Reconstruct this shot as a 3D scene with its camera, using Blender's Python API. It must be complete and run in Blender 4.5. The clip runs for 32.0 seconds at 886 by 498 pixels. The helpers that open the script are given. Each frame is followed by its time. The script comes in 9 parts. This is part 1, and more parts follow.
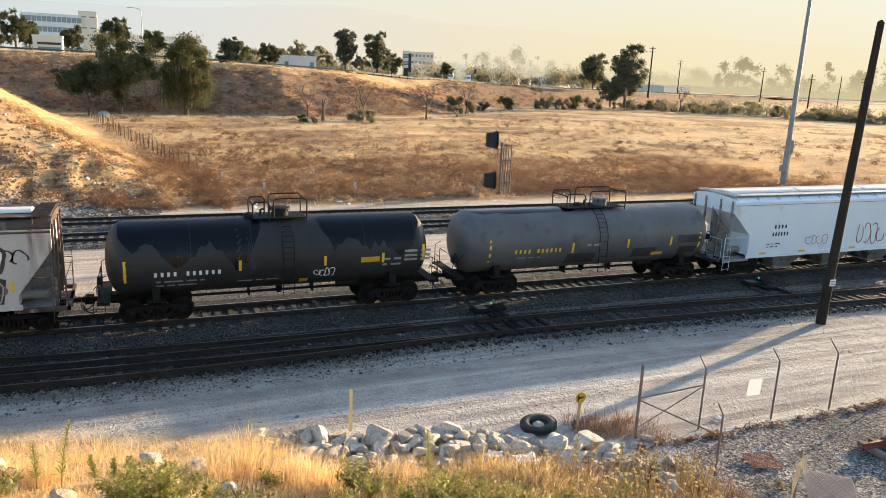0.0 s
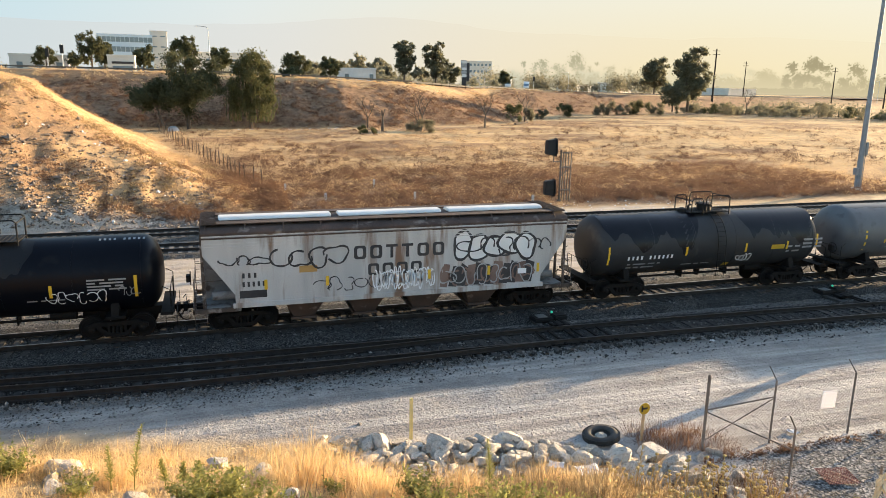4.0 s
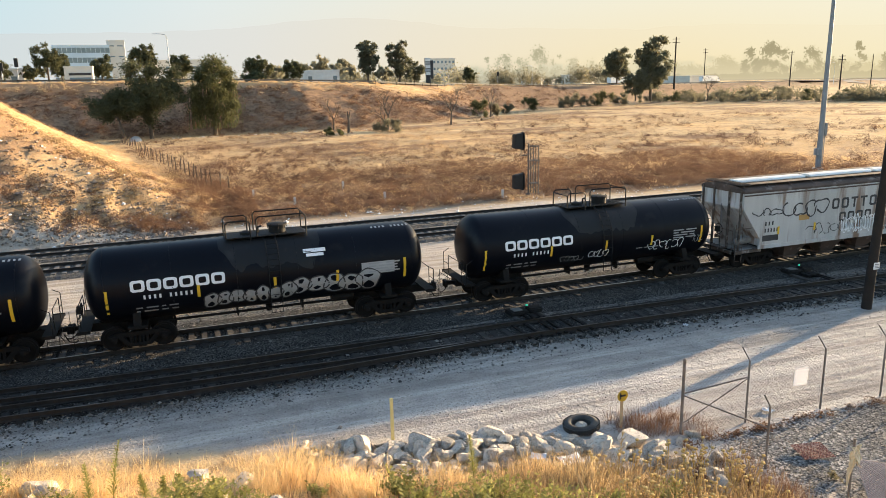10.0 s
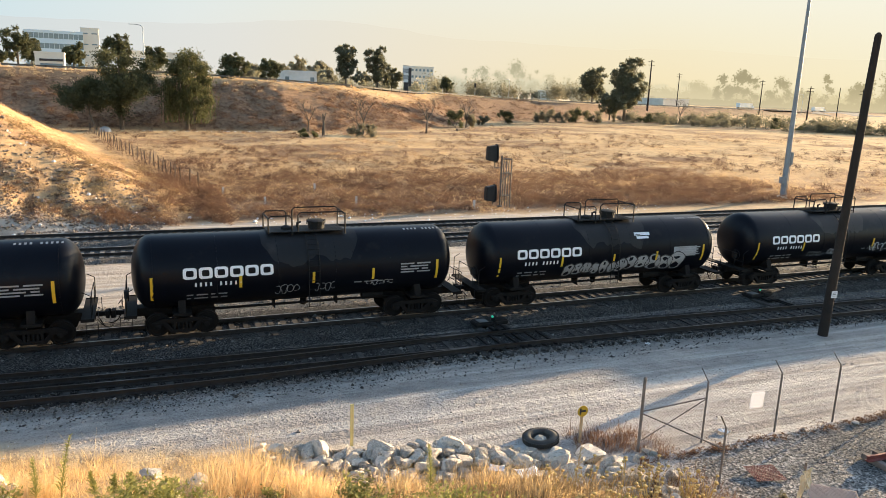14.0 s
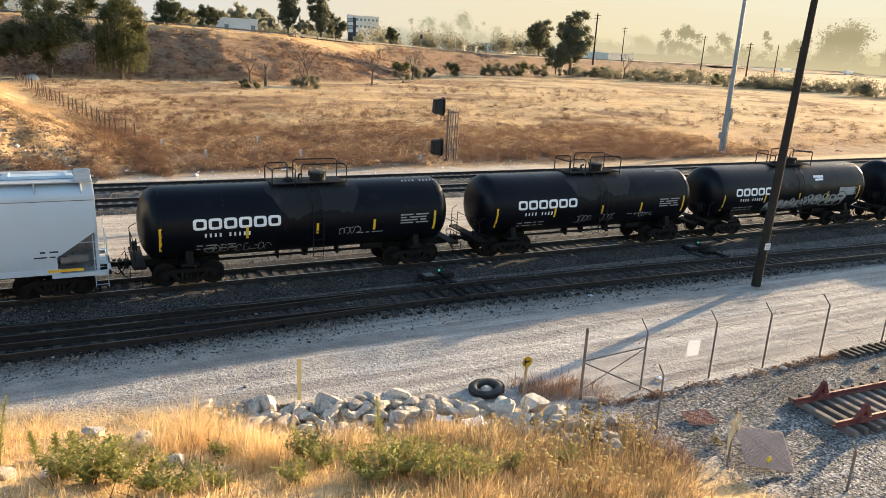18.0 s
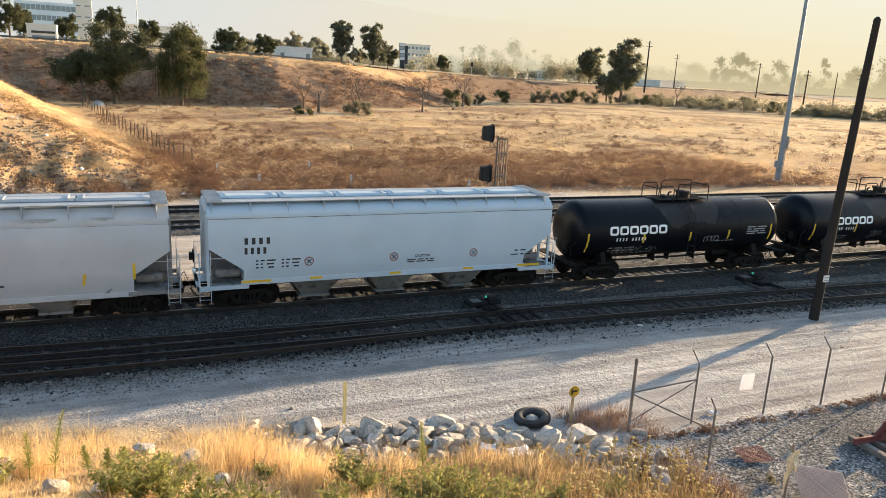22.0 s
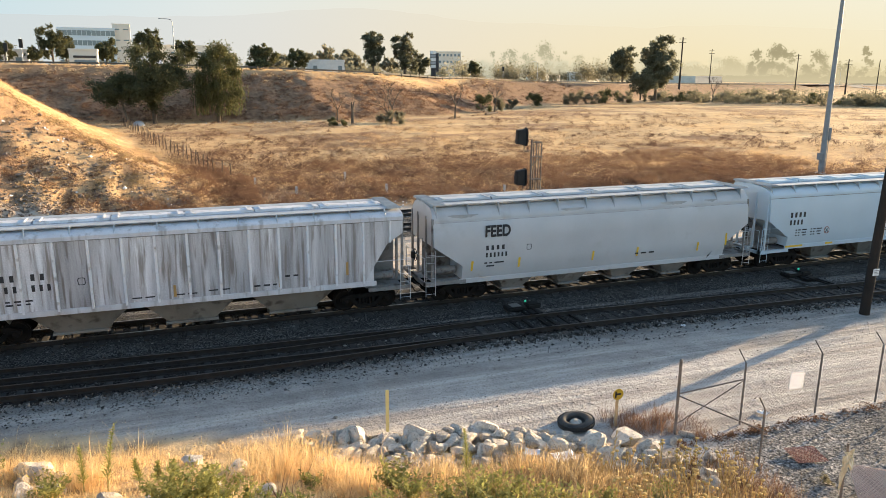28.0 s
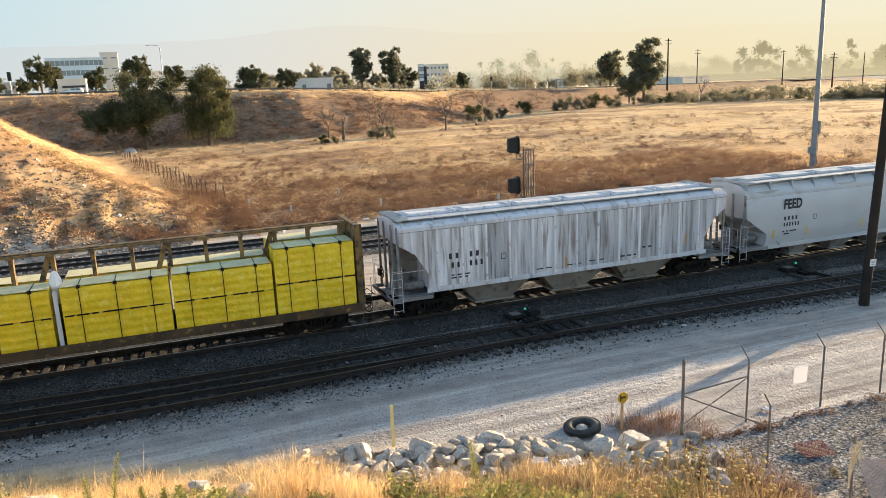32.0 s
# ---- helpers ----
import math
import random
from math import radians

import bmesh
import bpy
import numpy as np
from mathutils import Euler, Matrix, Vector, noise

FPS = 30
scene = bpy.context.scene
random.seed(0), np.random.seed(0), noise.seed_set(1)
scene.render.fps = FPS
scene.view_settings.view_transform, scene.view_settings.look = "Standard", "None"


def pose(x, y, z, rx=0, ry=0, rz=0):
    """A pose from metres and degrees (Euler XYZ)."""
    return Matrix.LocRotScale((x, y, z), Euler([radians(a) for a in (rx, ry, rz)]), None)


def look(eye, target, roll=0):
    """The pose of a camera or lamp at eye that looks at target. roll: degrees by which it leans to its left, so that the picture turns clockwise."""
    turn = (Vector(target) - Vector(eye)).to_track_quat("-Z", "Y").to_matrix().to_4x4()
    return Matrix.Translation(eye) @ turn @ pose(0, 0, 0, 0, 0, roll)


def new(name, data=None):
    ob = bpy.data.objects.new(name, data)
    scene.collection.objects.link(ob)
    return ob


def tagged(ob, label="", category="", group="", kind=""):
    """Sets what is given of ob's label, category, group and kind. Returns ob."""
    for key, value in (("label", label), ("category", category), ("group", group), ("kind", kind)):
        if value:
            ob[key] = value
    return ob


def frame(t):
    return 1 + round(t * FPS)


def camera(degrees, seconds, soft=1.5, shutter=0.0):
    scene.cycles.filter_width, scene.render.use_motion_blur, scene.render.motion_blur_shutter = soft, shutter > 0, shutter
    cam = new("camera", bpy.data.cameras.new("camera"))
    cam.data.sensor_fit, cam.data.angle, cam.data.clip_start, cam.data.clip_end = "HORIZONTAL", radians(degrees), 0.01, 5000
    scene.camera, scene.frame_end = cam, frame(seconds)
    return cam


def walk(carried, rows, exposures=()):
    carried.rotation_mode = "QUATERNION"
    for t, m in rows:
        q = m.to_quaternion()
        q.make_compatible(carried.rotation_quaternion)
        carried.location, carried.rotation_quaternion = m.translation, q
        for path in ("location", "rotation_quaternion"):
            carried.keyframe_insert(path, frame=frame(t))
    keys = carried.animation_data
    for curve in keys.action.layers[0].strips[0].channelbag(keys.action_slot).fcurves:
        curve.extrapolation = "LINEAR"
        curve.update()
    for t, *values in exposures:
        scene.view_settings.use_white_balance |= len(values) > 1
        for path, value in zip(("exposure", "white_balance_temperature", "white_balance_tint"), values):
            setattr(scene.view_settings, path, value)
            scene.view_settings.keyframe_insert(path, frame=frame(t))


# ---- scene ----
cam = camera(62.67, 32.0, 0.7)
EYE = (0.0, 0.0, 9.75)
# seconds, tilt, lean and turn of the hand-held camera
TURNS = [
    (0.0, 76.561, -2.397, -22.135),
    (0.5, 76.143, -2.495, -22.090),
    (1.0, 75.930, -2.466, -21.724),
    (1.5, 76.003, -2.279, -20.993),
    (2.0, 76.281, -1.998, -20.012),
    (2.5, 76.557, -1.673, -18.910),
    (3.0, 76.730, -1.352, -18.150),
    (3.5, 76.873, -1.092, -17.657),
    (5.5, 77.691, -0.459, -18.188),
    (6.0, 77.667, -0.600, -18.788),
    (6.5, 77.557, -0.742, -19.240),
    (7.0, 77.223, -1.040, -19.025),
    (7.5, 76.835, -0.958, -18.370),
    (8.0, 76.452, -1.029, -17.634),
    (8.5, 76.120, -0.939, -17.314),
    (9.0, 76.153, -0.292, -17.848),
    (9.5, 76.440, 0.587, -19.090),
    (10.0, 76.948, 1.254, -20.400),
    (10.5, 77.503, 1.505, -21.403),
    (11.0, 77.995, 1.289, -21.971),
    (11.5, 78.400, 0.726, -22.144),
    (12.0, 78.618, -0.048, -22.018),
    (12.5, 78.736, -0.719, -21.827),
    (13.0, 78.673, -1.299, -21.741),
    (13.5, 78.338, -1.753, -21.848),
    (14.0, 77.622, -2.106, -22.139),
    (14.5, 76.802, -2.446, -22.550),
    (15.0, 76.043, -2.766, -23.050),
    (15.5, 75.296, -3.105, -23.614),
    (17.5, 74.085, -3.086, -25.901),
    (18.0, 74.194, -2.938, -26.256),
    (18.5, 74.334, -2.916, -26.284),
    (19.0, 74.563, -3.182, -25.825),
    (19.5, 74.840, -3.558, -25.183),
    (20.0, 75.185, -3.897, -24.395),
    (20.5, 75.469, -3.999, -23.920),
    (21.0, 75.642, -3.905, -23.656),
    (21.5, 75.742, -3.564, -23.215),
    (22.0, 76.029, -2.914, -22.405),
    (22.5, 76.617, -2.035, -21.119),
    (23.0, 77.333, -1.012, -19.776),
    (23.5, 77.939, -0.237, -18.918),
    (24.0, 78.165, 0.192, -18.655),
    (24.5, 77.998, 0.256, -18.989),
    (25.0, 77.608, 0.099, -19.502),
    (25.5, 77.177, -0.100, -19.966),
    (27.5, 76.161, -0.670, -20.395),
    (28.0, 76.445, -0.372, -20.011),
    (28.5, 76.833, 0.314, -19.393),
    (29.0, 77.185, 1.207, -19.100),
    (29.5, 77.416, 2.119, -19.096),
    (30.0, 77.666, 2.874, -19.575),
    (30.5, 77.808, 3.163, -20.291),
    (31.0, 77.886, 3.079, -20.934),
    (31.5, 77.757, 2.630, -21.121),
    (32.0, 77.353, 2.326, -20.879),
]
SPEED = (-7.93395453e-07, 6.5747988e-05, -0.00182031974, 0.0131775494, 4.44317498, -70.3814979)


def train_x(t):
    """How far the train has rolled at t seconds."""
    v = 0.0
    for c in SPEED:
        v = v * t + c
    return v


walk(cam, [(t, pose(*EYE, rx, ry, rz)) for t, rx, ry, rz in TURNS], [(0.0, 1.64), (32.0, 1.61)])

# ---- world and sun ----
SUN_AZ, SUN_EL = 72.5, 9.2          # degrees from +y towards +x, and above the ground
world = bpy.data.worlds.new("sky")
scene.world = world
world.use_nodes = True
wn, wl = world.node_tree.nodes, world.node_tree.links
sky = wn.new("ShaderNodeTexSky")
sky.sky_type, sky.sun_disc = "NISHITA", False
sky.sun_elevation, sky.sun_rotation = radians(SUN_EL), radians(SUN_AZ)
sky.air_density, sky.dust_density, sky.ozone_density, sky.altitude = 1.0, 1.2, 1.5, 100
wn["Background"].inputs["Strength"].default_value = 0.15
wl.new(sky.outputs["Color"], wn["Background"].inputs["Color"])

sun_data = bpy.data.lights.new("sun", "SUN")
sun_data.energy, sun_data.angle, sun_data.color = 5.0, radians(0.6), (1.0, 0.74, 0.45)
sun = new("sun", sun_data)
sun_way = Vector((math.sin(radians(SUN_AZ)) * math.cos(radians(SUN_EL)), math.cos(radians(SUN_AZ)) * math.cos(radians(SUN_EL)), math.sin(radians(SUN_EL))))
sun.matrix_world = look(sun_way * 200, (0, 0, 0))


# ---- materials ----
def rgb(c):
    return (*c, 1.0)


def surface(name, dark, light, rough=0.8, metal=0.0, scale=1.0, grain=40.0, bump=0.2, depth=0.01, stain=None, stain_at=0.62, per_thing=0.0, spec=0.4, drawn=1.0):
    """A worn surface: two colours mixed by broad and fine noise, an optional stain and a fine relief."""
    m = bpy.data.materials.new(name)
    m.use_nodes = True
    n, l = m.node_tree.nodes, m.node_tree.links
    b = n["Principled BSDF"]
    b.inputs["Roughness"].default_value, b.inputs["Metallic"].default_value = rough, metal
    b.inputs["Specular IOR Level"].default_value = spec
    co = n.new("ShaderNodeTexCoord")
    broad, fine = n.new("ShaderNodeTexNoise"), n.new("ShaderNodeTexNoise")
    broad.inputs["Scale"].default_value, broad.inputs["Detail"].default_value = scale, 6.0
    fine.inputs["Scale"].default_value, fine.inputs["Detail"].default_value = grain, 3.0
    for t in (broad, fine):
        if drawn < 1 and t is broad:                    # streaks that run down the sides
            mp = n.new("ShaderNodeMapping")
            mp.inputs["Scale"].default_value = (1, 1, drawn)
            l.new(co.outputs["Object"], mp.inputs["Vector"])
            l.new(mp.outputs["Vector"], t.inputs["Vector"])
        else:
            l.new(co.outputs["Object"], t.inputs["Vector"])
    add = n.new("ShaderNodeMath")
    add.operation = "MULTIPLY_ADD"
    add.inputs[1].default_value = 0.45
    l.new(fine.outputs["Fac"], add.inputs[0])
    l.new(broad.outputs["Fac"], add.inputs[2])
    ramp = n.new("ShaderNodeMapRange")
    ramp.inputs["From Min"].default_value, ramp.inputs["From Max"].default_value = 0.45, 1.0
    l.new(add.outputs[0], ramp.inputs["Value"])
    mix = n.new("ShaderNodeMix")
    mix.data_type = "RGBA"
    mix.inputs["A"].default_value, mix.inputs["B"].default_value = rgb(dark), rgb(light)
    l.new(ramp.outputs["Result"], mix.inputs["Factor"])
    col = mix.outputs["Result"]
    if stain:
        st = n.new("ShaderNodeTexNoise")
        st.inputs["Scale"].default_value, st.inputs["Detail"].default_value = scale * 2.3, 8.0
        l.new(mp.outputs["Vector"] if drawn < 1 else co.outputs["Object"], st.inputs["Vector"])
        sr = n.new("ShaderNodeMapRange")
        sr.inputs["From Min"].default_value, sr.inputs["From Max"].default_value = stain_at - 0.06, stain_at + 0.08
        l.new(st.outputs["Fac"], sr.inputs["Value"])
        sm = n.new("ShaderNodeMix")
        sm.data_type = "RGBA"
        sm.inputs["B"].default_value = rgb(stain)
        l.new(col, sm.inputs["A"])
        l.new(sr.outputs["Result"], sm.inputs["Factor"])
        col = sm.outputs["Result"]
    if per_thing:
        info = n.new("ShaderNodeObjectInfo")
        hsv = n.new("ShaderNodeHueSaturation")
        vr = n.new("ShaderNodeMapRange")
        vr.inputs["To Min"].default_value, vr.inputs["To Max"].default_value = 1 - per_thing, 1 + per_thing
        l.new(info.outputs["Random"], vr.inputs["Value"])
        l.new(vr.outputs["Result"], hsv.inputs["Value"])
        l.new(col, hsv.inputs["Color"])
        col = hsv.outputs["Color"]
    l.new(col, b.inputs["Base Color"])
    if bump:
        bp = n.new("ShaderNodeBump")
        bp.inputs["Strength"].default_value, bp.inputs["Distance"].default_value = bump, depth
        l.new(add.outputs[0], bp.inputs["Height"])
        l.new(bp.outputs["Normal"], b.inputs["Normal"])
    return m


def leafy(name, dark, light, through_light=0.35, scale=0.5, each=0.55):
    """Leaves and blades: they differ from piece to piece and let some light through."""
    m = bpy.data.materials.new(name)
    m.use_nodes = True
    n, l = m.node_tree.nodes, m.node_tree.links
    b, out = n["Principled BSDF"], n["Material Output"]
    b.inputs["Roughness"].default_value = 0.7
    b.inputs["Specular IOR Level"].default_value = 0.2
    geo, co, tex = n.new("ShaderNodeNewGeometry"), n.new("ShaderNodeTexCoord"), n.new("ShaderNodeTexNoise")
    tex.inputs["Scale"].default_value = scale
    l.new(co.outputs["Object"], tex.inputs["Vector"])
    avg = n.new("ShaderNodeMath")
    avg.operation = "MULTIPLY_ADD"
    avg.inputs[1].default_value = each
    l.new(geo.outputs["Random Per Island"], avg.inputs[0])
    sc = n.new("ShaderNodeMath")
    sc.operation = "MULTIPLY_ADD"
    sc.inputs[1].default_value, sc.inputs[2].default_value = 0.9, -0.2 + (0.55 - each) / 2
    l.new(tex.outputs["Fac"], sc.inputs[0])
    l.new(sc.outputs[0], avg.inputs[2])
    mix = n.new("ShaderNodeMix")
    mix.data_type = "RGBA"
    mix.inputs["A"].default_value, mix.inputs["B"].default_value = rgb(dark), rgb(light)
    l.new(avg.outputs[0], mix.inputs["Factor"])
    l.new(mix.outputs["Result"], b.inputs["Base Color"])
    tr = n.new("ShaderNodeBsdfTranslucent")
    l.new(mix.outputs["Result"], tr.inputs["Color"])
    ms = n.new("ShaderNodeMixShader")
    ms.inputs["Fac"].default_value = through_light
    l.new(b.outputs["BSDF"], ms.inputs[1])
    l.new(tr.outputs["BSDF"], ms.inputs[2])
    l.new(ms.outputs["Shader"], out.inputs["Surface"])
    return m


BLACK = surface("black_tank_paint", (0.0022, 0.0026, 0.0048), (0.006, 0.007, 0.0105), 0.36, 0.0, 0.5, 30, 0.04, 0.004, (0.013, 0.0125, 0.013), 0.66, spec=0.13)
BLACK_WARM = surface("black_weathered_tank_paint", (0.006, 0.006, 0.0065), (0.017, 0.0165, 0.0165), 0.5, 0.0, 0.5, 30, 0.05, 0.004, (0.028, 0.026, 0.024), 0.64, spec=0.25)
CHARCOAL = surface("weathered_charcoal_paint", (0.018, 0.0185, 0.020), (0.036, 0.036, 0.037), 0.55, 0.0, 0.5, 30, 0.05, 0.004, (0.05, 0.048, 0.045), 0.64, spec=0.3)
GREY_TANK = surface("grey_tank_paint", (0.07, 0.073, 0.078), (0.115, 0.118, 0.122), 0.45, 0.0, 0.6, 30, 0.05, 0.004, (0.06, 0.06, 0.062), 0.62)
RESIDUE = surface("spilled_black_residue", (0.002, 0.0022, 0.004), (0.006, 0.006, 0.009), 0.28, 0.0, 2.0, 40, 0.1, 0.004, spec=0.25)
IRON = surface("grimy_cast_iron", (0.0028, 0.0024, 0.0022), (0.012, 0.0098, 0.0082), 0.8, 0.0, 3.0, 60, 0.3, 0.006, spec=0.2)
STEEL_DARK = surface("dark_painted_steel", (0.004, 0.004, 0.0042), (0.013, 0.0122, 0.0115), 0.7, 0.0, 3.0, 60, 0.15, 0.004, spec=0.25)
RAIL = surface("rusty_rail_steel", (0.016, 0.014, 0.0125), (0.042, 0.035, 0.030), 0.55, 0.3, 4.0, 60, 0.2, 0.004)
RAIL_TOP = surface("worn_rail_head", (0.16, 0.14, 0.12), (0.32, 0.28, 0.24), 0.38, 0.9, 4.0, 80, 0.05, 0.002)
TIE = surface("weathered_creosote_timber", (0.018, 0.016, 0.0145), (0.085, 0.076, 0.067), 0.95, 0.0, 2.0, 50, 0.5, 0.01, per_thing=0.45)
TIE_BLACK = surface("oil_soaked_sleeper_timber", (0.012, 0.011, 0.010), (0.052, 0.047, 0.042), 0.95, 0.0, 2.0, 50, 0.5, 0.01, per_thing=0.5)
TIE_GREY = surface("weathered_panel_timber", (0.08, 0.065, 0.055), (0.25, 0.21, 0.18), 0.95, 0.0, 2.0, 50, 0.5, 0.01, per_thing=0.3)
TIE_CONC = surface("dusty_old_sleeper_wood", (0.10, 0.09, 0.08), (0.24, 0.215, 0.19), 0.95, 0.0, 2.0, 50, 0.4, 0.01, per_thing=0.25)
PALE_BLUE = surface("pale_blue_car_paint", (0.40, 0.48, 0.54), (0.48, 0.56, 0.62), 0.42, 0.0, 0.4, 30, 0.03, 0.003, (0.45, 0.50, 0.54), 0.66)
OFF_WHITE = surface("off_white_car_paint", (0.39, 0.40, 0.415), (0.50, 0.51, 0.52), 0.42, 0.0, 0.4, 30, 0.04, 0.003, (0.38, 0.38, 0.385), 0.66)
WHITE_BLUE = surface("bluish_white_car_paint", (0.56, 0.62, 0.69), (0.66, 0.72, 0.78), 0.45, 0.0, 0.4, 30, 0.04, 0.003, (0.46, 0.49, 0.53), 0.66)
RIB_GREY = surface("streaked_light_grey_paint", (0.46, 0.46, 0.48), (0.66, 0.66, 0.68), 0.6, 0.0, 1.6, 25, 0.06, 0.004, (0.37, 0.355, 0.35), 0.60, drawn=0.16)
RIB_PANEL = surface("dirty_light_grey_panel", (0.26, 0.255, 0.265), (0.74, 0.735, 0.755), 0.6, 0.0, 3.4, 25, 0.06, 0.004, (0.25, 0.225, 0.21), 0.57, per_thing=0.26, drawn=0.07)
# Lighter than the panels, as if the ribs caught light; the stain is dirt.
RIB_LIT = surface("lit_rib_paint", (0.60, 0.60, 0.62), (0.78, 0.78, 0.80), 0.6, 0.0, 1.1, 25, 0.05, 0.004, (0.36, 0.33, 0.31), 0.62)
END_GRIME = surface("grimy_grey_end_frame", (0.13, 0.125, 0.12), (0.30, 0.29, 0.28), 0.7, 0.0, 1.0, 30, 0.1, 0.004, (0.08, 0.06, 0.05), 0.6)
OLD_GREY = surface("weathered_grey_car_paint", (0.33, 0.32, 0.305), (0.58, 0.565, 0.54), 0.65, 0.0, 0.9, 25, 0.08, 0.004, (0.19, 0.12, 0.08), 0.57, drawn=0.12)
RUST_ROOF = surface("rusty_brown_roof", (0.035, 0.024, 0.019), (0.10, 0.065, 0.05), 0.8, 0.0, 1.0, 30, 0.2, 0.006, (0.19, 0.15, 0.125), 0.64)
RUST_END = surface("rusty_grimy_end_frame", (0.03, 0.023, 0.019), (0.12, 0.085, 0.065), 0.8, 0.0, 1.5, 30, 0.15, 0.005, (0.26, 0.22, 0.19), 0.6)
UNDER_GREY = surface("grey_hopper_chute", (0.10, 0.105, 0.10), (0.20, 0.205, 0.195), 0.6, 0.0, 1.0, 30, 0.1, 0.005, (0.06, 0.05, 0.045), 0.6)
POLE_STEEL = surface("dull_grey_pole_steel", (0.17, 0.18, 0.19), (0.27, 0.28, 0.29), 0.6, 0.2, 2.0, 40, 0.1, 0.004)
GALV_WORN = surface("worn_galvanised_walkway", (0.26, 0.28, 0.30), (0.42, 0.44, 0.46), 0.6, 0.2, 2.0, 40, 0.1, 0.004)
GALV = surface("galvanised_steel", (0.30, 0.32, 0.34), (0.48, 0.50, 0.52), 0.45, 0.6, 2.0, 40, 0.1, 0.004)
HATCH = surface("white_hatch_cover", (0.62, 0.61, 0.59), (0.76, 0.75, 0.73), 0.5, 0.0, 1.0, 30, 0.05, 0.004)
WHITE = surface("white_lettering_paint", (0.72, 0.72, 0.72), (0.82, 0.82, 0.82), 0.5, 0.0, 2.0, 40, 0.0)
GREY_TEXT = surface("grey_lettering_paint", (0.20, 0.20, 0.20), (0.34, 0.34, 0.34), 0.6, 0.0, 2.0, 40, 0.0)
BLACK_TEXT = surface("black_lettering_paint", (0.015, 0.015, 0.018), (0.035, 0.035, 0.04), 0.6, 0.0, 2.0, 40, 0.0)
YELLOW = surface("yellow_reflective_tape", (0.62, 0.36, 0.02), (0.80, 0.50, 0.04), 0.4, 0.0, 2.0, 40, 0.0)
YELLOW_WRAP = surface("yellow_lumber_wrap", (0.66, 0.45, 0.012), (0.84, 0.605, 0.028), 0.35, 0.0, 1.6, 6, 1.0, 0.07, (0.78, 0.62, 0.10), 0.62)
# Paler, duller yellow than the sides, for the tops of the packs.
WRAP_TOP = surface("pale_yellow_top_wrap", (0.52, 0.46, 0.20), (0.72, 0.66, 0.40), 0.5, 0.0, 1.6, 8, 0.6, 0.03)
YELLOW_STEEL = surface("ochre_car_paint", (0.10, 0.062, 0.026), (0.27, 0.165, 0.055), 0.7, 0.0, 1.5, 30, 0.1, 0.005, (0.05, 0.035, 0.024), 0.53)
YELLOW_GRIME = surface("grimy_ochre_deck_edge", (0.022, 0.017, 0.013), (0.10, 0.062, 0.026), 0.8, 0.0, 1.5, 30, 0.1, 0.005, (0.26, 0.16, 0.05), 0.64)
WOOD = surface("raw_pine_timber", (0.42, 0.28, 0.15), (0.62, 0.45, 0.27), 0.8, 0.0, 2.0, 30, 0.2, 0.005)
POLE_WOOD = surface("dark_utility_pole_timber", (0.009, 0.0065, 0.005), (0.030, 0.021, 0.015), 0.9, 0.0, 1.0, 30, 0.4, 0.01)
ROCK = surface("pale_broken_stone", (0.42, 0.365, 0.30), (0.74, 0.66, 0.55), 0.9, 0.0, 1.8, 14, 1.0, 0.07, (0.24, 0.195, 0.15), 0.62, 0.28)
RUBBER = surface("old_black_rubber", (0.018, 0.017, 0.016), (0.085, 0.078, 0.068), 0.8, 0.0, 3.0, 50, 0.3, 0.006)
RED_PAINT = surface("faded_dark_red_steel", (0.10, 0.028, 0.024), (0.21, 0.06, 0.048), 0.6, 0.1, 2.0, 40, 0.2, 0.005)
LITTER = surface("litter_white", (0.6, 0.6, 0.6), (0.78, 0.78, 0.78), 0.6, 0.0, 3.0, 40, 0.1, per_thing=0.2)
CONCRETE = surface("pale_concrete", (0.42, 0.40, 0.37), (0.56, 0.54, 0.50), 0.85, 0.0, 0.3, 20, 0.1, 0.01)
GLASS = surface("blue_window_glass", (0.10, 0.15, 0.19), (0.16, 0.22, 0.27), 0.12, 0.0, 0.2, 5, 0.0, spec=0.8)
LENS_DARK = surface("signal_black", (0.008, 0.008, 0.008), (0.02, 0.02, 0.02), 0.6, 0.0, 3.0, 40, 0.1)
SIGN_YELLOW = surface("yellow_sign_sheet", (0.45, 0.27, 0.02), (0.6, 0.38, 0.03), 0.5, 0.0, 3.0, 40, 0.0)


def glowing(name, colour, strength):
    m = bpy.data.materials.new(name)
    m.use_nodes = True
    p = m.node_tree.nodes["Principled BSDF"]
    p.inputs["Base Color"].default_value = rgb(colour)
    p.inputs["Emission Color"].default_value, p.inputs["Emission Strength"].default_value = rgb(colour), strength
    return m


LAMP_GREEN = glowing("lit_green_lamp", (0.04, 0.5, 0.30), 0.18)
SPRAY_DARK = surface("dark_spray_paint", (0.02, 0.02, 0.024), (0.06, 0.055, 0.055), 0.6, 0.0, 1.0, 30, 0.0)
SPRAY_RED = surface("faded_red_spray_paint", (0.22, 0.07, 0.055), (0.34, 0.13, 0.10), 0.6, 0.0, 1.0, 30, 0.0)
SPRAY_BROWN = surface("dull_brown_spray_paint", (0.12, 0.075, 0.06), (0.24, 0.16, 0.13), 0.6, 0.0, 1.0, 30, 0.0)
SPRAY_GREY = surface("grey_spray_paint", (0.24, 0.24, 0.24), (0.42, 0.42, 0.41), 0.6, 0.0, 1.0, 30, 0.0)



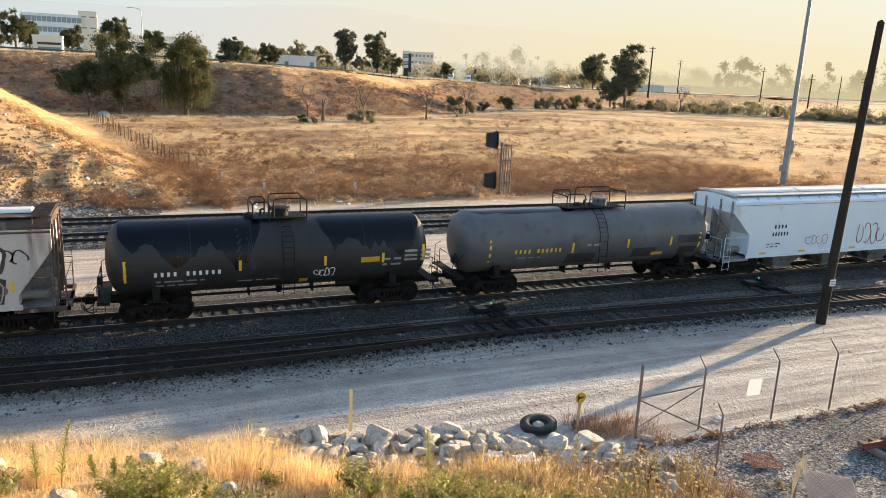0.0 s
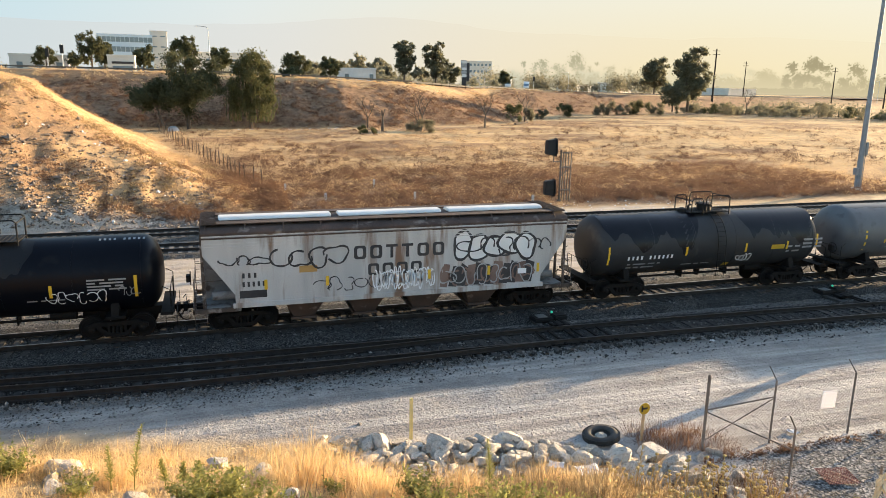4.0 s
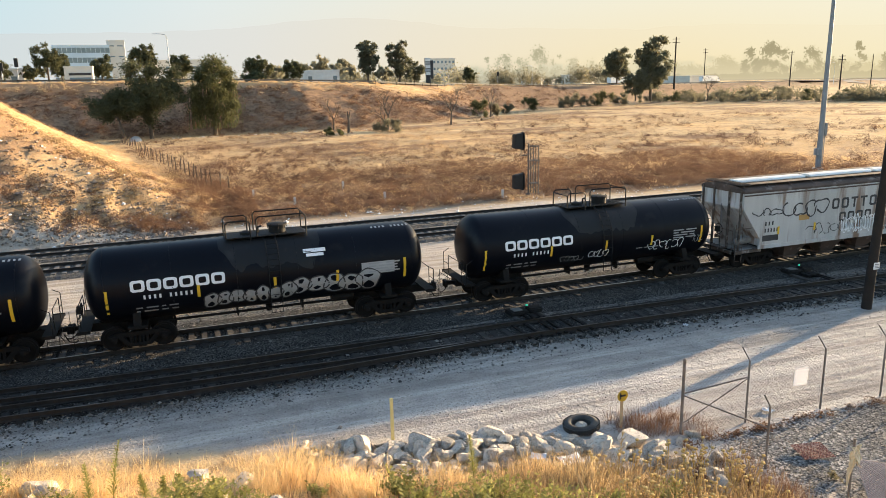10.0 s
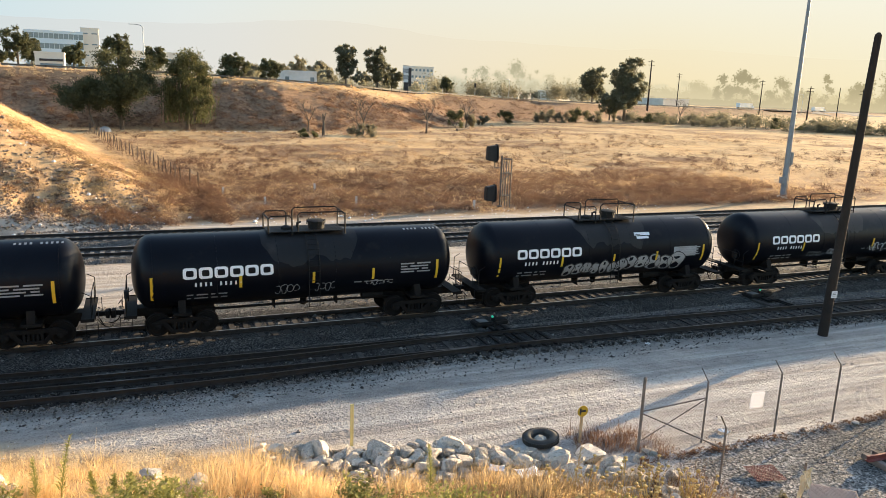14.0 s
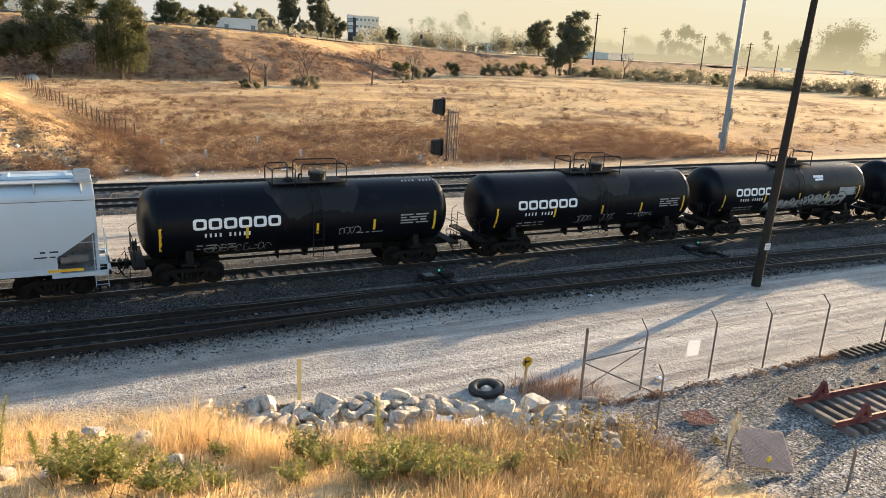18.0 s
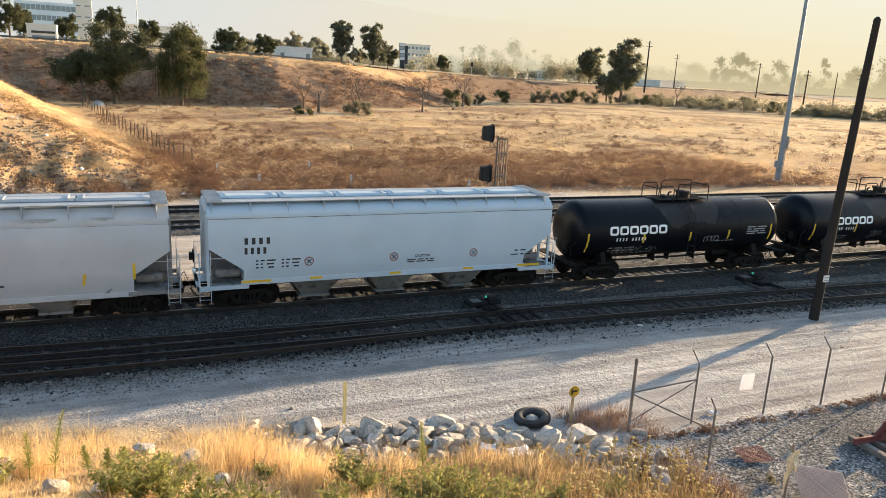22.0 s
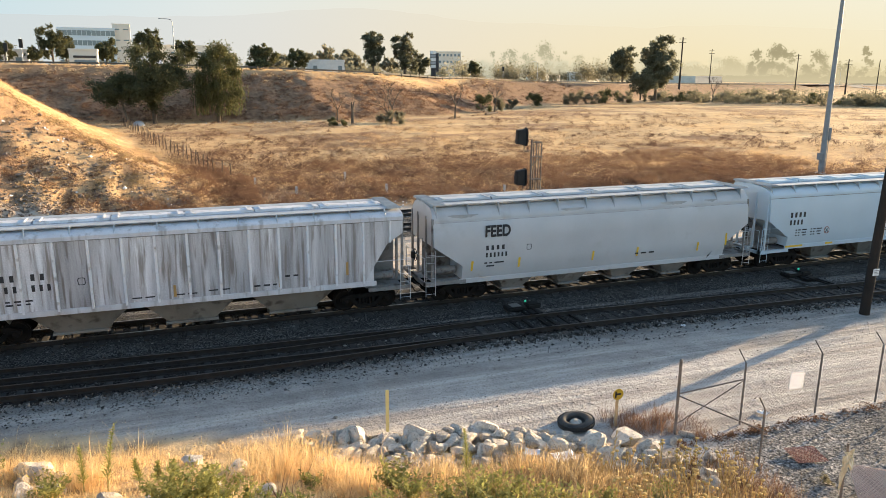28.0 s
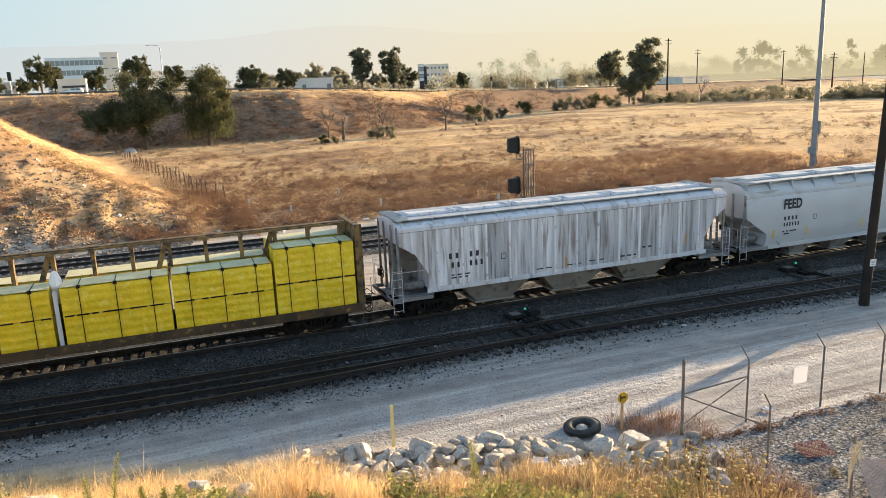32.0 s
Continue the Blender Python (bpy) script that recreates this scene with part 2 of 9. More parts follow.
def loose_stone(name, dark, light):
    """Small stones that differ one from the next."""
    m = bpy.data.materials.new(name)
    m.use_nodes = True
    n, l = m.node_tree.nodes, m.node_tree.links
    b = n["Principled BSDF"]
    b.inputs["Roughness"].default_value, b.inputs["Specular IOR Level"].default_value = 0.9, 0.2
    geo, mix = n.new("ShaderNodeNewGeometry"), n.new("ShaderNodeMix")
    mix.data_type = "RGBA"
    mix.inputs["A"].default_value, mix.inputs["B"].default_value = rgb(dark), rgb(light)
    pw = n.new("ShaderNodeMath")
    pw.operation = "POWER"
    pw.inputs[1].default_value = 1.7
    l.new(geo.outputs["Random Per Island"], pw.inputs[0])
    l.new(pw.outputs[0], mix.inputs["Factor"])
    l.new(mix.outputs["Result"], b.inputs["Base Color"])
    return m


def crushed_stone(name, dark, light, scale=20.0):
    """A bed of crushed stone: every stone has its own grey, with dark gaps between."""
    m = bpy.data.materials.new(name)
    m.use_nodes = True
    n, l = m.node_tree.nodes, m.node_tree.links
    b = n["Principled BSDF"]
    b.inputs["Roughness"].default_value, b.inputs["Specular IOR Level"].default_value = 0.95, 0.2
    co = n.new("ShaderNodeTexCoord")
    cell, broad = n.new("ShaderNodeTexVoronoi"), n.new("ShaderNodeTexNoise")
    cell.inputs["Scale"].default_value = scale
    broad.inputs["Scale"].default_value, broad.inputs["Detail"].default_value = 0.7, 5.0
    for t in (cell, broad):
        l.new(co.outputs["Object"], t.inputs["Vector"])
    sep = n.new("ShaderNodeSeparateColor")
    l.new(cell.outputs["Color"], sep.inputs["Color"])
    own, gap = n.new("ShaderNodeMix"), n.new("ShaderNodeMix")
    own.data_type = gap.data_type = "RGBA"
    own.inputs["A"].default_value, own.inputs["B"].default_value = rgb(dark), rgb(light)
    pw = n.new("ShaderNodeMath")
    pw.operation = "MULTIPLY"
    l.new(sep.outputs["Red"], pw.inputs[0])
    wide = n.new("ShaderNodeMapRange")
    wide.inputs["From Min"].default_value, wide.inputs["From Max"].default_value = 0.3, 0.7
    wide.inputs["To Min"].default_value, wide.inputs["To Max"].default_value = 0.45, 1.1
    l.new(broad.outputs["Fac"], wide.inputs["Value"])
    l.new(wide.outputs["Result"], pw.inputs[1])
    l.new(pw.outputs[0], own.inputs["Factor"])
    rim = n.new("ShaderNodeMapRange")
    rim.inputs["From Min"].default_value, rim.inputs["From Max"].default_value = 0.42, 0.75
    l.new(cell.outputs["Distance"], rim.inputs["Value"])
    l.new(rim.outputs["Result"], gap.inputs["Factor"])
    l.new(own.outputs["Result"], gap.inputs["A"])
    gap.inputs["B"].default_value = rgb(tuple(v * 0.5 for v in dark))
    l.new(gap.outputs["Result"], b.inputs["Base Color"])
    bp = n.new("ShaderNodeBump")
    bp.invert = True
    bp.inputs["Strength"].default_value, bp.inputs["Distance"].default_value = 1.0, 0.05
    l.new(cell.outputs["Distance"], bp.inputs["Height"])
    l.new(bp.outputs["Normal"], b.inputs["Normal"])
    return m


BALLAST = crushed_stone("grey_ballast_stone", (0.055, 0.051, 0.046), (0.285, 0.268, 0.243))
# Oily stone, its colour also darkened for the shade under the train.
BALLAST_OILY_SHADED = crushed_stone("oily_shade_darkened_ballast_stone", (0.020, 0.019, 0.018), (0.155, 0.148, 0.137))
BALLAST_BLACK = crushed_stone("soot_black_ballast_stone", (0.016, 0.015, 0.014), (0.115, 0.109, 0.10))
TRACK_STONE = loose_stone("mixed_grey_track_stone", (0.036, 0.034, 0.031), (0.215, 0.203, 0.186))
ROAD_STONE = loose_stone("mixed_pale_road_stone", (0.15, 0.135, 0.12), (0.56, 0.52, 0.465))
YARD_STONE = loose_stone("mixed_yard_stone", (0.10, 0.097, 0.092), (0.38, 0.36, 0.33))
DRY_BLADE = leafy("dry_straw_blades", (0.56, 0.37, 0.165), (0.94, 0.74, 0.43), 0.55, 2.2)
FIELD_GRASS = leafy("dry_field_grass", (0.50, 0.335, 0.175), (0.74, 0.545, 0.315), 0.5, 0.12, 0.22)
BROWN_SCRUB = leafy("brown_dead_weeds", (0.080, 0.047, 0.033), (0.25, 0.145, 0.088), 0.45, 0.5, 0.30)
DARK_SCRUB = leafy("dark_reddish_dead_bushes", (0.060, 0.034, 0.025), (0.17, 0.094, 0.060), 0.35, 0.5, 0.35)
GREEN_WEED = leafy("green_weed_leaves", (0.13, 0.15, 0.04), (0.52, 0.48, 0.17), 0.55, 3.0)
EUCALYPT = leafy("dark_olive_leaves", (0.040, 0.046, 0.024), (0.125, 0.126, 0.062), 0.45, 0.45)
PEPPER = leafy("drooping_olive_leaves", (0.042, 0.048, 0.022), (0.14, 0.14, 0.06), 0.45, 0.45)
# Haze is mixed into these two leaf colours, greyer and paler.
PALED_OLIVE = leafy("paled_grey_green_leaves", (0.12, 0.112, 0.075), (0.25, 0.228, 0.155), 0.55, 0.3)
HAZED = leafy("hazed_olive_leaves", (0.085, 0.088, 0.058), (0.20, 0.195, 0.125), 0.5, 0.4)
TWIG = leafy("dry_brown_twigs", (0.11, 0.08, 0.045), (0.56, 0.40, 0.215), 0.35, 3.0)
# Palest leaves, for the far trees; the haze sits in their colour.
FAR_LEAF = leafy("haze_paled_far_leaves", (0.17, 0.168, 0.12), (0.31, 0.29, 0.205), 0.6, 0.08)
BARK = surface("grey_brown_bark", (0.05, 0.038, 0.028), (0.14, 0.11, 0.085), 0.95, 0.0, 2.0, 20, 0.5, 0.02)


# ---- mesh building ----
class Shape:
    """Vertices and faces of one mesh."""

    def __init__(self):
        self.v, self.f = [], []

    def add(self, verts, faces):
        k = len(self.v)
        self.v.extend(verts)
        self.f.extend([tuple(i + k for i in q) for q in faces])
        return self

    def box(self, x0, x1, y0, y1, z0, z1):
        vs = [(x, y, z) for x in (x0, x1) for y in (y0, y1) for z in (z0, z1)]
        return self.add(vs, [(0, 1, 3, 2), (4, 6, 7, 5), (0, 4, 5, 1), (2, 3, 7, 6), (0, 2, 6, 4), (1, 5, 7, 3)])

    def tube(self, p, q, r, n=8, r2=None, caps=True):
        p, q = Vector(p), Vector(q)
        r2 = r if r2 is None else r2
        d = (q - p).normalized()
        a = d.orthogonal().normalized()
        b = d.cross(a)
        vs = []
        for c, rr in ((p, r), (q, r2)):
            for i in range(n):
                w = 2 * math.pi * i / n
                vs.append(tuple(c + a * (rr * math.cos(w)) + b * (rr * math.sin(w))))
        fs = [(i, (i + 1) % n, n + (i + 1) % n, n + i) for i in range(n)]
        if caps:
            fs += [tuple(range(n - 1, -1, -1)), tuple(range(n, 2 * n))]
        return self.add(vs, fs)

    def path(self, pts, r, n=6):
        """A bent tube through the points, in one piece."""
        pts = [Vector(p) for p in pts]
        vs, m = [], len(pts)
        a = None
        for i, p in enumerate(pts):
            d = (pts[min(i + 1, m - 1)] - pts[max(i - 1, 0)]).normalized()
            a = d.orthogonal().normalized() if a is None else (a - d * a.dot(d)).normalized()
            b = d.cross(a)
            for k in range(n):
                w = 2 * math.pi * k / n
                vs.append(tuple(p + a * (r * math.cos(w)) + b * (r * math.sin(w))))
        fs = [(i * n + k, i * n + (k + 1) % n, (i + 1) * n + (k + 1) % n, (i + 1) * n + k) for i in range(m - 1) for k in range(n)]
        return self.add(vs, fs + [tuple(range(n - 1, -1, -1)), tuple(range((m - 1) * n, m * n))])

    def lathe(self, prof, n=48, axis="x", at=(0, 0, 0)):
        """Profile of (along, radius) turned about an axis."""
        vs, fs = [], []
        for a, r in prof:
            for i in range(n):
                w = 2 * math.pi * i / n
                c, s = r * math.cos(w), r * math.sin(w)
                p = {"x": (a, c, s), "y": (s, a, c), "z": (c, s, a)}[axis]
                vs.append((p[0] + at[0], p[1] + at[1], p[2] + at[2]))
        for j in range(len(prof) - 1):
            for i in range(n):
                k = (i + 1) % n
                fs.append((j * n + i, j * n + k, (j + 1) * n + k, (j + 1) * n + i))
        fs.append(tuple(range(n - 1, -1, -1)))
        fs.append(tuple(range((len(prof) - 1) * n, len(prof) * n)))
        return self.add(vs, fs)

    def prism(self, poly, lo, hi, axis="y"):
        """A polygon pushed along an axis: x, z for axis y; y, z for axis x; x, y for axis z."""
        n = len(poly)

        def at(a, b, c):
            return {"y": (a, c, b), "x": (c, a, b), "z": (a, b, c)}[axis]
        vs = [at(a, b, lo) for a, b in poly] + [at(a, b, hi) for a, b in poly]
        fs = [(i, (i + 1) % n, n + (i + 1) % n, n + i) for i in range(n)]
        return self.add(vs, fs + [tuple(range(n - 1, -1, -1)), tuple(range(n, 2 * n))])

    def mesh(self, name, material, smooth=False, bevel=0.0):
        me = bpy.data.meshes.new(name)
        bm = bmesh.new()
        for v in self.v:
            bm.verts.new(v)
        bm.verts.ensure_lookup_table()
        for q in self.f:
            try:
                bm.faces.new([bm.verts[i] for i in q])
            except ValueError:
                pass
        bmesh.ops.recalc_face_normals(bm, faces=bm.faces)
        if bevel:
            es = [e for e in bm.edges if len(e.link_faces) == 2 and e.calc_face_angle(0) > 0.6]
            bmesh.ops.bevel(bm, geom=es, offset=bevel, segments=2, affect="EDGES", clamp_overlap=True)
        if smooth:
            for q in bm.faces:
                q.smooth = True
        bm.to_mesh(me)
        bm.free()
        me.materials.append(material)
        if smooth:
            me.set_sharp_from_angle(angle=radians(35))
        return me


def raw_mesh(name, verts, faces, material):
    """Many loose pieces in one mesh, built in one go."""
    me = bpy.data.meshes.new(name)
    me.from_pydata(verts, [], faces)
    me.materials.append(material)
    return me


def part(name, shape, material, parent=None, label="", smooth=False, bevel=0.0, at=None):
    """One mesh object, under a thing or a part."""
    me = shape if isinstance(shape, bpy.types.Mesh) else shape.mesh(name, material, smooth, bevel)
    ob = new(name, me)
    if parent:
        ob.parent = parent
    if at is not None:
        ob.matrix_basis = at
    if label:
        ob["label"] = label
    return ob


def thing(name, label, category, at=None, group="", kind=""):
    ob = new(name)
    if at is not None:
        ob.matrix_basis = at
    return tagged(ob, label, category, group, kind)


def hash2(x, y, seed=0):
    v = np.sin(x * 127.1 + y * 311.7 + seed * 74.7) * 43758.5453
    return v - np.floor(v)


def noise2(x, y, seed=0):
    """Smooth value noise in 0 to 1."""
    xi, yi = np.floor(x), np.floor(y)
    xf, yf = x - xi, y - yi
    u, v = xf * xf * (3 - 2 * xf), yf * yf * (3 - 2 * yf)
    a, b = hash2(xi, yi, seed), hash2(xi + 1, yi, seed)
    c, d = hash2(xi, yi + 1, seed), hash2(xi + 1, yi + 1, seed)
    return (a * (1 - u) + b * u) * (1 - v) + (c * (1 - u) + d * u) * v


def fbm(x, y, seed=0, octaves=4):
    s, amp, tot = 0.0, 1.0, 0.0
    for i in range(octaves):
        s = s + amp * noise2(x * 2 ** i, y * 2 ** i, seed + i)
        tot += amp
        amp *= 0.5
    return s / tot


def soft(e0, e1, x):
    t = np.clip((x - e0) / (e1 - e0), 0, 1)
    return t * t * (3 - 2 * t)


# ---- ground ----
SLOPE_TOE = [(-60, 34), (-20, 25.5), (-5, 21.6), (1.8, 19.4), (5, 18.0), (9, 17.0), (11.6, 15.2), (14, 11.5), (15.5, 7), (17, 0), (18, -12), (19, -60)]
MOUND_TOE = [(-400, 46), (-60, 50), (-11.7, 52), (-3.4, 53.8), (3.2, 57.8), (4.0, 66), (2.6, 76), (0.2, 89), (-1.8, 99), (-4.2, 111), (-7.6, 133), (-10, 143), (-22, 150), (-60, 152), (-400, 152)]
BANK_TOE = [(-900, 120), (-60, 156), (-8, 160), (17, 158), (34, 157), (64, 171), (100, 216), (169, 254), (240, 296), (400, 380), (800, 560), (2500, 1200)]
BANK_TOP = [(-900, 13), (-60, 11.3), (-8, 10.9), (17, 10.4), (46, 9.5), (80, 8.3), (105, 7.6), (150, 6.3), (200, 5.4), (300, 4.4), (500, 3.0), (900, 1.0)]


def line_distance(x, y, pts):
    d = np.full(np.shape(x), 1e9)
    for (ax, ay), (bx, by) in zip(pts, pts[1:]):
        ux, uy = bx - ax, by - ay
        t = np.clip(((x - ax) * ux + (y - ay) * uy) / (ux * ux + uy * uy), 0, 1)
        d = np.minimum(d, np.hypot(x - ax - t * ux, y - ay - t * uy))
    return d


def mound_sides(x, y):
    """Heights of the steep rubble front and of the long grassy side of the mound."""
    d = line_distance(x, y, MOUND_TOE[3:])
    return 0.85 * line_distance(x, y, MOUND_TOE[:4]), d * (0.2 + 0.017 * d)


def ground_z(x, y):
    """The lie of the land."""
    x, y = np.asarray(x, float), np.asarray(y, float)
    z = np.full(np.shape(x), -0.35)
    z = z + 0.06 * (fbm(x * 0.7, y * 0.7, 3) - 0.5) * soft(32, 34, y) + 0.05 * (fbm(x * 0.9, y * 1.6, 5) - 0.5)
    field = soft(55, 70, y)
    z = z + field * ((fbm(x * 0.035, y * 0.035, 11) - 0.5) * 1.6 + (fbm(x * 0.25, y * 0.25, 12) - 0.5) * 0.5)
    # slope below the camera
    toe_y = np.interp(x, [p[0] for p in SLOPE_TOE], [p[1] for p in SLOPE_TOE])
    d = line_distance(x, y, SLOPE_TOE) * np.where(y < toe_y, 1, -1)
    d = d - 1.1
    up = np.where(d < 5, 0.24 * d, 1.2 + 0.5 * (d - 5))
    up = np.clip(up, 0, None)
    up = np.where(up > 6.5, 6.5 + (up - 6.5) * 0.35, up)
    z = z + np.clip(up, 0, 7.9) + np.where(d > 0, 0.35 * (fbm(x * 0.8, y * 0.8, 21) - 0.4) * soft(0, 2, d), 0)
    # mound of fill
    pts = np.array(MOUND_TOE)
    lo, hi = np.interp(x, pts[:4, 0], pts[:4, 1]), None
    inside = np.zeros(np.shape(x), bool)
    n = len(pts)
    for i in range(n):
        (ax, ay), (bx, by) = pts[i], pts[(i + 1) % n]
        cross = ((ay > y) != (by > y)) & (x < (bx - ax) * (y - ay) / ((by - ay) if by != ay else 1e-9) + ax)
        inside ^= cross
    dm = line_distance(x, y, MOUND_TOE)
    a, b = mound_sides(x, y)
    h = np.clip(0.5 + 0.5 * (b - a) / 2.4, 0, 1)
    rise = np.where(inside, b * (1 - h) + a * h - 2.4 * h * (1 - h) * soft(0, 4, dm), 0)
    rise = np.clip(rise, 0, None)
    rise = np.where(rise > 9.0, 9.0 + (rise - 9.0) * 0.25, rise)
    z = z + np.clip(rise, 0, 12) + np.where(inside, (fbm(x * 0.45, y * 0.45, 31) - 0.45) * 0.9 * soft(0, 3, dm) + (fbm(x * 0.8, y * 0.5, 33) - 0.5) * 1.5 * (y < 78) * soft(0, 2, dm), 0)
    # highway bank
    by_ = np.interp(x, [p[0] for p in BANK_TOE], [p[1] for p in BANK_TOE])
    top = np.interp(x, [p[0] for p in BANK_TOP], [p[1] for p in BANK_TOP]) + 0.35
    db = line_distance(x, y, BANK_TOE) * np.where(y > by_, 1, -1)
    bank = np.clip(np.minimum(0.40 * db, top), 0, None)
    face = soft(0, 3, db) * (1 - soft(0.85, 1.0, bank / top))
    z = np.maximum(z, -0.35 + bank + face * (fbm(x * 0.3, y * 0.3, 41) - 0.5) * 1.3)
    # the land behind the highway lies a little lower
    z = z - soft(170, 320, db - top / 0.40) * (top * 0.35 + 0.5)
    return z


def spread(stops):
    """Uneven steps: (from, to, step) runs."""
    out = []
    for a, b, s in stops:
        out += list(np.arange(a, b, s))
    return np.array(out + [stops[-1][1]])


def mixed(n, l, fac, a, b):
    m = n.new("ShaderNodeMix")
    m.data_type = "RGBA"
    l.new(fac, m.inputs["Factor"])
    for k, v in (("A", a), ("B", b)):
        if isinstance(v, tuple):
            m.inputs[k].default_value = rgb(v)
        else:
            l.new(v, m.inputs[k])
    return m.outputs["Result"]


def ground_material():
    m = bpy.data.materials.new("soil_gravel_and_dry_grass")
    m.use_nodes = True
    n, l = m.node_tree.nodes, m.node_tree.links
    b = n["Principled BSDF"]
    b.inputs["Roughness"].default_value, b.inputs["Specular IOR Level"].default_value = 0.95, 0.15
    co = n.new("ShaderNodeTexCoord")
    zone = n.new("ShaderNodeAttribute")
    zone.attribute_name = "zone"
    sep = n.new("ShaderNodeSeparateColor")
    l.new(zone.outputs["Color"], sep.inputs["Color"])

    def tex(scale, detail=5.0, stretch=None):
        t = n.new("ShaderNodeTexNoise")
        t.inputs["Scale"].default_value, t.inputs["Detail"].default_value = scale, detail
        if stretch:
            mp = n.new("ShaderNodeMapping")
            mp.inputs["Scale"].default_value = stretch
            l.new(co.outputs["Object"], mp.inputs["Vector"])
            l.new(mp.outputs["Vector"], t.inputs["Vector"])
        else:
            l.new(co.outputs["Object"], t.inputs["Vector"])
        return t.outputs["Fac"]

    def rng(v, a, c):
        r = n.new("ShaderNodeMapRange")
        r.inputs["From Min"].default_value, r.inputs["From Max"].default_value = a, c
        l.new(v, r.inputs["Value"])
        return r.outputs["Result"]
    fine, mid, wide = tex(16.0, 6), tex(1.3, 7), tex(0.09, 6)
    streak = tex(1.1, 5, (0.10, 2.4, 1.0))
    stones = n.new("ShaderNodeTexVoronoi")
    stones.inputs["Scale"].default_value = 19.0
    l.new(co.outputs["Object"], stones.inputs["Vector"])
    # pale dust with wheel streaks
    dust = mixed(n, l, rng(mid, 0.3, 0.7), (0.35, 0.315, 0.28), (0.47, 0.43, 0.385))
    dust = mixed(n, l, rng(streak, 0.42, 0.66), dust, (0.57, 0.53, 0.475))
    worn = tex(0.55, 6, (0.16, 3.2, 1.0))
    dust = mixed(n, l, rng(worn, 0.50, 0.64), dust, (0.30, 0.272, 0.242))
    dust = mixed(n, l, rng(fine, 0.55, 0.72), dust, (0.27, 0.235, 0.205))
    # dark crushed stone
    cell = n.new("ShaderNodeSeparateColor")
    l.new(stones.outputs["Color"], cell.inputs["Color"])
    bal = mixed(n, l, cell.outputs["Red"], (0.066, 0.061, 0.055), (0.33, 0.31, 0.28))
    bal = mixed(n, l, rng(mid, 0.40, 0.72), bal, (0.12, 0.116, 0.11))
    bal = mixed(n, l, rng(stones.outputs["Distance"], 0.45, 0.75), bal, (0.015, 0.015, 0.015))
    # dry grass
    gold = mixed(n, l, rng(wide, 0.35, 0.65), (0.47, 0.31, 0.155), (0.66, 0.48, 0.265))
    gold = mixed(n, l, rng(mid, 0.50, 0.68), gold, (0.30, 0.195, 0.10))
    # grey-green streaks put the shadows of weed humps into the colour
    gold = mixed(n, l, rng(tex(0.35, 6, (0.5, 1.6, 1.0)), 0.56, 0.70), gold, (0.30, 0.235, 0.135))
    gold = mixed(n, l, rng(fine, 0.55, 0.75), gold, (0.68, 0.51, 0.29))
    # brown scrub soil
    brown = mixed(n, l, rng(mid, 0.35, 0.65), (0.14, 0.080, 0.050), (0.30, 0.180, 0.105))
    brown = mixed(n, l, rng(fine, 0.5, 0.75), brown, (0.43, 0.30, 0.175))
    # grey gravel fines, with the train's shade on the road in their colour
    grey = mixed(n, l, rng(mid, 0.3, 0.7), (0.175, 0.168, 0.155), (0.29, 0.278, 0.255))
    grey = mixed(n, l, rng(streak, 0.45, 0.68), grey, (0.37, 0.352, 0.322))
    grey = mixed(n, l, rng(fine, 0.55, 0.72), grey, (0.12, 0.113, 0.103))
    dust = mixed(n, l, zone.outputs["Alpha"], dust, grey)
    col = mixed(n, l, sep.outputs["Red"], gold, dust)
    col = mixed(n, l, sep.outputs["Blue"], col, brown)
    # stones spill raggedly over the edges of the beds
    scat = n.new("ShaderNodeMath")
    scat.operation = "MULTIPLY_ADD"
    scat.inputs[1].default_value = 0.85
    l.new(cell.outputs["Green"], scat.inputs[0])
    l.new(sep.outputs["Green"], scat.inputs[2])
    drift = n.new("ShaderNodeMath")
    drift.operation = "MULTIPLY_ADD"
    drift.inputs[1].default_value = 0.7
    l.new(tex(1.7, 4, (0.6, 1.4, 1.0)), drift.inputs[0])
    l.new(scat.outputs[0], drift.inputs[2])
    col = mixed(n, l, rng(drift.outputs[0], 1.12, 1.42), col, bal)
    l.new(col, b.inputs["Base Color"])
    hgt = n.new("ShaderNodeMath")
    hgt.operation = "MULTIPLY_ADD"
    hgt.inputs[1].default_value = 0.5
    l.new(fine, hgt.inputs[0])
    rut = n.new("ShaderNodeMath")
    rut.operation = "ADD"
    l.new(mid, rut.inputs[0])
    l.new(streak, rut.inputs[1])
    # clods and tyre treads pressed into the dust
    clod = n.new("ShaderNodeMath")
    clod.operation = "MULTIPLY_ADD"
    clod.inputs[1].default_value = 0.55
    l.new(tex(5.5, 4), clod.inputs[0])
    l.new(rut.outputs[0], clod.inputs[2])
    wave = n.new("ShaderNodeTexWave")
    wave.inputs["Scale"].default_value, wave.inputs["Distortion"].default_value, wave.inputs["Detail Scale"].default_value = 1.5, 5.0, 2.0
    l.new(co.outputs["Object"], wave.inputs["Vector"])
    lane = n.new("ShaderNodeMath")
    lane.operation = "MULTIPLY"
    l.new(wave.outputs["Fac"], lane.inputs[0])
    l.new(rng(tex(0.8, 2, (0.05, 1.7, 1.0)), 0.57, 0.63), lane.inputs[1])
    press = n.new("ShaderNodeMath")
    press.operation = "MULTIPLY"
    l.new(lane.outputs[0], press.inputs[0])
    l.new(sep.outputs["Red"], press.inputs[1])
    tread = n.new("ShaderNodeMath")
    tread.operation = "MULTIPLY_ADD"
    tread.inputs[1].default_value = 0.09
    l.new(press.outputs[0], tread.inputs[0])
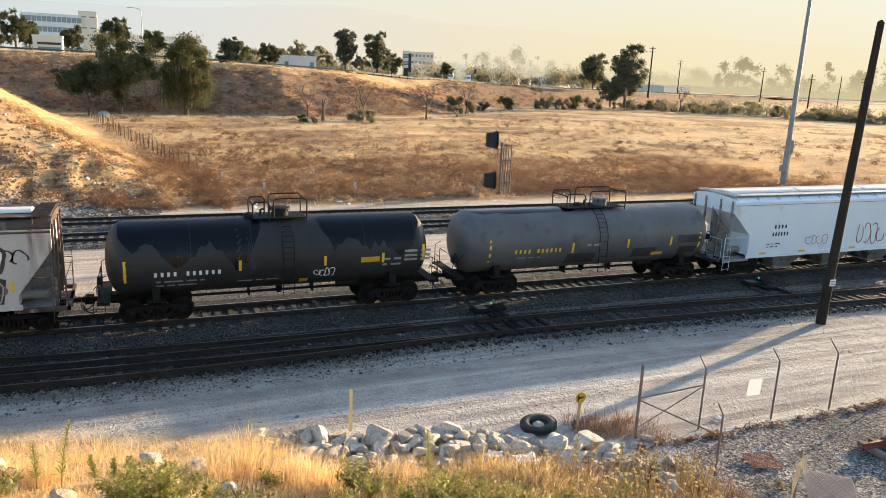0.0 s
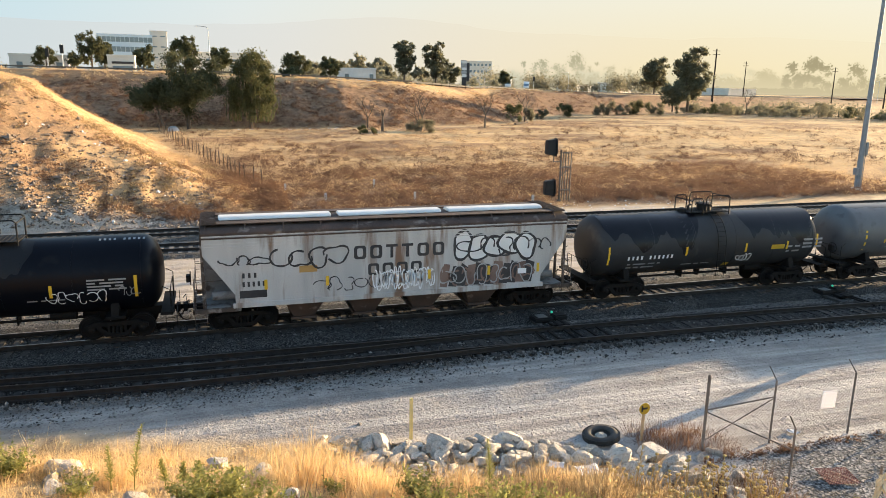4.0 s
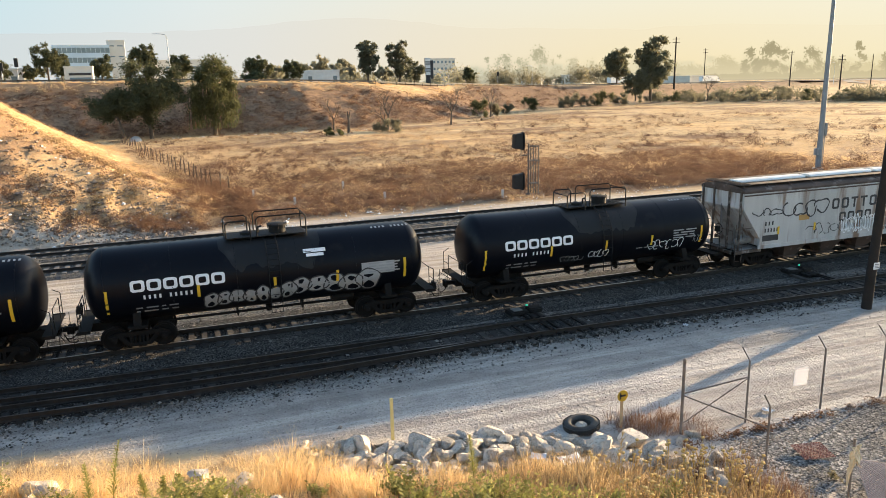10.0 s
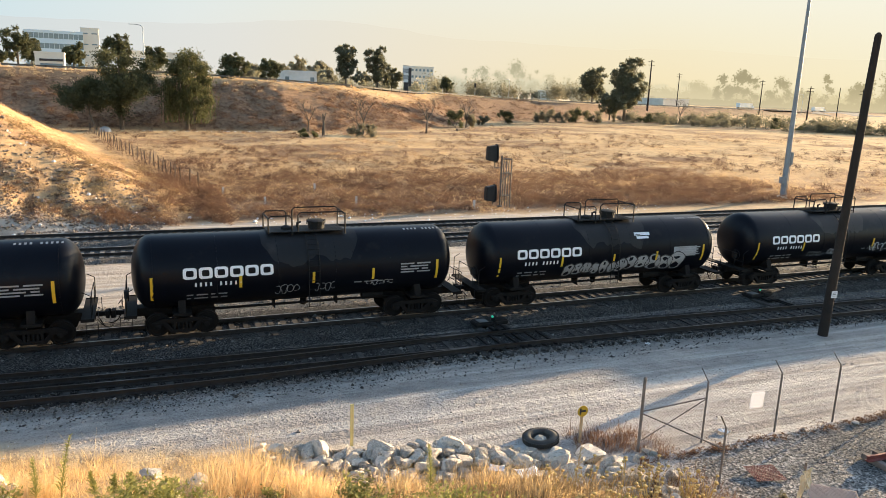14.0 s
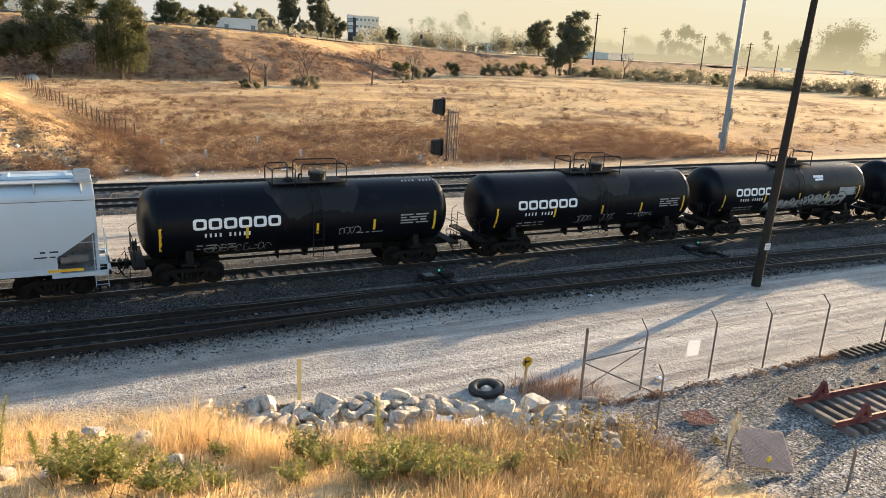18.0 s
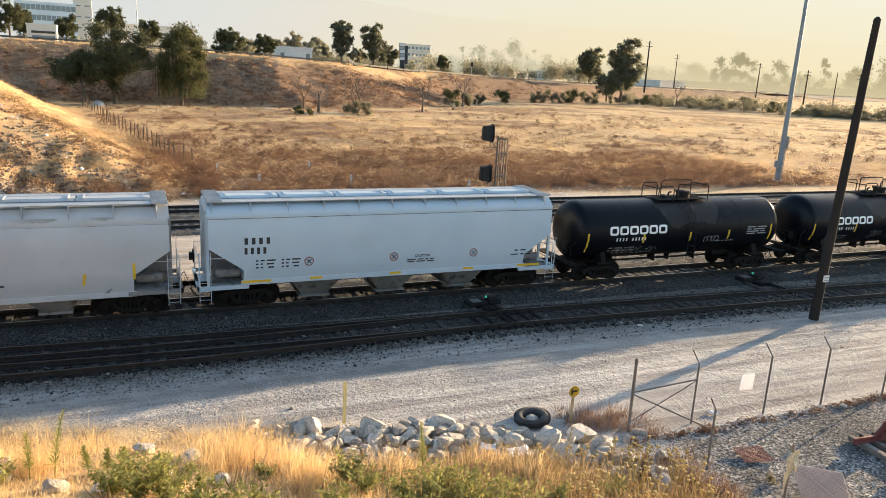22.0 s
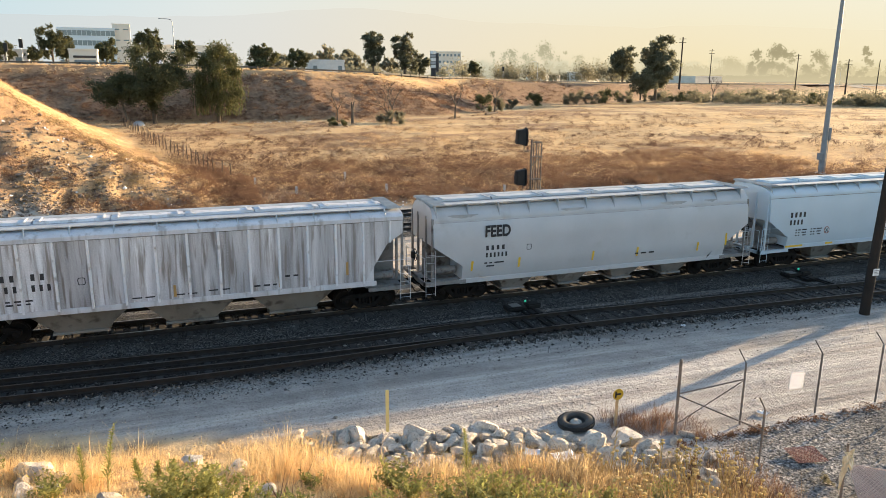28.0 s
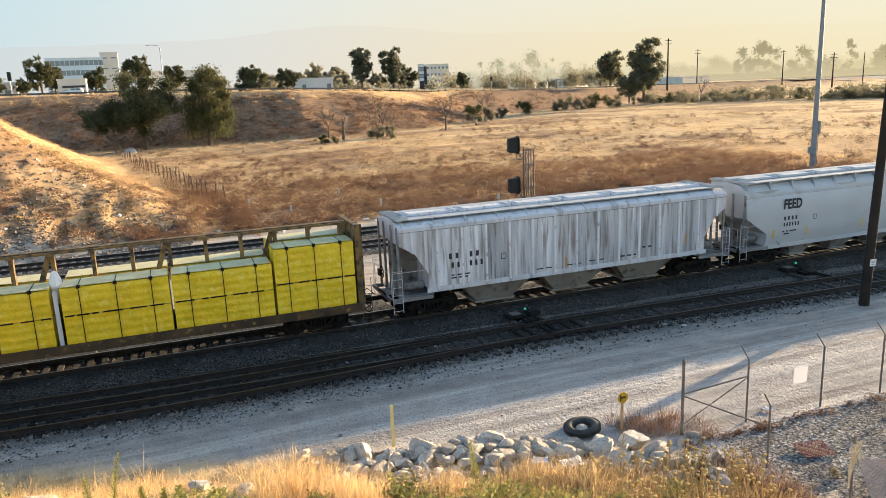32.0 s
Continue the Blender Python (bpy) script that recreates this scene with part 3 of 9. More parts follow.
    l.new(clod.outputs[0], tread.inputs[2])
    l.new(tread.outputs[0], hgt.inputs[2])
    bp = n.new("ShaderNodeBump")
    bp.inputs["Strength"].default_value, bp.inputs["Distance"].default_value = 1.0, 0.085
    l.new(hgt.outputs[0], bp.inputs["Height"])
    l.new(bp.outputs["Normal"], b.inputs["Normal"])
    return m


def near_mid(x):
    """Middle of the siding that the lineside switch serves."""
    y = 25.25 - 0.00085 * max(0.0, x + 2) ** 2 if x < 26 else 24.58 - 0.048 * (x - 26)
    return y + (0.0024 * max(0.0, 8 - x) ** 2 if x > -8 else 0.614 + 0.6 * (1 - math.exp(0.128 * (x + 8))))


def near_turnout(x):
    """Middle of the track that leaves the siding."""
    u = max(0.0, 14.0 - x) / 10
    return near_mid(x) - 0.9 * (1 - math.exp(-u * u)) - 0.132 * max(0.0, -11 - x)


def build_ground():
    xs = spread([(-4500, -500, 250), (-500, -100, 25), (-100, -30, 2.5), (-30, -18, 1.0), (-18, 42, 0.5), (42, 110, 1.5), (110, 420, 6), (420, 1000, 30), (1000, 4700, 250)])
    ys = spread([(-4500, -200, 300), (-200, -10, 12), (-10, 9, 1.0), (9, 62, 0.5), (62, 130, 1.25), (130, 190, 1.0), (190, 330, 2.5), (330, 800, 20), (800, 4800, 250)])
    gx, gy = np.meshgrid(xs, ys)
    gz = ground_z(gx, gy)
    nx, ny = len(xs), len(ys)
    verts = np.stack([gx, gy, gz], -1).reshape(-1, 3)
    i = np.arange(nx * ny).reshape(ny, nx)
    faces = np.stack([i[:-1, :-1], i[:-1, 1:], i[1:, 1:], i[1:, :-1]], -1).reshape(-1, 4)
    me = raw_mesh("ground", verts.tolist(), faces.tolist(), ground_material())
    x, y = gx.ravel(), gy.ravel()
    wob = (fbm(x * 0.5, y * 0.5, 51) - 0.5) * 1.6
    toe_y = np.interp(x, [p[0] for p in SLOPE_TOE], [p[1] for p in SLOPE_TOE])
    dust = soft(toe_y - 0.4, toe_y + 0.5, y + wob * 0.6) * (1 - soft(24.2, 25.0, y + wob * 0.5))
    dust = np.maximum(dust, soft(33.4, 34.8, y + wob * 0.6) * (1 - soft(53.4, 55.6, y + wob * 1.2)) * (1 - 0.75 * soft(51.4, 52.2, y) * soft(32, 44, x)) * 0.78)
    # a beaten path and bare rubble on the mound
    dm = line_distance(x, y, MOUND_TOE)
    ha, hb = mound_sides(x, y)
    front = (x < 3.6) * (y > 50) * (y < 80) * soft(-0.6, 1.2, hb - ha + wob * 0.8)
    dust = np.maximum(dust, 0.5 * front * soft(0.5, 0.64, fbm(x * 0.35, y * 0.35, 61)))
    edge = np.interp(x, xs, [near_turnout(v) - 1.3 for v in xs])
    bal = soft(edge - 0.1, edge + 1.0, y + wob * 0.4) * (1 - soft(33.4, 34.8, y + wob * 0.6))
    bal = np.maximum(bal, soft(42.6, 43.4, y + wob * 0.2) * (1 - soft(51.4, 52.2, y + wob * 0.2)) * 0.75)
    yard = soft(0.0, 1.0, x - 13.2) * (1 - soft(14.9, 15.35, y + wob * 0.15)) * (y > -5) * (y > toe_y)
    bal = np.maximum(bal, yard * (0.62 + 0.33 * soft(0.35, 0.62, fbm(x * 0.5, y * 0.5, 76))))
    brown = soft(53.2, 55.5, y + wob) * (1 - soft(62, 84, y + 14 * (fbm(x * 0.05, y * 0.08, 71) - 0.5))) * soft(2, 6, x + wob)
    patch = soft(0.56, 0.66, fbm(x * 0.045, y * 0.07, 72)) * (y > 58) * (y < 260)
    by_ = np.interp(x, [p[0] for p in BANK_TOE], [p[1] for p in BANK_TOE])
    face = soft(-2, 3, y - by_) * (1 - soft(22, 29, y - by_ + wob * 3)) * 1.0
    near = (y < toe_y) * (y > 4) * soft(0.42, 0.62, fbm(x * 0.6, y * 0.6, 75)) * 0.12
    brown = np.maximum(brown, (x < 5) * (y > 54) * (y < 100) * (0.4 + 0.5 * soft(0.42, 0.58, fbm(x * 0.22, y * 0.16, 63))))
    brown = np.maximum(np.maximum(brown, front * (0.62 + 0.38 * soft(0.34, 0.54, fbm(x * 0.3, y * 0.3, 62)))), near)
    brown = np.clip(np.maximum(np.maximum(brown * 0.9, patch * 0.85), face), 0, 1)
    att = me.color_attributes.new("zone", "FLOAT_COLOR", "POINT")
    # Grey road near the track: gravel fines, deepened for the train's shade.
    fines_and_shade = soft(edge - 5.2, edge - 0.6, y + wob * 0.9) * (y < 34) * (0.72 + 0.16 * (1 - soft(2.0, 9.0, x)))
    cols = np.stack([dust, bal, brown * (1 - dust), fines_and_shade], -1).astype(np.float32)
    att.data.foreach_set("color", cols.ravel())
    me.polygons.foreach_set("use_smooth", np.ones(len(me.polygons), bool))
    return tagged(new("ground", me), "dry grassland, pale dusty road and dark track gravel", "ground", kind="structure")


ground = build_ground()


# ---- tracks ----
RAIL_FORM = [(-0.075, -0.17), (0.075, -0.17), (0.075, -0.155), (0.012, -0.13), (0.012, -0.045), (0.036, -0.036), (0.036, -0.006), (-0.036, -0.006), (-0.036, -0.036), (-0.012, -0.045), (-0.012, -0.13), (-0.075, -0.155)]


def rail_shapes(mid, off, x0, x1, step):
    """A rail along a line, and its worn running surface."""
    n = max(1, int(round((x1 - x0) / step)))
    xs = [x0 + (x1 - x0) * i / n for i in range(n + 1)]
    body, head = Shape(), Shape()
    m = len(RAIL_FORM)
    vs = [(x, mid(x) + off + a, b) for x in xs for a, b in RAIL_FORM]
    fs = [(i * m + j, i * m + (j + 1) % m, (i + 1) * m + (j + 1) % m, (i + 1) * m + j) for i in range(n) for j in range(m)]
    body.add(vs, fs + [tuple(range(m)), tuple(range(n * m, n * m + m))])
    vs = [(x, mid(x) + off + a, b) for x in xs for a, b in ((-0.033, -0.0055), (0.033, -0.0055), (0.033, 0.0), (-0.033, 0.0))]
    fs = [(i * 4 + j, i * 4 + (j + 1) % 4, (i + 1) * 4 + (j + 1) % 4, (i + 1) * 4 + j) for i in range(n) for j in range(4)]
    head.add(vs, fs)
    return body, head


def tie_mesh(length, material, name="tie"):
    s = Shape().box(-0.115, 0.115, -length / 2, length / 2, -0.19, 0.0)
    return s.mesh(name, material, bevel=0.012)


def track(name, mid, x0, x1, label, rail_top, step=60.0, rails=(-0.7525, 0.7525)):
    t = thing(name, label, "railway track", kind="structure")
    for off in rails:
        body, head = rail_shapes(mid, off, x0, x1, step)
        r = part("rail", body, RAIL, t)
        part("rail_head", head, rail_top, r)
    return t


def main_mid(x):
    return 29.68


RAIL_DULL = surface("dull_rail_head", (0.045, 0.038, 0.033), (0.12, 0.102, 0.09), 0.4, 0.7, 4.0, 80, 0.05, 0.002)
main_track = track("main_track", main_mid, -160, 300, "main line of rusty rails on dark timber sleepers", RAIL_TOP)
siding = track("siding_track", near_mid, -80, 120, "siding of rusty rails with a turnout on dark sleepers", RAIL_DULL, 2.0)
turnout = track("turnout_track", near_turnout, -80, 13.6, "curved turnout rails joining the siding", RAIL_DULL, 2.0)
far_track_a = track("far_track", lambda x: 45.1, -200, 400, "straight far track of rusty rails in gravel", RAIL_DULL)
far_track_b = track("far_track", lambda x: 49.8, -200, 400, "straight far track of rusty rails beside the field", RAIL_DULL)


def lay_ties(t, mid, x0, x1, gap, length, mat_a, lift=-0.196):
    """Sleepers one by one in the stretch that the camera looks down on."""
    mesh_a = tie_mesh(length, mat_a)
    rnd = random.Random(int(x0 * 10 + length * 100))
    x = x0
    while x < x1:
        ob = part("tie", mesh_a, mat_a, t)
        ob.matrix_basis = pose(x + rnd.uniform(-0.04, 0.04), mid(x) + rnd.uniform(-0.06, 0.06), lift + rnd.uniform(-0.03, 0.012), 0, 0, rnd.uniform(-1.2, 1.2))
        x += gap


def far_ties(t, mid, x0, x1, gap, length, mat_a, lift=-0.172):
    vs, fs = [], []
    rnd = random.Random(int(length * 77 + x0))
    x = x0
    while x < x1:
        k, y, z = len(vs), mid(x) + rnd.uniform(-0.05, 0.05), lift + rnd.uniform(-0.02, 0.005)
        for dx in (-0.115, 0.115):
            for dy in (-length / 2, length / 2):
                for dz in (-0.19, 0.0):
                    vs.append((x + dx, y + dy, z + dz))
        fs += [tuple(k + i for i in q) for q in ((0, 1, 3, 2), (4, 6, 7, 5), (0, 4, 5, 1), (2, 3, 7, 6), (1, 5, 7, 3))]
        x += gap
    ob = part("ties", raw_mesh("ties", vs, fs, mat_a), mat_a, t)
    ob["kind"] = "stuff"


def ballast_bed(name, mid, x0, x1, half, label, stone=None, wider=lambda x: 0.0, near=None, fall=0.55):
    """A raised bed of stone with sloped shoulders; near, fall, wider: its edge, slope and growth towards the road."""
    near = near or half
    xs = spread([(x0, -14, 20.0), (-14, 44, 0.4), (44, x1, 20.0)])
    prof = [(-near - fall, -0.42), (-near, -0.215), (-0.9, -0.20), (-0.4, -0.215), (0.4, -0.215), (0.9, -0.20), (half, -0.215), (half + 0.55, -0.42)]
    rnd = random.Random(5)
    vs = [(x, mid(x) + a - (wider(x) if a < -1 else 0.0) + rnd.uniform(-0.05, 0.05), b + rnd.uniform(-0.022, 0.022)) for x in xs for a, b in prof]
    m = len(prof)
    fs = [(i * m + j, (i + 1) * m + j, (i + 1) * m + j + 1, i * m + j + 1) for i in range(len(xs) - 1) for j in range(m - 1)]
    return tagged(new(name, raw_mesh(name, vs, fs, stone or BALLAST)), label, "ballast", kind="structure")


ballast_bed("main_ballast", main_mid, -160, 300, 2.1, "bed of oily crushed stone darkened for the shade under the train", BALLAST_OILY_SHADED)
ballast_bed("siding_ballast", lambda x: near_mid(x), -80, 120, 1.55, "bed of black oily crushed stone under the siding", BALLAST_BLACK, lambda x: near_mid(x) - near_turnout(x) if x < 14 else 0.0, 0.8, 0.26)
ballast_bed("far_ballast", lambda x: 45.1, -200, 400, 1.7, "bed of grey crushed stone under a far track")
ballast_bed("far_ballast", lambda x: 49.8, -200, 400, 1.7, "bed of grey crushed stone under a far track")


# ---- rolling stock: parts shared by all cars ----
WHEEL_R = 0.457
CHUTE_TAN = surface("dusty_tan_chute", (0.16, 0.145, 0.125), (0.27, 0.25, 0.22), 0.7, 0.0, 1.0, 30, 0.1, 0.005, (0.10, 0.085, 0.07), 0.6)
SPRAY_OCHRE = surface("faded_ochre_paint", (0.36, 0.20, 0.06), (0.48, 0.29, 0.10), 0.6, 0.0, 1.0, 30, 0.0)


def wheelset_mesh():
    s = Shape()
    s.lathe([(-1.0, 0.075), (1.0, 0.075)], 16, "y")
    for k in (-1, 1):
        prof = [(0.675, 0.10), (0.675, 0.36), (0.68, 0.482), (0.708, 0.482), (0.718, WHEEL_R), (0.815, WHEEL_R - 0.004), (0.82, 0.39), (0.79, 0.37), (0.775, 0.16), (0.83, 0.13), (0.83, 0.08)]
        s.lathe([(a * k, r) for a, r in prof], 36, "y")
        s.lathe([(0.93 * k, 0.07), (0.94 * k, 0.115), (1.12 * k, 0.115), (1.14 * k, 0.08), (1.15 * k, 0.03)], 16, "y")
        for i in range(3):
            w = 2 * math.pi * i / 3
            s.lathe([(1.125 * k, 0.018), (1.155 * k, 0.018)], 6, "y", (0.075 * math.sin(w), 0, 0.075 * math.cos(w)))
    return s.mesh("wheelset", IRON, True)


def sideframe_mesh():
    s = Shape()
    lo, hi = -0.075, 0.075
    s.prism([(-1.10, 0.60), (-0.75, 0.75), (0.75, 0.75), (1.10, 0.60), (1.10, 0.46), (0.70, 0.58), (-0.70, 0.58), (-1.10, 0.46)], lo, hi)
    s.prism([(-0.42, 0.18), (0.42, 0.18), (0.38, 0.32), (-0.38, 0.32)], lo - 0.02, hi + 0.02)
    for k in (-1, 1):
        s.prism([(0.80 * k, 0.60), (0.58 * k, 0.62), (0.26 * k, 0.26), (0.42 * k, 0.18)], lo, hi)
        s.prism([(0.24 * k, 0.30), (0.34 * k, 0.30), (0.34 * k, 0.62), (0.24 * k, 0.62)], lo, hi)
        s.prism([(0.74 * k, 0.46), (0.74 * k, 0.62), (1.04 * k, 0.62), (1.04 * k, 0.46), (1.0 * k, 0.40), (0.78 * k, 0.40)], lo - 0.03, hi + 0.03)
        for x in (-0.14, 0.0, 0.14):
            s.tube((x, 0.04 * k, 0.32), (x, 0.04 * k, 0.58), 0.055, 8)
    return s.mesh("sideframe", IRON, False, 0.01)


def bolster_mesh():
    s = Shape()
    s.prism([(-1.05, 0.45), (-0.4, 0.36), (0.4, 0.36), (1.05, 0.45), (1.05, 0.62), (0.3, 0.70), (-0.3, 0.70), (-1.05, 0.62)], -0.2, 0.2, "x")
    s.lathe([(0.70, 0.2), (0.80, 0.2)], 20, "z")
    for k in (-1, 1):
        s.box(0.30 * k - 0.05, 0.30 * k + 0.05, -0.95, 0.95, 0.30, 0.42)
        s.box(0.44 * k - 0.05, 0.44 * k + 0.05, -0.88, -0.66, 0.28, 0.52)
        s.box(0.44 * k - 0.05, 0.44 * k + 0.05, 0.66, 0.88, 0.28, 0.52)
    return s.mesh("truck", IRON)


def coupler_mesh():
    s = Shape()
    s.box(-0.30, 0.30, -0.08, 0.08, 0.76, 0.92)
    s.prism([(0.28, 0.02), (0.30, -0.20), (0.42, -0.22), (0.46, -0.08), (0.40, 0.0), (0.48, 0.14), (0.44, 0.22), (0.32, 0.18)], 0.69, 0.98, "z")
    s.path([(0.1, -0.35, 0.75), (0.25, -0.36, 0.45), (0.42, -0.3, 0.36), (0.55, -0.2, 0.40)], 0.025, 6)
    s.path([(0.05, -0.16, 0.95), (0.1, -0.75, 0.98), (0.12, -1.3, 0.98), (0.25, -1.36, 0.80)], 0.018, 6)
    return s.mesh("coupler", IRON, False, 0.008)


WHEELSET_M, SIDEFRAME_M, BOLSTER_M, COUPLER_M = wheelset_mesh(), sideframe_mesh(), bolster_mesh(), coupler_mesh()
WHEELSETS = []
ROLLING = []


def add_truck(car, x):
    t = part("truck", BOLSTER_M, IRON, car, "grimy cast-iron bogie", at=pose(x, 0, 0))
    for k in (-1, 1):
        part("sideframe", SIDEFRAME_M, IRON, t, at=pose(0, 1.02 * k, 0))
        w = part("wheelset", WHEELSET_M, IRON, t, "steel wheels on their axle", at=pose(0.89 * k, 0, WHEEL_R))
        WHEELSETS.append((w, 0.89 * k))
    return t


def add_couplers(car, half):
    part("coupler", COUPLER_M, IRON, car, at=pose(half - 0.42, 0, 0))
    part("coupler", COUPLER_M, IRON, car, at=pose(-half + 0.42, 0, 0, 0, 0, 180))


def brake_wheel(car, x, y, z, side):
    s = Shape()
    for i in range(20):
        a, b = 2 * math.pi * i / 20, 2 * math.pi * (i + 1) / 20
        s.tube((0, 0.26 * math.cos(a), 0.26 * math.sin(a)), (0, 0.26 * math.cos(b), 0.26 * math.sin(b)), 0.018, 6, caps=False)
    for i in range(5):
        a = 2 * math.pi * i / 5
        s.tube((0, 0, 0), (0, 0.26 * math.cos(a), 0.26 * math.sin(a)), 0.012, 5)
    s.box(0.02 * side, 0.16 * side, -0.12, 0.12, -0.14, 0.14)
    part("brake_wheel", s, STEEL_DARK, car, at=pose(x, y, z))


def tank_patch(s, x0, x1, z0, z1, r, zc, lift=0.006, n=3):
    """A painted patch that follows the round of a tank, on the side towards -y."""
    k = len(s.v)
    for i in range(n + 1):
        z = z0 + (z1 - z0) * i / n
        a = math.asin(max(-0.999, min(0.999, (z - zc) / r)))
        y, zz = -(r + lift) * math.cos(a), zc + (r + lift) * math.sin(a)
        s.v += [(x0, y, zz), (x1, y, zz)]
    s.f += [(k + 2 * i, k + 2 * i + 1, k + 2 * i + 3, k + 2 * i + 2) for i in range(n)]
    return s


def char_bars(x, form, w, gap, joined=False):
    """Where the plain bars of a line of characters begin and end; joined: one bar a word."""
    out = []
    for word in form.split(" "):
        if word:
            if joined:
                out.append((x, x + len(word) * (w + gap) - gap))
            else:
                out += [(x + i * (w + gap), x + i * (w + gap) + w) for i in range(len(word))]
        x += (len(word) + 1) * (w + gap)
    return out


def ladder(s, x0, x1, y, z0, z1, r=0.013, step=0.34):
    for x in (x0, x1):
        s.tube((x, y, z0), (x, y, z1), r, 6)
    z = z0 + 0.1
    while z < z1 - 0.05:
        s.tube((x0, y, z), (x1, y, z), r * 0.8, 6)
        z += step
    return s


# ---- tank cars ----
def squiggle(x, z, w, h, n, seed):
    """A scrawl of loose strokes, no letters: each a list of points."""
    rnd = random.Random(seed)
    step, out = w / n, []
    for i in range(n):
        cx, a, b = x + (i + 0.5) * step, step * rnd.uniform(0.42, 0.62), h * rnd.uniform(0.36, 0.5)
        zz, turn = z + h / 2 + rnd.uniform(-0.08, 0.08) * h, rnd.uniform(0, 6)
        arc, m = rnd.uniform(3.8, 6.4), 18
        k2, k3 = rnd.uniform(-0.35, 0.35), rnd.uniform(-0.25, 0.25)
        pts = []
        for j in range(m + 1):
            t = turn + arc * j / m
            rr = 1 + k2 * math.cos(2 * t) + k3 * math.cos(3 * t + 1)
            pts.append((cx + a * rr * math.cos(t), max(z - 0.05, min(z + h + 0.05, zz + b * rr * math.sin(t)))))
        out.append(pts)
    return out


def ribbon(pts, wd, surf):
    """One painted stroke of even width; surf(x, z) gives the place on the surface."""
    s = Shape()
    m = len(pts)
    vs = []
    for i, (x, z) in enumerate(pts):
        (ax, az_), (bx, bz) = pts[max(i - 1, 0)], pts[min(i + 1, m - 1)]
        d = Vector((bx - ax, bz - az_))
        d = d.normalized() if d.length > 1e-6 else Vector((1, 0))
        q = wd * (0.5 + 0.12 * math.sin(i * 1.3))
        vs += [surf(x - d.y * q, z + d.x * q), surf(x + d.y * q, z - d.x * q)]
    return s.add(vs, [(2 * i, 2 * i + 1, 2 * i + 3, 2 * i + 2) for i in range(m - 1)])


def on_tank(r, zc, lift):
    def at(x, z):
        a = math.asin(max(-0.99, min(0.99, (z - zc) / r)))
        return (x, -(r + lift) * math.cos(a), zc + (r + lift) * math.sin(a))
    return at


def on_side(y):
    return lambda x, z: (x, y, z)


def scrawl(car, surf, x, z, w, h, n, stroke, material, seed, label="spray-painted scrawl"):
    for pts in squiggle(x, z, w, h, n, seed):
        part("scrawl", ribbon(pts, stroke, surf), material, car, label)


def tank_car(centre, length, paint, label, fittings, radius=1.45, zc=2.40, platform=(-1.42, 1.72), platform_paint=None):
    car = thing("tank_car", label, "tank car", group="cars of the freight train")
    ROLLING.append((car, centre))
    half, r = length / 2, radius
    pp = platform_paint or STEEL_DARK
    # barrel with dished heads
    prof = [(-half, 0.02)]
    for i in range(1, 13):
        a = math.pi / 2 * i / 12
        prof.append((-half + 0.72 * (1 - math.cos(a)), r * math.sin(a) ** 0.85))
    prof += [(x, r) for x in np.linspace(-half + 1.6, half - 1.6, 7)]
    for i in range(12, 0, -1):
        a = math.pi / 2 * i / 12
        prof.append((half - 0.72 * (1 - math.cos(a)), r * math.sin(a) ** 0.85))
    prof.append((half, 0.02))
    s = Shape().lathe(prof, 64, "x", (0, 0, zc))
    tank = part("tank", s, paint, car, smooth=True)
    for x in np.linspace(-half + 0.75, half - 0.75, 6):
        seam = Shape().lathe([(x - 0.018, r - 0.01), (x - 0.012, r + 0.006), (x + 0.012, r + 0.006), (x + 0.018, r - 0.01)], 64, "x", (0, 0, zc))
        part("weld_seam", seam, paint, tank, smooth=True)
    # stub sills, saddles and end platforms
    for k in (-1, 1):
        s = Shape()
        s.box(min(k * (half - 3.0), k * (half + 0.28)), max(k * (half - 3.0), k * (half + 0.28)), -0.30, 0.30, 0.70, 1.02)
        s.prism([(-1.35, 1.02), (1.35, 1.02), (1.2, 1.5), (0.95, 1.34), (0.0, 0.98), (-0.95, 1.34), (-1.2, 1.5)], k * (half - 1.75) - 0.14, k * (half - 1.75) + 0.14, "x")
        s.box(k * (half - 1.75) - 0.35, k * (half - 1.75) + 0.35, -1.4, 1.4, 0.92, 1.03)
        part("stub_sill", s, IRON, car, bevel=0.012)
        s = Shape()
        x0, x1 = sorted((k * (half - 0.15), k * (half + 0.30)))
        s.box(x0, x1, -1.45, 1.45, 1.02, 1.07)
        s.box(x0, x1, -1.47, -1.43, 0.98, 1.10)
        s.box(x0, x1, 1.43, 1.47, 0.98, 1.10)
        part("end_platform", s, IRON, car)
        xe = k * (half + 0.22)
        for y in (-1.4, 1.4):
            s = Shape()
            s.path([(xe, y, 1.07), (xe, y, 1.95), (k * (half - 0.05), y, 2.1)], 0.018)
            s.path([(xe, y, 1.5), (xe, y * 0.55, 1.5)], 0.015)
            part("corner_handrail", s, STEEL_DARK, car)
            s = Shape()
            ladder(s, xe - 0.2, xe + 0.2, y * 1.04, 0.42, 1.1)
            part("ladder", s, STEEL_DARK, car)
        s = Shape()
        s.path([(xe, -0.8, 1.07), (xe, -0.8, 1.9), (xe, 0.8, 1.9), (xe, 0.8, 1.07)], 0.018)
        part("end_handrail", s, STEEL_DARK, car)
        add_truck(car, k * (half - 1.75))
    brake_wheel(car, -half - 0.12, -0.75, 1.75, -1)
    add_couplers(car, half + 0.74)
    # top platform, railings and manway
    p0, p1 = platform
    zt = zc + r
    s = Shape().box(p0, p1, -0.62, 0.62, zt + 0.01, zt + 0.04)
    deck = part("platform", s, pp, car)
    s = Shape()
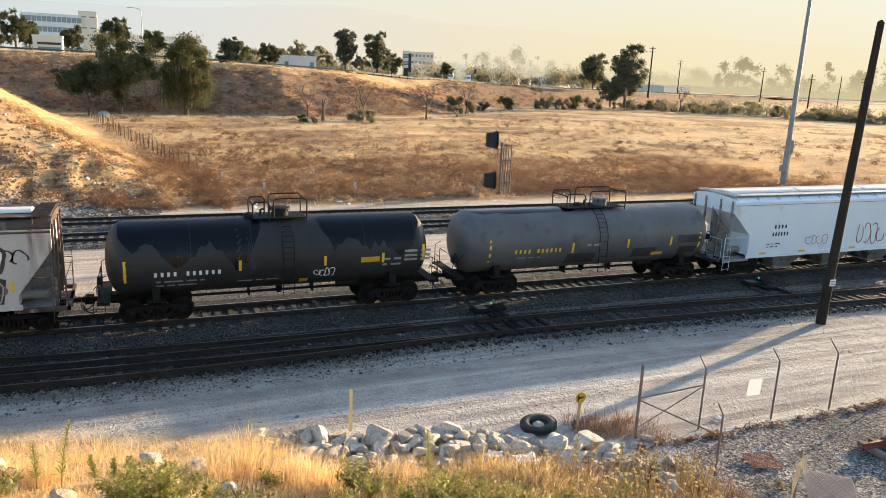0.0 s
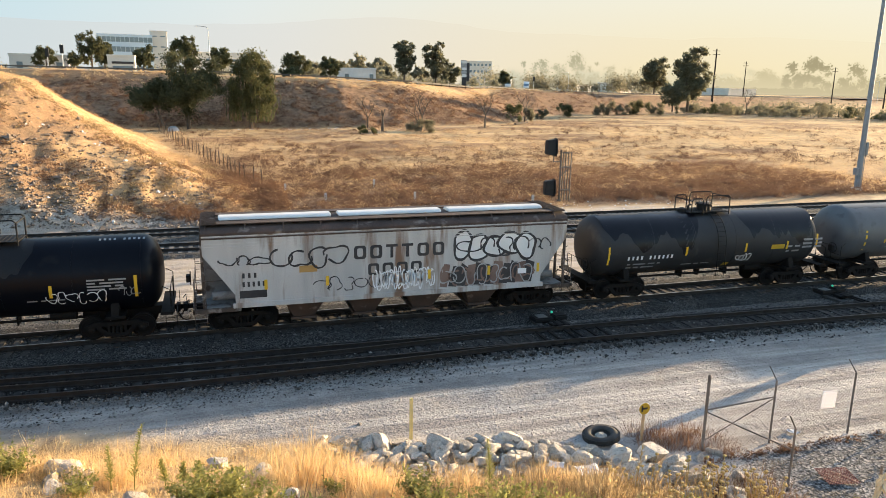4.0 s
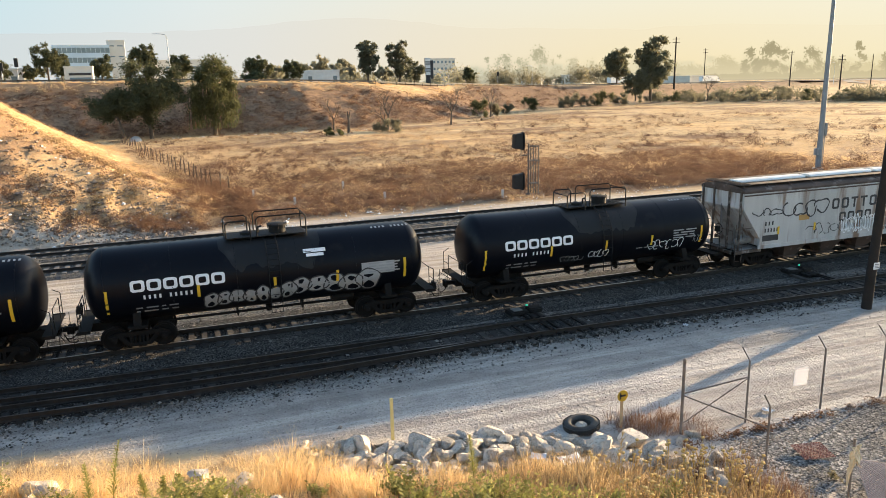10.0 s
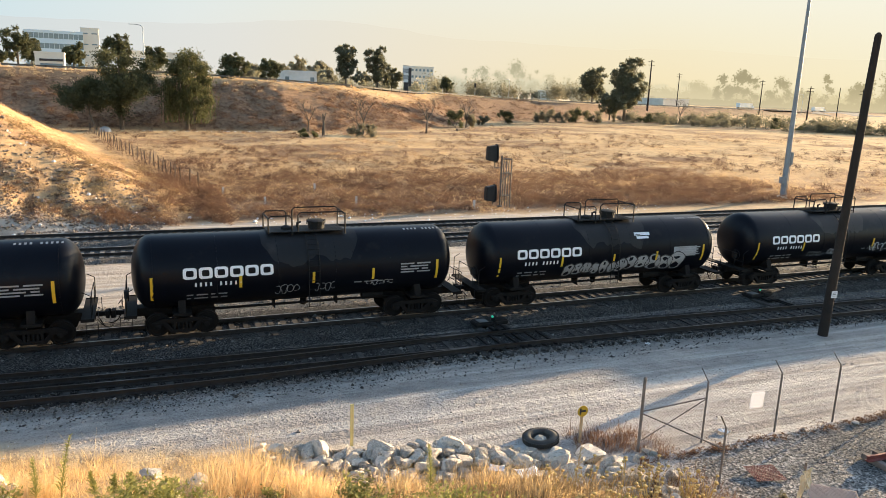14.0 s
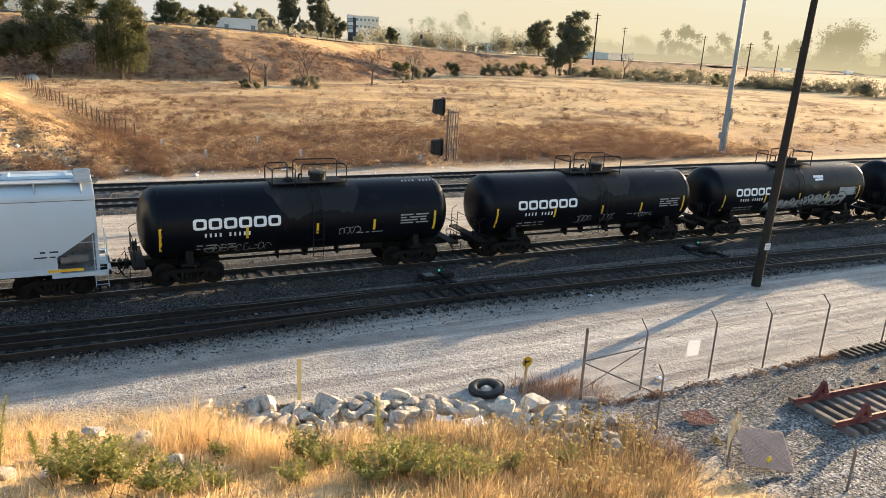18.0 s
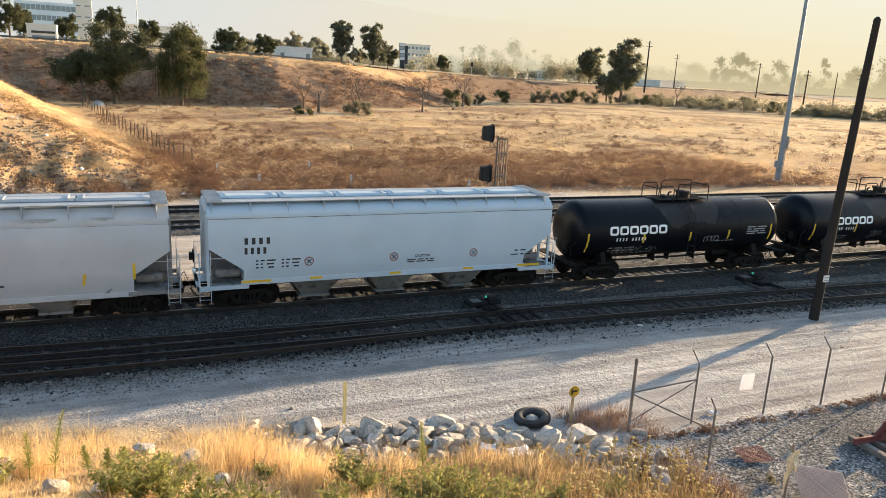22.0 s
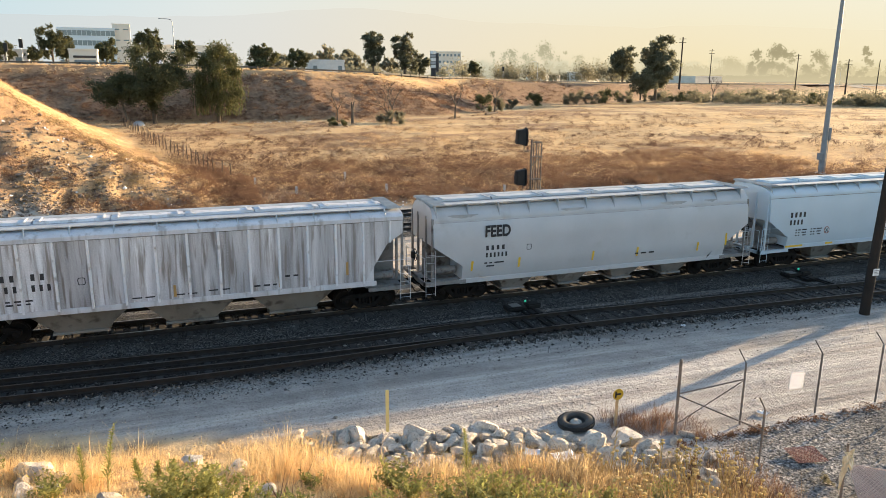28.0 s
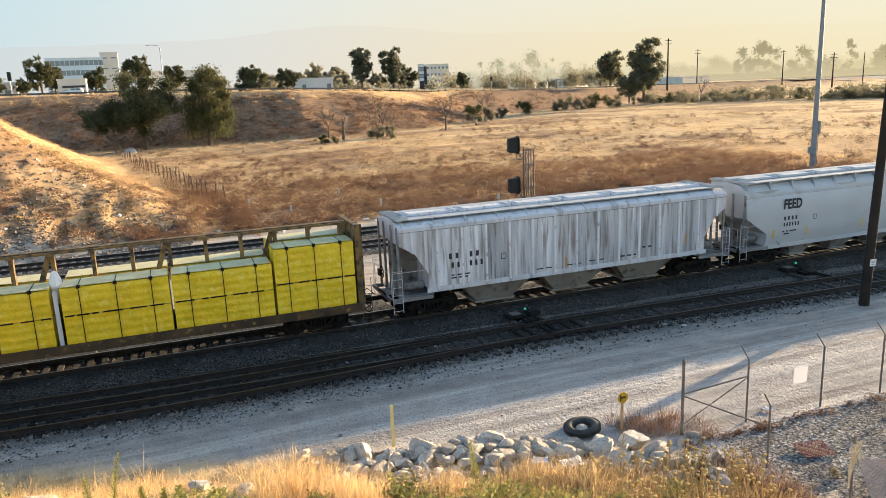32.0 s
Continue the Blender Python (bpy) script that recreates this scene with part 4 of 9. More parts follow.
    for x in np.arange(p0, p1 + 0.01, 0.16):
        s.box(x - 0.012, x + 0.012, -0.62, 0.62, zt + 0.04, zt + 0.055)
    part("grating", s, pp, deck)["kind"] = "stuff"
    for (a, b, hgt) in ((p0, p0 + (p1 - p0) * 0.3, 0.70), (p0 + (p1 - p0) * 0.38, p1, 0.82)):
        s = Shape()
        for y in (-0.66, 0.66):
            s.path([(a, y, zt + 0.05), (a, y, zt + hgt - 0.1), (a + 0.1, y, zt + hgt), (b - 0.1, y, zt + hgt), (b, y, zt + hgt - 0.1), (b, y, zt - 0.1)], 0.03)
        if b == p1:
            s.path([(b, -0.66, zt + hgt - 0.1), (b, 0.66, zt + hgt - 0.1)], 0.03)
        else:
            s.path([(a, -0.66, zt + hgt - 0.1), (a, 0.66, zt + hgt - 0.1)], 0.03)
        part("railing", s, pp, car)
    mx = (p0 + p1) / 2 + fittings.get("manway", 0.5)
    s = Shape()
    s.lathe([(zt - 0.1, 0.34), (zt + 0.30, 0.34), (zt + 0.31, 0.40), (zt + 0.37, 0.40), (zt + 0.40, 0.30), (zt + 0.42, 0.05)], 28, "z", (mx, 0, 0))
    hatch = part("manway", s, fittings.get("dome", STEEL_DARK), car, smooth=True)
    for i in range(8):
        w = 2 * math.pi * i / 8
        s = Shape()
        s.tube((mx + 0.38 * math.cos(w), 0.38 * math.sin(w), zt + 0.22), (mx + 0.38 * math.cos(w), 0.38 * math.sin(w), zt + 0.42), 0.022, 6)
        part("bolt", s, STEEL_DARK, hatch)
    s = Shape()
    s.lathe([(zt, 0.22), (zt + 0.14, 0.22), (zt + 0.16, 0.16), (zt + 0.2, 0.08)], 20, "z", (mx - 1.25, 0, 0))
    part("valve_dome", s, STEEL_DARK, car, smooth=True)
    s = Shape()
    s.path([(mx - 0.75, 0.2, zt), (mx - 0.75, 0.2, zt + 0.25), (mx - 0.6, 0.2, zt + 0.28)], 0.05, 8)
    part("vent_pipe", s, STEEL_DARK, car, smooth=True)
    # side ladder, outlet and piping below
    lx = fittings.get("ladder", 0.25)
    s = Shape()
    round_ = [(-(r + 0.10) * math.cos(w_), zc + (r + 0.10) * math.sin(w_)) for w_ in (radians(68 - 68 * i / 8) for i in range(9))]
    round_ += [(-r - 0.11, z) for z in np.arange(zc - 0.36, 0.70, -0.36)]
    for x in (lx - 0.22, lx + 0.22):
        s.path([(x, y, z) for y, z in round_], 0.018)
    for y, z in round_[1:]:
        s.tube((lx - 0.22, y, z), (lx + 0.22, y, z), 0.013, 6)
    part("ladder", s, STEEL_DARK, car)
    s = Shape()
    s.lathe([(0.62, 0.12), (0.98, 0.16)], 14, "z", (0.1, 0, 0))
    s.path([(-half + 2.4, -0.55, 0.86), (half - 2.4, -0.55, 0.86)], 0.035, 8)
    s.path([(-half + 2.6, -0.2, 0.80), (half - 2.6, -0.2, 0.80)], 0.025, 6)
    for x in (-1.2, 1.4):
        s.box(x - 0.03, x + 0.03, -0.6, -0.1, 0.72, 1.05)
    s.lathe([(-0.45, 0.19), (0.45, 0.19)], 14, "x", (half - 3.6, -0.55, 1.0))
    part("brake_gear", s, IRON, car)
    # markings
    for x, z0, z1 in fittings["strips"]:
        part("reflective_strip", tank_patch(Shape(), x - 0.055, x + 0.055, z0, z1, r, zc, 0.008), YELLOW, car, "yellow reflective strip")
    return car, half, r, zc


def tank_letters(car, r, zc, material, label, rows, lift=0.006, joined=False):
    for x, z, form, w, h, gap in rows:
        for x0, x1 in char_bars(x, form, w, gap, joined):
            part("text_line" if joined else "number_bar", tank_patch(Shape(), x0, x1, z, z + h, r, zc, lift, 2), material, car, label)


def ring_patch(s, x, z, w, h, st, surf):
    """A rounded block with an opening, in one piece."""
    cx, cz = x + w / 2, z + h / 2
    vs, n = [], 20
    for i in range(n):
        t = 2 * math.pi * i / n
        c, d = math.cos(t), math.sin(t)
        e = (abs(c) ** 6 + abs(d) ** 6) ** (-1 / 6)
        vs += [surf(cx + e * c * w / 2, cz + e * d * h / 2), surf(cx + e * c * (w / 2 - st), cz + e * d * (h / 2 - st * 0.85))]
    return s.add(vs, [(2 * i, 2 * i + 1, (2 * i + 3) % (2 * n), (2 * i + 2) % (2 * n)) for i in range(n)])


def ring_letters(car, r, zc, x, z, n, w, h, gap, st, material, label):
    """A company's name as a row of plain rounded blocks."""
    for i in range(n):
        part("name_block", ring_patch(Shape(), x + i * (w + gap), z, w, h, st, on_tank(r, zc, 0.006)), material, car, label)


def spill(car, r, zc, x0, x1, low, high, seed, material, label, ragged=0.5):
    """A dried spill down the shoulder of a tank, in one ragged sheet."""
    n, m = int((x1 - x0) / 0.07), 8
    vs = []
    for i in range(n + 1):
        x = x0 + (x1 - x0) * i / n
        edge = min(1.0, 0.3 + (x - x0) / 0.8, 0.3 + (x1 - x) / 0.6)
        drip = 0.6 + ragged * noise.noise((x * 0.9, seed, 0.0)) + 0.5 * ragged * abs(noise.noise((x * 2.6, seed + 4.0, 0.0)))
        a0 = math.asin(max(-0.9, min(0.97, (low + (high - low) * (1 - edge * drip) - zc) / r)))
        a1 = math.asin(0.985)
        for j in range(m + 1):
            a = a0 + (max(a1, a0 + 0.02) - a0) * j / m
            vs.append((x, -(r + 0.007) * math.cos(a), zc + (r + 0.007) * math.sin(a)))
    fs = [(i * (m + 1) + j, (i + 1) * (m + 1) + j, (i + 1) * (m + 1) + j + 1, i * (m + 1) + j + 1) for i in range(n) for j in range(m)]
    part("residue", Shape().add(vs, fs), material, car, label, smooth=True)


BLACK_STRIPS = [(-5.85, 1.55, 2.5), (-2.62, 1.9, 2.38), (0.25, 1.9, 2.38), (2.75, 1.9, 2.38), (5.6, 1.75, 2.6)]


def black_tank(centre, length, name_x, label, scrawls, seed):
    car, half, r, zc = tank_car(centre, length, BLACK, label, {"strips": BLACK_STRIPS})
    ring_letters(car, r, zc, name_x, 2.36, 6, 0.505, 0.43, 0.07, 0.115, WHITE, "white company name block")
    tank_letters(car, r, zc, WHITE, "white number bar", [(name_x + 0.42, 2.05, "MMMM MMMMM", 0.075, 0.16, 0.11)])
    tank_letters(car, r, zc, GREY_TEXT, "small grey data line", [(name_x + 0.12, 1.66, "MMM MMMMM MM MMMM", 0.06, 0.06, 0.03), (name_x + 0.12, 1.50, "MM MMMMMM MMM MMM", 0.06, 0.06, 0.03), (half - 2.6, 2.1, "MMMMMM MMMMMM", 0.075, 0.06, 0.03), (half - 2.6, 2.22, "MMMMMMMM MMM", 0.075, 0.06, 0.03), (half - 2.6, 2.34, "MMM MMMMMMMM", 0.075, 0.06, 0.03), (half - 2.6, 2.46, "MMMMMM MMMMMM", 0.075, 0.06, 0.03), (half - 4.6, 1.78, "MMMM MM MMMMMM", 0.06, 0.05, 0.03)], joined=True)
    tank_letters(car, r, zc, GREY_TEXT, "grey number bar on the shoulder", [(half - 2.2, zc + r * 0.94, "MMMM MMMMM", 0.08, 0.045, 0.09)])
    spill(car, r, zc, -1.75, 2.2, 2.2, zc + r, seed, BLACK_WARM, "dull dusty stain below the platform", 0.35)
    for i, (x, z, w, h, n, mat_) in enumerate(scrawls):
        scrawl(car, on_tank(r, zc, 0.009 + 0.001 * i), x, z, w, h, n, 0.03 if h < 0.5 else 0.07, mat_, seed + i)
    return car


def bubble_fill(car, surf, x, z, w, h, n, material, seed, rim_width=0.05):
    """Filled bubbles of a spray-painted piece, overlapping like a bank of cloud."""
    rd = random.Random(seed)
    for i in range(n):
        cx, cz = x + w * (i + 0.5) / n, z + h * rd.uniform(0.42, 0.58)
        a, b = w / n * rd.uniform(0.55, 0.75), h * rd.uniform(0.36, 0.5)
        at = surf(0.008 + 0.0006 * i)
        vs = [at(cx, cz)] + [at(cx + a * (1 + 0.14 * math.cos(3 * t + i)) * math.cos(t), cz + b * (1 + 0.12 * math.sin(2 * t + i)) * math.sin(t)) for t in (2 * math.pi * k / 22 for k in range(22))]
        part("bubble", Shape().add(vs, [(0, 1 + k, 1 + (k + 1) % 22) for k in range(22)]), material, car, "pale spray-painted bubble")
        rim = [(cx + a * (1 + 0.14 * math.cos(3 * t + i)) * math.cos(t), cz + b * (1 + 0.12 * math.sin(2 * t + i)) * math.sin(t)) for t in (2 * math.pi * k / 22 for k in range(23))]
        part("bubble_outline", ribbon(rim, rim_width, surf(0.0085 + 0.0006 * i)), SPRAY_DARK, car, "dark outline")


black_tank(44.05, 13.1, -4.92, "glossy black tank car with white name and small white scrawls", [(-0.6, 1.55, 1.0, 0.42, 4, WHITE), (2.6, 1.62, 2.0, 0.45, 6, WHITE), (-2.1, 1.55, 1.2, 0.25, 5, GREY_TEXT), (5.0, 1.85, 0.7, 0.35, 3, GREY_TEXT)], 10)
c89 = black_tank(28.9, 13.3, -5.0, "glossy black tank car with pale bubble scrawl along its side", [], 20)
bubble_fill(c89, lambda q: on_tank(1.45, 2.40, q), -2.4, 1.32, 3.4, 0.75, 7, SPRAY_GREY, 21)
bubble_fill(c89, lambda q: on_tank(1.45, 2.40, q), 0.9, 1.30, 3.5, 1.0, 5, SPRAY_GREY, 22)
for x0, x1, z0, z1, mt, lab in ((1.55, 2.25, 3.02, 3.13, WHITE, "white painted stripe"), (1.45, 2.35, 3.17, 3.30, WHITE, "white painted stripe"), (3.75, 5.15, 2.05, 2.55, SPRAY_GREY, "pale painted data panel")):
    part("panel", tank_patch(Shape(), x0, x1, z0, z1, 1.45, 2.40), mt, c89, lab)
black_tank(14.4, 13.1, -4.74, "glossy black tank car with faint grey scrawls", [(-1.3, 1.5, 1.0, 0.4, 4, GREY_TEXT), (0.3, 1.5, 0.9, 0.4, 4, GREY_TEXT), (2.5, 1.62, 1.2, 0.25, 5, GREY_TEXT)], 30)
black_tank(-0.3, 13.1, -4.66, "glossy black tank car with thin white scrawl below its name", [(-4.2, 1.33, 2.6, 0.3, 9, GREY_TEXT), (1.2, 1.75, 0.9, 0.4, 4, GREY_TEXT)], 40)

# charcoal tank car with spilled residue
car, half, r, zc = tank_car(75.3, 12.9, CHARCOAL, "weathered charcoal tank car with glossy black spill over its shoulders", {"strips": [(-5.75, 1.75, 2.6), (-1.62, 2.0, 2.42), (1.75, 2.0, 2.42), (4.2, 2.0, 2.42), (6.0, 2.0, 2.7)], "manway": 0.1}, platform=(-1.0, 1.15))
tank_letters(car, r, zc, WHITE, "white number bar", [(-4.75, 1.92, "MMMM MMMMMM", 0.10, 0.18, 0.13)])
tank_letters(car, r, zc, GREY_TEXT, "small grey data line", [(-4.7, 1.66, "MM MMMMMMM MMMM MM", 0.07, 0.07, 0.03), (-4.7, 1.48, "MMM MMM MMMMMMM", 0.07, 0.07, 0.03), (-1.7, 1.5, "MMMMMM MMM MMMMM", 0.07, 0.05, 0.03), (4.2, 2.1, "MMM MMM", 0.08, 0.09, 0.04), (4.2, 1.85, "MM MMMM", 0.08, 0.09, 0.04), (5.15, 2.4, "MMMMM MMMM", 0.09, 0.1, 0.03), (5.15, 2.2, "MMMMM MMMM", 0.09, 0.1, 0.03), (5.15, 2.02, "MMMMM MMMM", 0.09, 0.1, 0.03)], joined=True)
scrawl(car, on_tank(r, zc, 0.01), 1.35, 1.5, 0.8, 0.4, 4, 0.04, WHITE, 50, "white spray-painted scrawl")
for x0, x1, z0, z1 in ((3.25, 4.05, 2.05, 2.28), (0.75, 1.1, 1.25, 1.45)):
    part("placard", tank_patch(Shape(), x0, x1, z0, z1, r, zc), SIGN_YELLOW, car, "faded yellow placard")
spill(car, r, zc, -5.95, -0.75, 2.05, zc + r, 3.0, RESIDUE, "dried glossy black spill")
spill(car, r, zc, 1.6, 5.9, 2.15, zc + r, 5.0, RESIDUE, "dried glossy black spill")

# grey tank car
car, half, r, zc = tank_car(90.15, 13.9, GREY_TANK, "matt grey tank car with dark patches and yellow marks", {"strips": [(-5.65, 1.65, 2.7), (-1.35, 1.9, 2.4), (1.75, 2.0, 2.45), (4.3, 2.0, 2.45), (6.1, 1.8, 2.6)], "dome": GREY_TANK, "manway": 0.6}, platform=(-1.4, 1.9))
tank_letters(car, r, zc, YELLOW, "yellow number bar", [(-4.4, 2.0, "MMMM MMMMMM", 0.10, 0.19, 0.13)])
tank_letters(car, r, zc, GREY_TEXT, "small data line", [(-4.2, 1.75, "MMMM MMM MM", 0.08, 0.06, 0.03), (-0.6, 2.2, "MM MMM", 0.1, 0.1, 0.03)], joined=True)
for a, b, c, d in ((-1.6, 0.0, 1.32, 1.85), (2.1, 3.5, 1.45, 1.95), (4.9, 6.0, 1.5, 1.9), (4.7, 6.2, 2.1, 2.5)):
    part("patch", tank_patch(Shape(), a, b, c, d, r, zc, 0.005), SPRAY_DARK, car, "dark repainted patch")
part("placard", tank_patch(Shape(), 3.3, 4.0, 1.5, 1.68, r, zc, 0.009), YELLOW, car, "yellow placard")
spill(car, r, zc, -6.3, -0.7, zc + r * 0.86, zc + r, 7.0, RESIDUE, "black spill along the top", 0.2)


# ---- covered hopper cars ----
def flat_patch(s, x0, x1, z0, z1, y):
    return s.box(x0, x1, y, y + 0.004, z0, z1)


def hopper_car(centre, length, paint, label, roof_paint, chutes=3, ribs=0, hatches="trough", chute_paint=None, eave=4.0, top=4.36, cut=1.3, cut_z=2.6, hatch_paint=None, sill_z=1.22, cut_low=1.7, bulge=0.0, end_paint=None, chute_wide=0.34):
    car = thing("covered_hopper_car", label, "hopper car", group="cars of the freight train")
    ROLLING.append((car, centre))
    half, w = length / 2, 1.56
    b = half - 0.44                                     # end of the side sheet
    end_paint = end_paint or (paint if paint is PALE_BLUE else END_GRIME)
    body = Shape()
    if bulge:
        # sides that curve in towards the roof and the sill
        zs = sorted(set([sill_z + (eave - sill_z) * i / 18 for i in range(19)] + [cut_low, cut_z]))
        vs = []
        for z in zs:
            xe = b if z >= cut_z else b - cut if z <= cut_low else b - cut + cut * (z - cut_low) / (cut_z - cut_low)
            y = w - bulge * max(0.0, (z - 2.7) / (eave - 2.7)) ** 2 - 0.7 * bulge * max(0.0, (2.0 - z) / (2.0 - sill_z)) ** 2
            vs += [(-xe, -y, z), (xe, -y, z), (xe, y, z), (-xe, y, z)]
        n = len(zs)
        fs = [(4 * i + j, 4 * i + (j + 1) % 4, 4 * i + 4 + (j + 1) % 4, 4 * i + 4 + j) for i in range(n - 1) for j in range(4)]
        body.add(vs, fs + [(0, 3, 2, 1), (4 * n - 4, 4 * n - 3, 4 * n - 2, 4 * n - 1)])
        part("body", body, paint, car, smooth=True)
    else:
        prof = [(-b, eave), (b, eave), (b, cut_z), (b - cut, cut_low), (b - cut, sill_z), (-b + cut, sill_z), (-b + cut, cut_low), (-b, cut_z)]
        body.prism(prof, -w, w)
        part("body", body, paint, car, bevel=0.015)
    we, wl_ = w - bulge, w - 0.7 * bulge
    # slope sheets under the ends, seen in the open end bays
    for k in (-1, 1):
        s = Shape()
        s.add([(k * (b - 0.05), -1.5, cut_z + 0.55), (k * (b - 0.05), 1.5, cut_z + 0.55), (k * (b - 2.3), 1.5, 1.05), (k * (b - 2.3), -1.5, 1.05)], [(0, 1, 2, 3)])
        s.add([(k * (b - 0.08), -1.5, cut_z + 0.5), (k * (b - 0.08), 1.5, cut_z + 0.5), (k * (b - 2.3), 1.5, 1.0), (k * (b - 2.3), -1.5, 1.0)], [(0, 3, 2, 1)])
        part("slope_sheet", s, chute_paint or UNDER_GREY, car)
    # roof
    roof = Shape()
    rise = top - 0.03 - eave
    arch = [(we + 0.02, eave - 0.04), (we + 0.02, eave + 0.05), (we - 0.05, eave + 0.36 * rise), (we - 0.20, eave + 0.60 * rise), (1.06, eave + 0.80 * rise), (0.55, eave + 0.95 * rise)]
    arch = [(-y, z) for y, z in arch] + [(0, top - 0.03)] + arch[::-1]
    roof.prism(arch, -half + 0.42, half - 0.42, "x")
    part("roof", roof, roof_paint, car, smooth=True)
    seam = Shape()
    seam.box(-b, b, -we - 0.025, -we + 0.01, eave - 0.10, eave - 0.04)
    seam.box(-b, b, we - 0.01, we + 0.025, eave - 0.10, eave - 0.04)
    seam.box(-b + cut - 0.1, b - cut + 0.1, -wl_ - 0.05, -wl_ + 0.01, sill_z - 0.14, sill_z + 0.06)
    seam.box(-b + cut - 0.1, b - cut + 0.1, wl_ - 0.01, wl_ + 0.05, sill_z - 0.14, sill_z + 0.06)
    part("side_sill", seam, paint, car, bevel=0.008)
    # Shadow line under the eave, built as a dark strip on each side.
    for y0, y1 in ((-we - 0.034, -we - 0.024), (we + 0.024, we + 0.034)):
        part("roof_seam", Shape().box(-b, b, y0, y1, eave - 0.115, eave - 0.09), END_GRIME, car, "thin dark strip standing for the roof's shadow line")
    if ribs:
        for i in range(ribs):
            x = -b + 0.55 + (2 * b - 1.1) * i / (ribs - 1)
            z0 = sill_z if abs(x) < b - cut else cut_low + (cut_z - cut_low) * (abs(x) - b + cut) / cut
            for k in (-1, 1):
                s = Shape().prism([(x - 0.05, k * w), (x - 0.035, k * (w + 0.075)), (x + 0.035, k * (w + 0.075)), (x + 0.05, k * w)], z0, eave - 0.1, "z")
                part("rib", s, RIB_LIT, car)
    if ribs:
        def foot(x):
            return sill_z if abs(x) < b - cut else cut_low + (cut_z - cut_low) * (abs(x) - b + cut) / cut
        gap = (2 * b - 1.1) / (ribs - 1)
        for i in range(ribs - 1):
            x0, x1 = -b + 0.55 + gap * i + 0.055, -b + 0.55 + gap * (i + 1) - 0.055
            s = Shape().add([(x, -w - y, z) for y in (0.004, 0.0) for x, z in ((x0, foot(x0) + 0.07), (x1, foot(x1) + 0.07), (x1, eave - 0.12), (x0, eave - 0.12))], [(0, 1, 2, 3), (0, 4, 5, 1), (2, 6, 7, 3), (1, 5, 6, 2), (0, 3, 7, 4)])
            part("side_panel", s, RIB_PANEL, car)
    # hatches and running boards
    hp = hatch_paint or roof_paint
    if hatches == "panels":
        n, gap = 3, 0.3
        ln = (2 * half - 2.2 - gap * (n - 1)) / n
        for i in range(n):
            x0 = -half + 1.1 + i * (ln + gap)
            s = Shape().prism([(-0.40, top - 0.03), (-0.34, top + 0.06), (-0.22, top + 0.10), (0.22, top + 0.10), (0.34, top + 0.06), (0.40, top - 0.03)], x0, x0 + ln, "x")
            part("hatch_cover", s, hp, car, "long white hatch cover", bevel=0.03)
    else:
        n = 6
        ln = (2 * half - 2.0) / n
        for i in range(n):
            x0 = -half + 1.0 + i * ln
            s = Shape().prism([(-0.33, top - 0.03), (-0.28, top + 0.07), (0.28, top + 0.07), (0.33, top - 0.03)], x0 + 0.03, x0 + ln - 0.03, "x")
            for xx in (x0 + 0.25, x0 + ln - 0.25):
                s.box(xx - 0.03, xx + 0.03, -0.40, 0.40, top + 0.07, top + 0.11)
            part("hatch_cover", s, hp, car, bevel=0.01)
    for y in (-0.98, 0.98):
        s = Shape()
        s.box(-half + 0.42, half - 0.42, y - 0.27, y + 0.27, top - 0.03, top)
        for x in np.arange(-half + 0.6, half - 0.4, 1.45):
            s.prism([(y - 0.3, top - 0.03), (y + 0.3, top - 0.03), (y + 0.3, eave + 0.35), (y - 0.35, eave + 0.28)], x - 0.02, x + 0.02, "x")
            sg = -1 if y < 0 else 1
            s.path([(x, y + 0.27 * sg, top - 0.02), (x, (we - 0.02) * sg, eave + 0.06)], 0.028, 5)
        part("running_board", s, roof_paint if roof_paint is RUST_ROOF else GALV_WORN, car)
    for k in (-1, 1):
        s = Shape()
        x0, x1 = sorted((k * (half - 0.45), k * (half - 1.0)))
        s.box(x0, x1, -1.3, 1.3, top - 0.02, top + 0.02)
        for y in np.arange(-1.25, 1.3, 0.12):
            s.box(x0, x1, y - 0.012, y + 0.012, top + 0.02, top + 0.05)
        part("end_walkway", s, roof_paint if roof_paint is RUST_ROOF else GALV_WORN, car)
        # end frame: posts, ladder, platform
        xe = k * (half - 0.1)
        s = Shape()
        for y in (-1.38, -0.55, 0.55, 1.38):
            s.box(k * (b + 0.02) - 0.05, k * (b + 0.02) + 0.05, y - 0.05, y + 0.05, 1.05, eave + 0.1)
        x0, x1 = sorted((k * (b - cut - 0.2), k * half))
        s.box(x0, x1, -1.5, -1.36, 0.92, 1.08)
        s.box(x0, x1, 1.36, 1.5, 0.92, 1.08)
        x0, x1 = sorted((k * (half - 0.12), k * half))
        s.box(x0, x1, -1.5, 1.5, 0.92, 1.08)
        x0, x1 = sorted((k * (b - 0.9), k * half))
        s.box(x0, x1, -0.55, 0.55, 1.04, 1.08)
        part("end_frame", s, end_paint, car, bevel=0.01)
        s = Shape()
        ladder(s, xe - 0.42 * k - 0.02, xe - 0.02, -1.55, 0.48, 2.45)
        ladder(s, xe - 0.42 * k, xe, 1.55, 0.48, 2.45)
        for y in (-1.5, 1.5):
            s.path([(xe, y, 1.08), (xe, y, 2.2), (k * (b - cut), y, 2.2)], 0.016)
        s.path([(xe, -1.3, 1.08), (xe, -1.3, 2.1), (xe, 1.3, 2.1), (xe, 1.3, 1.08)], 0.016)
        part("ladder", s, end_paint if end_paint is RUST_END else paint, car)
        x0, x1 = sorted((k * (b - cut - 0.3), k * (b + 0.02)))
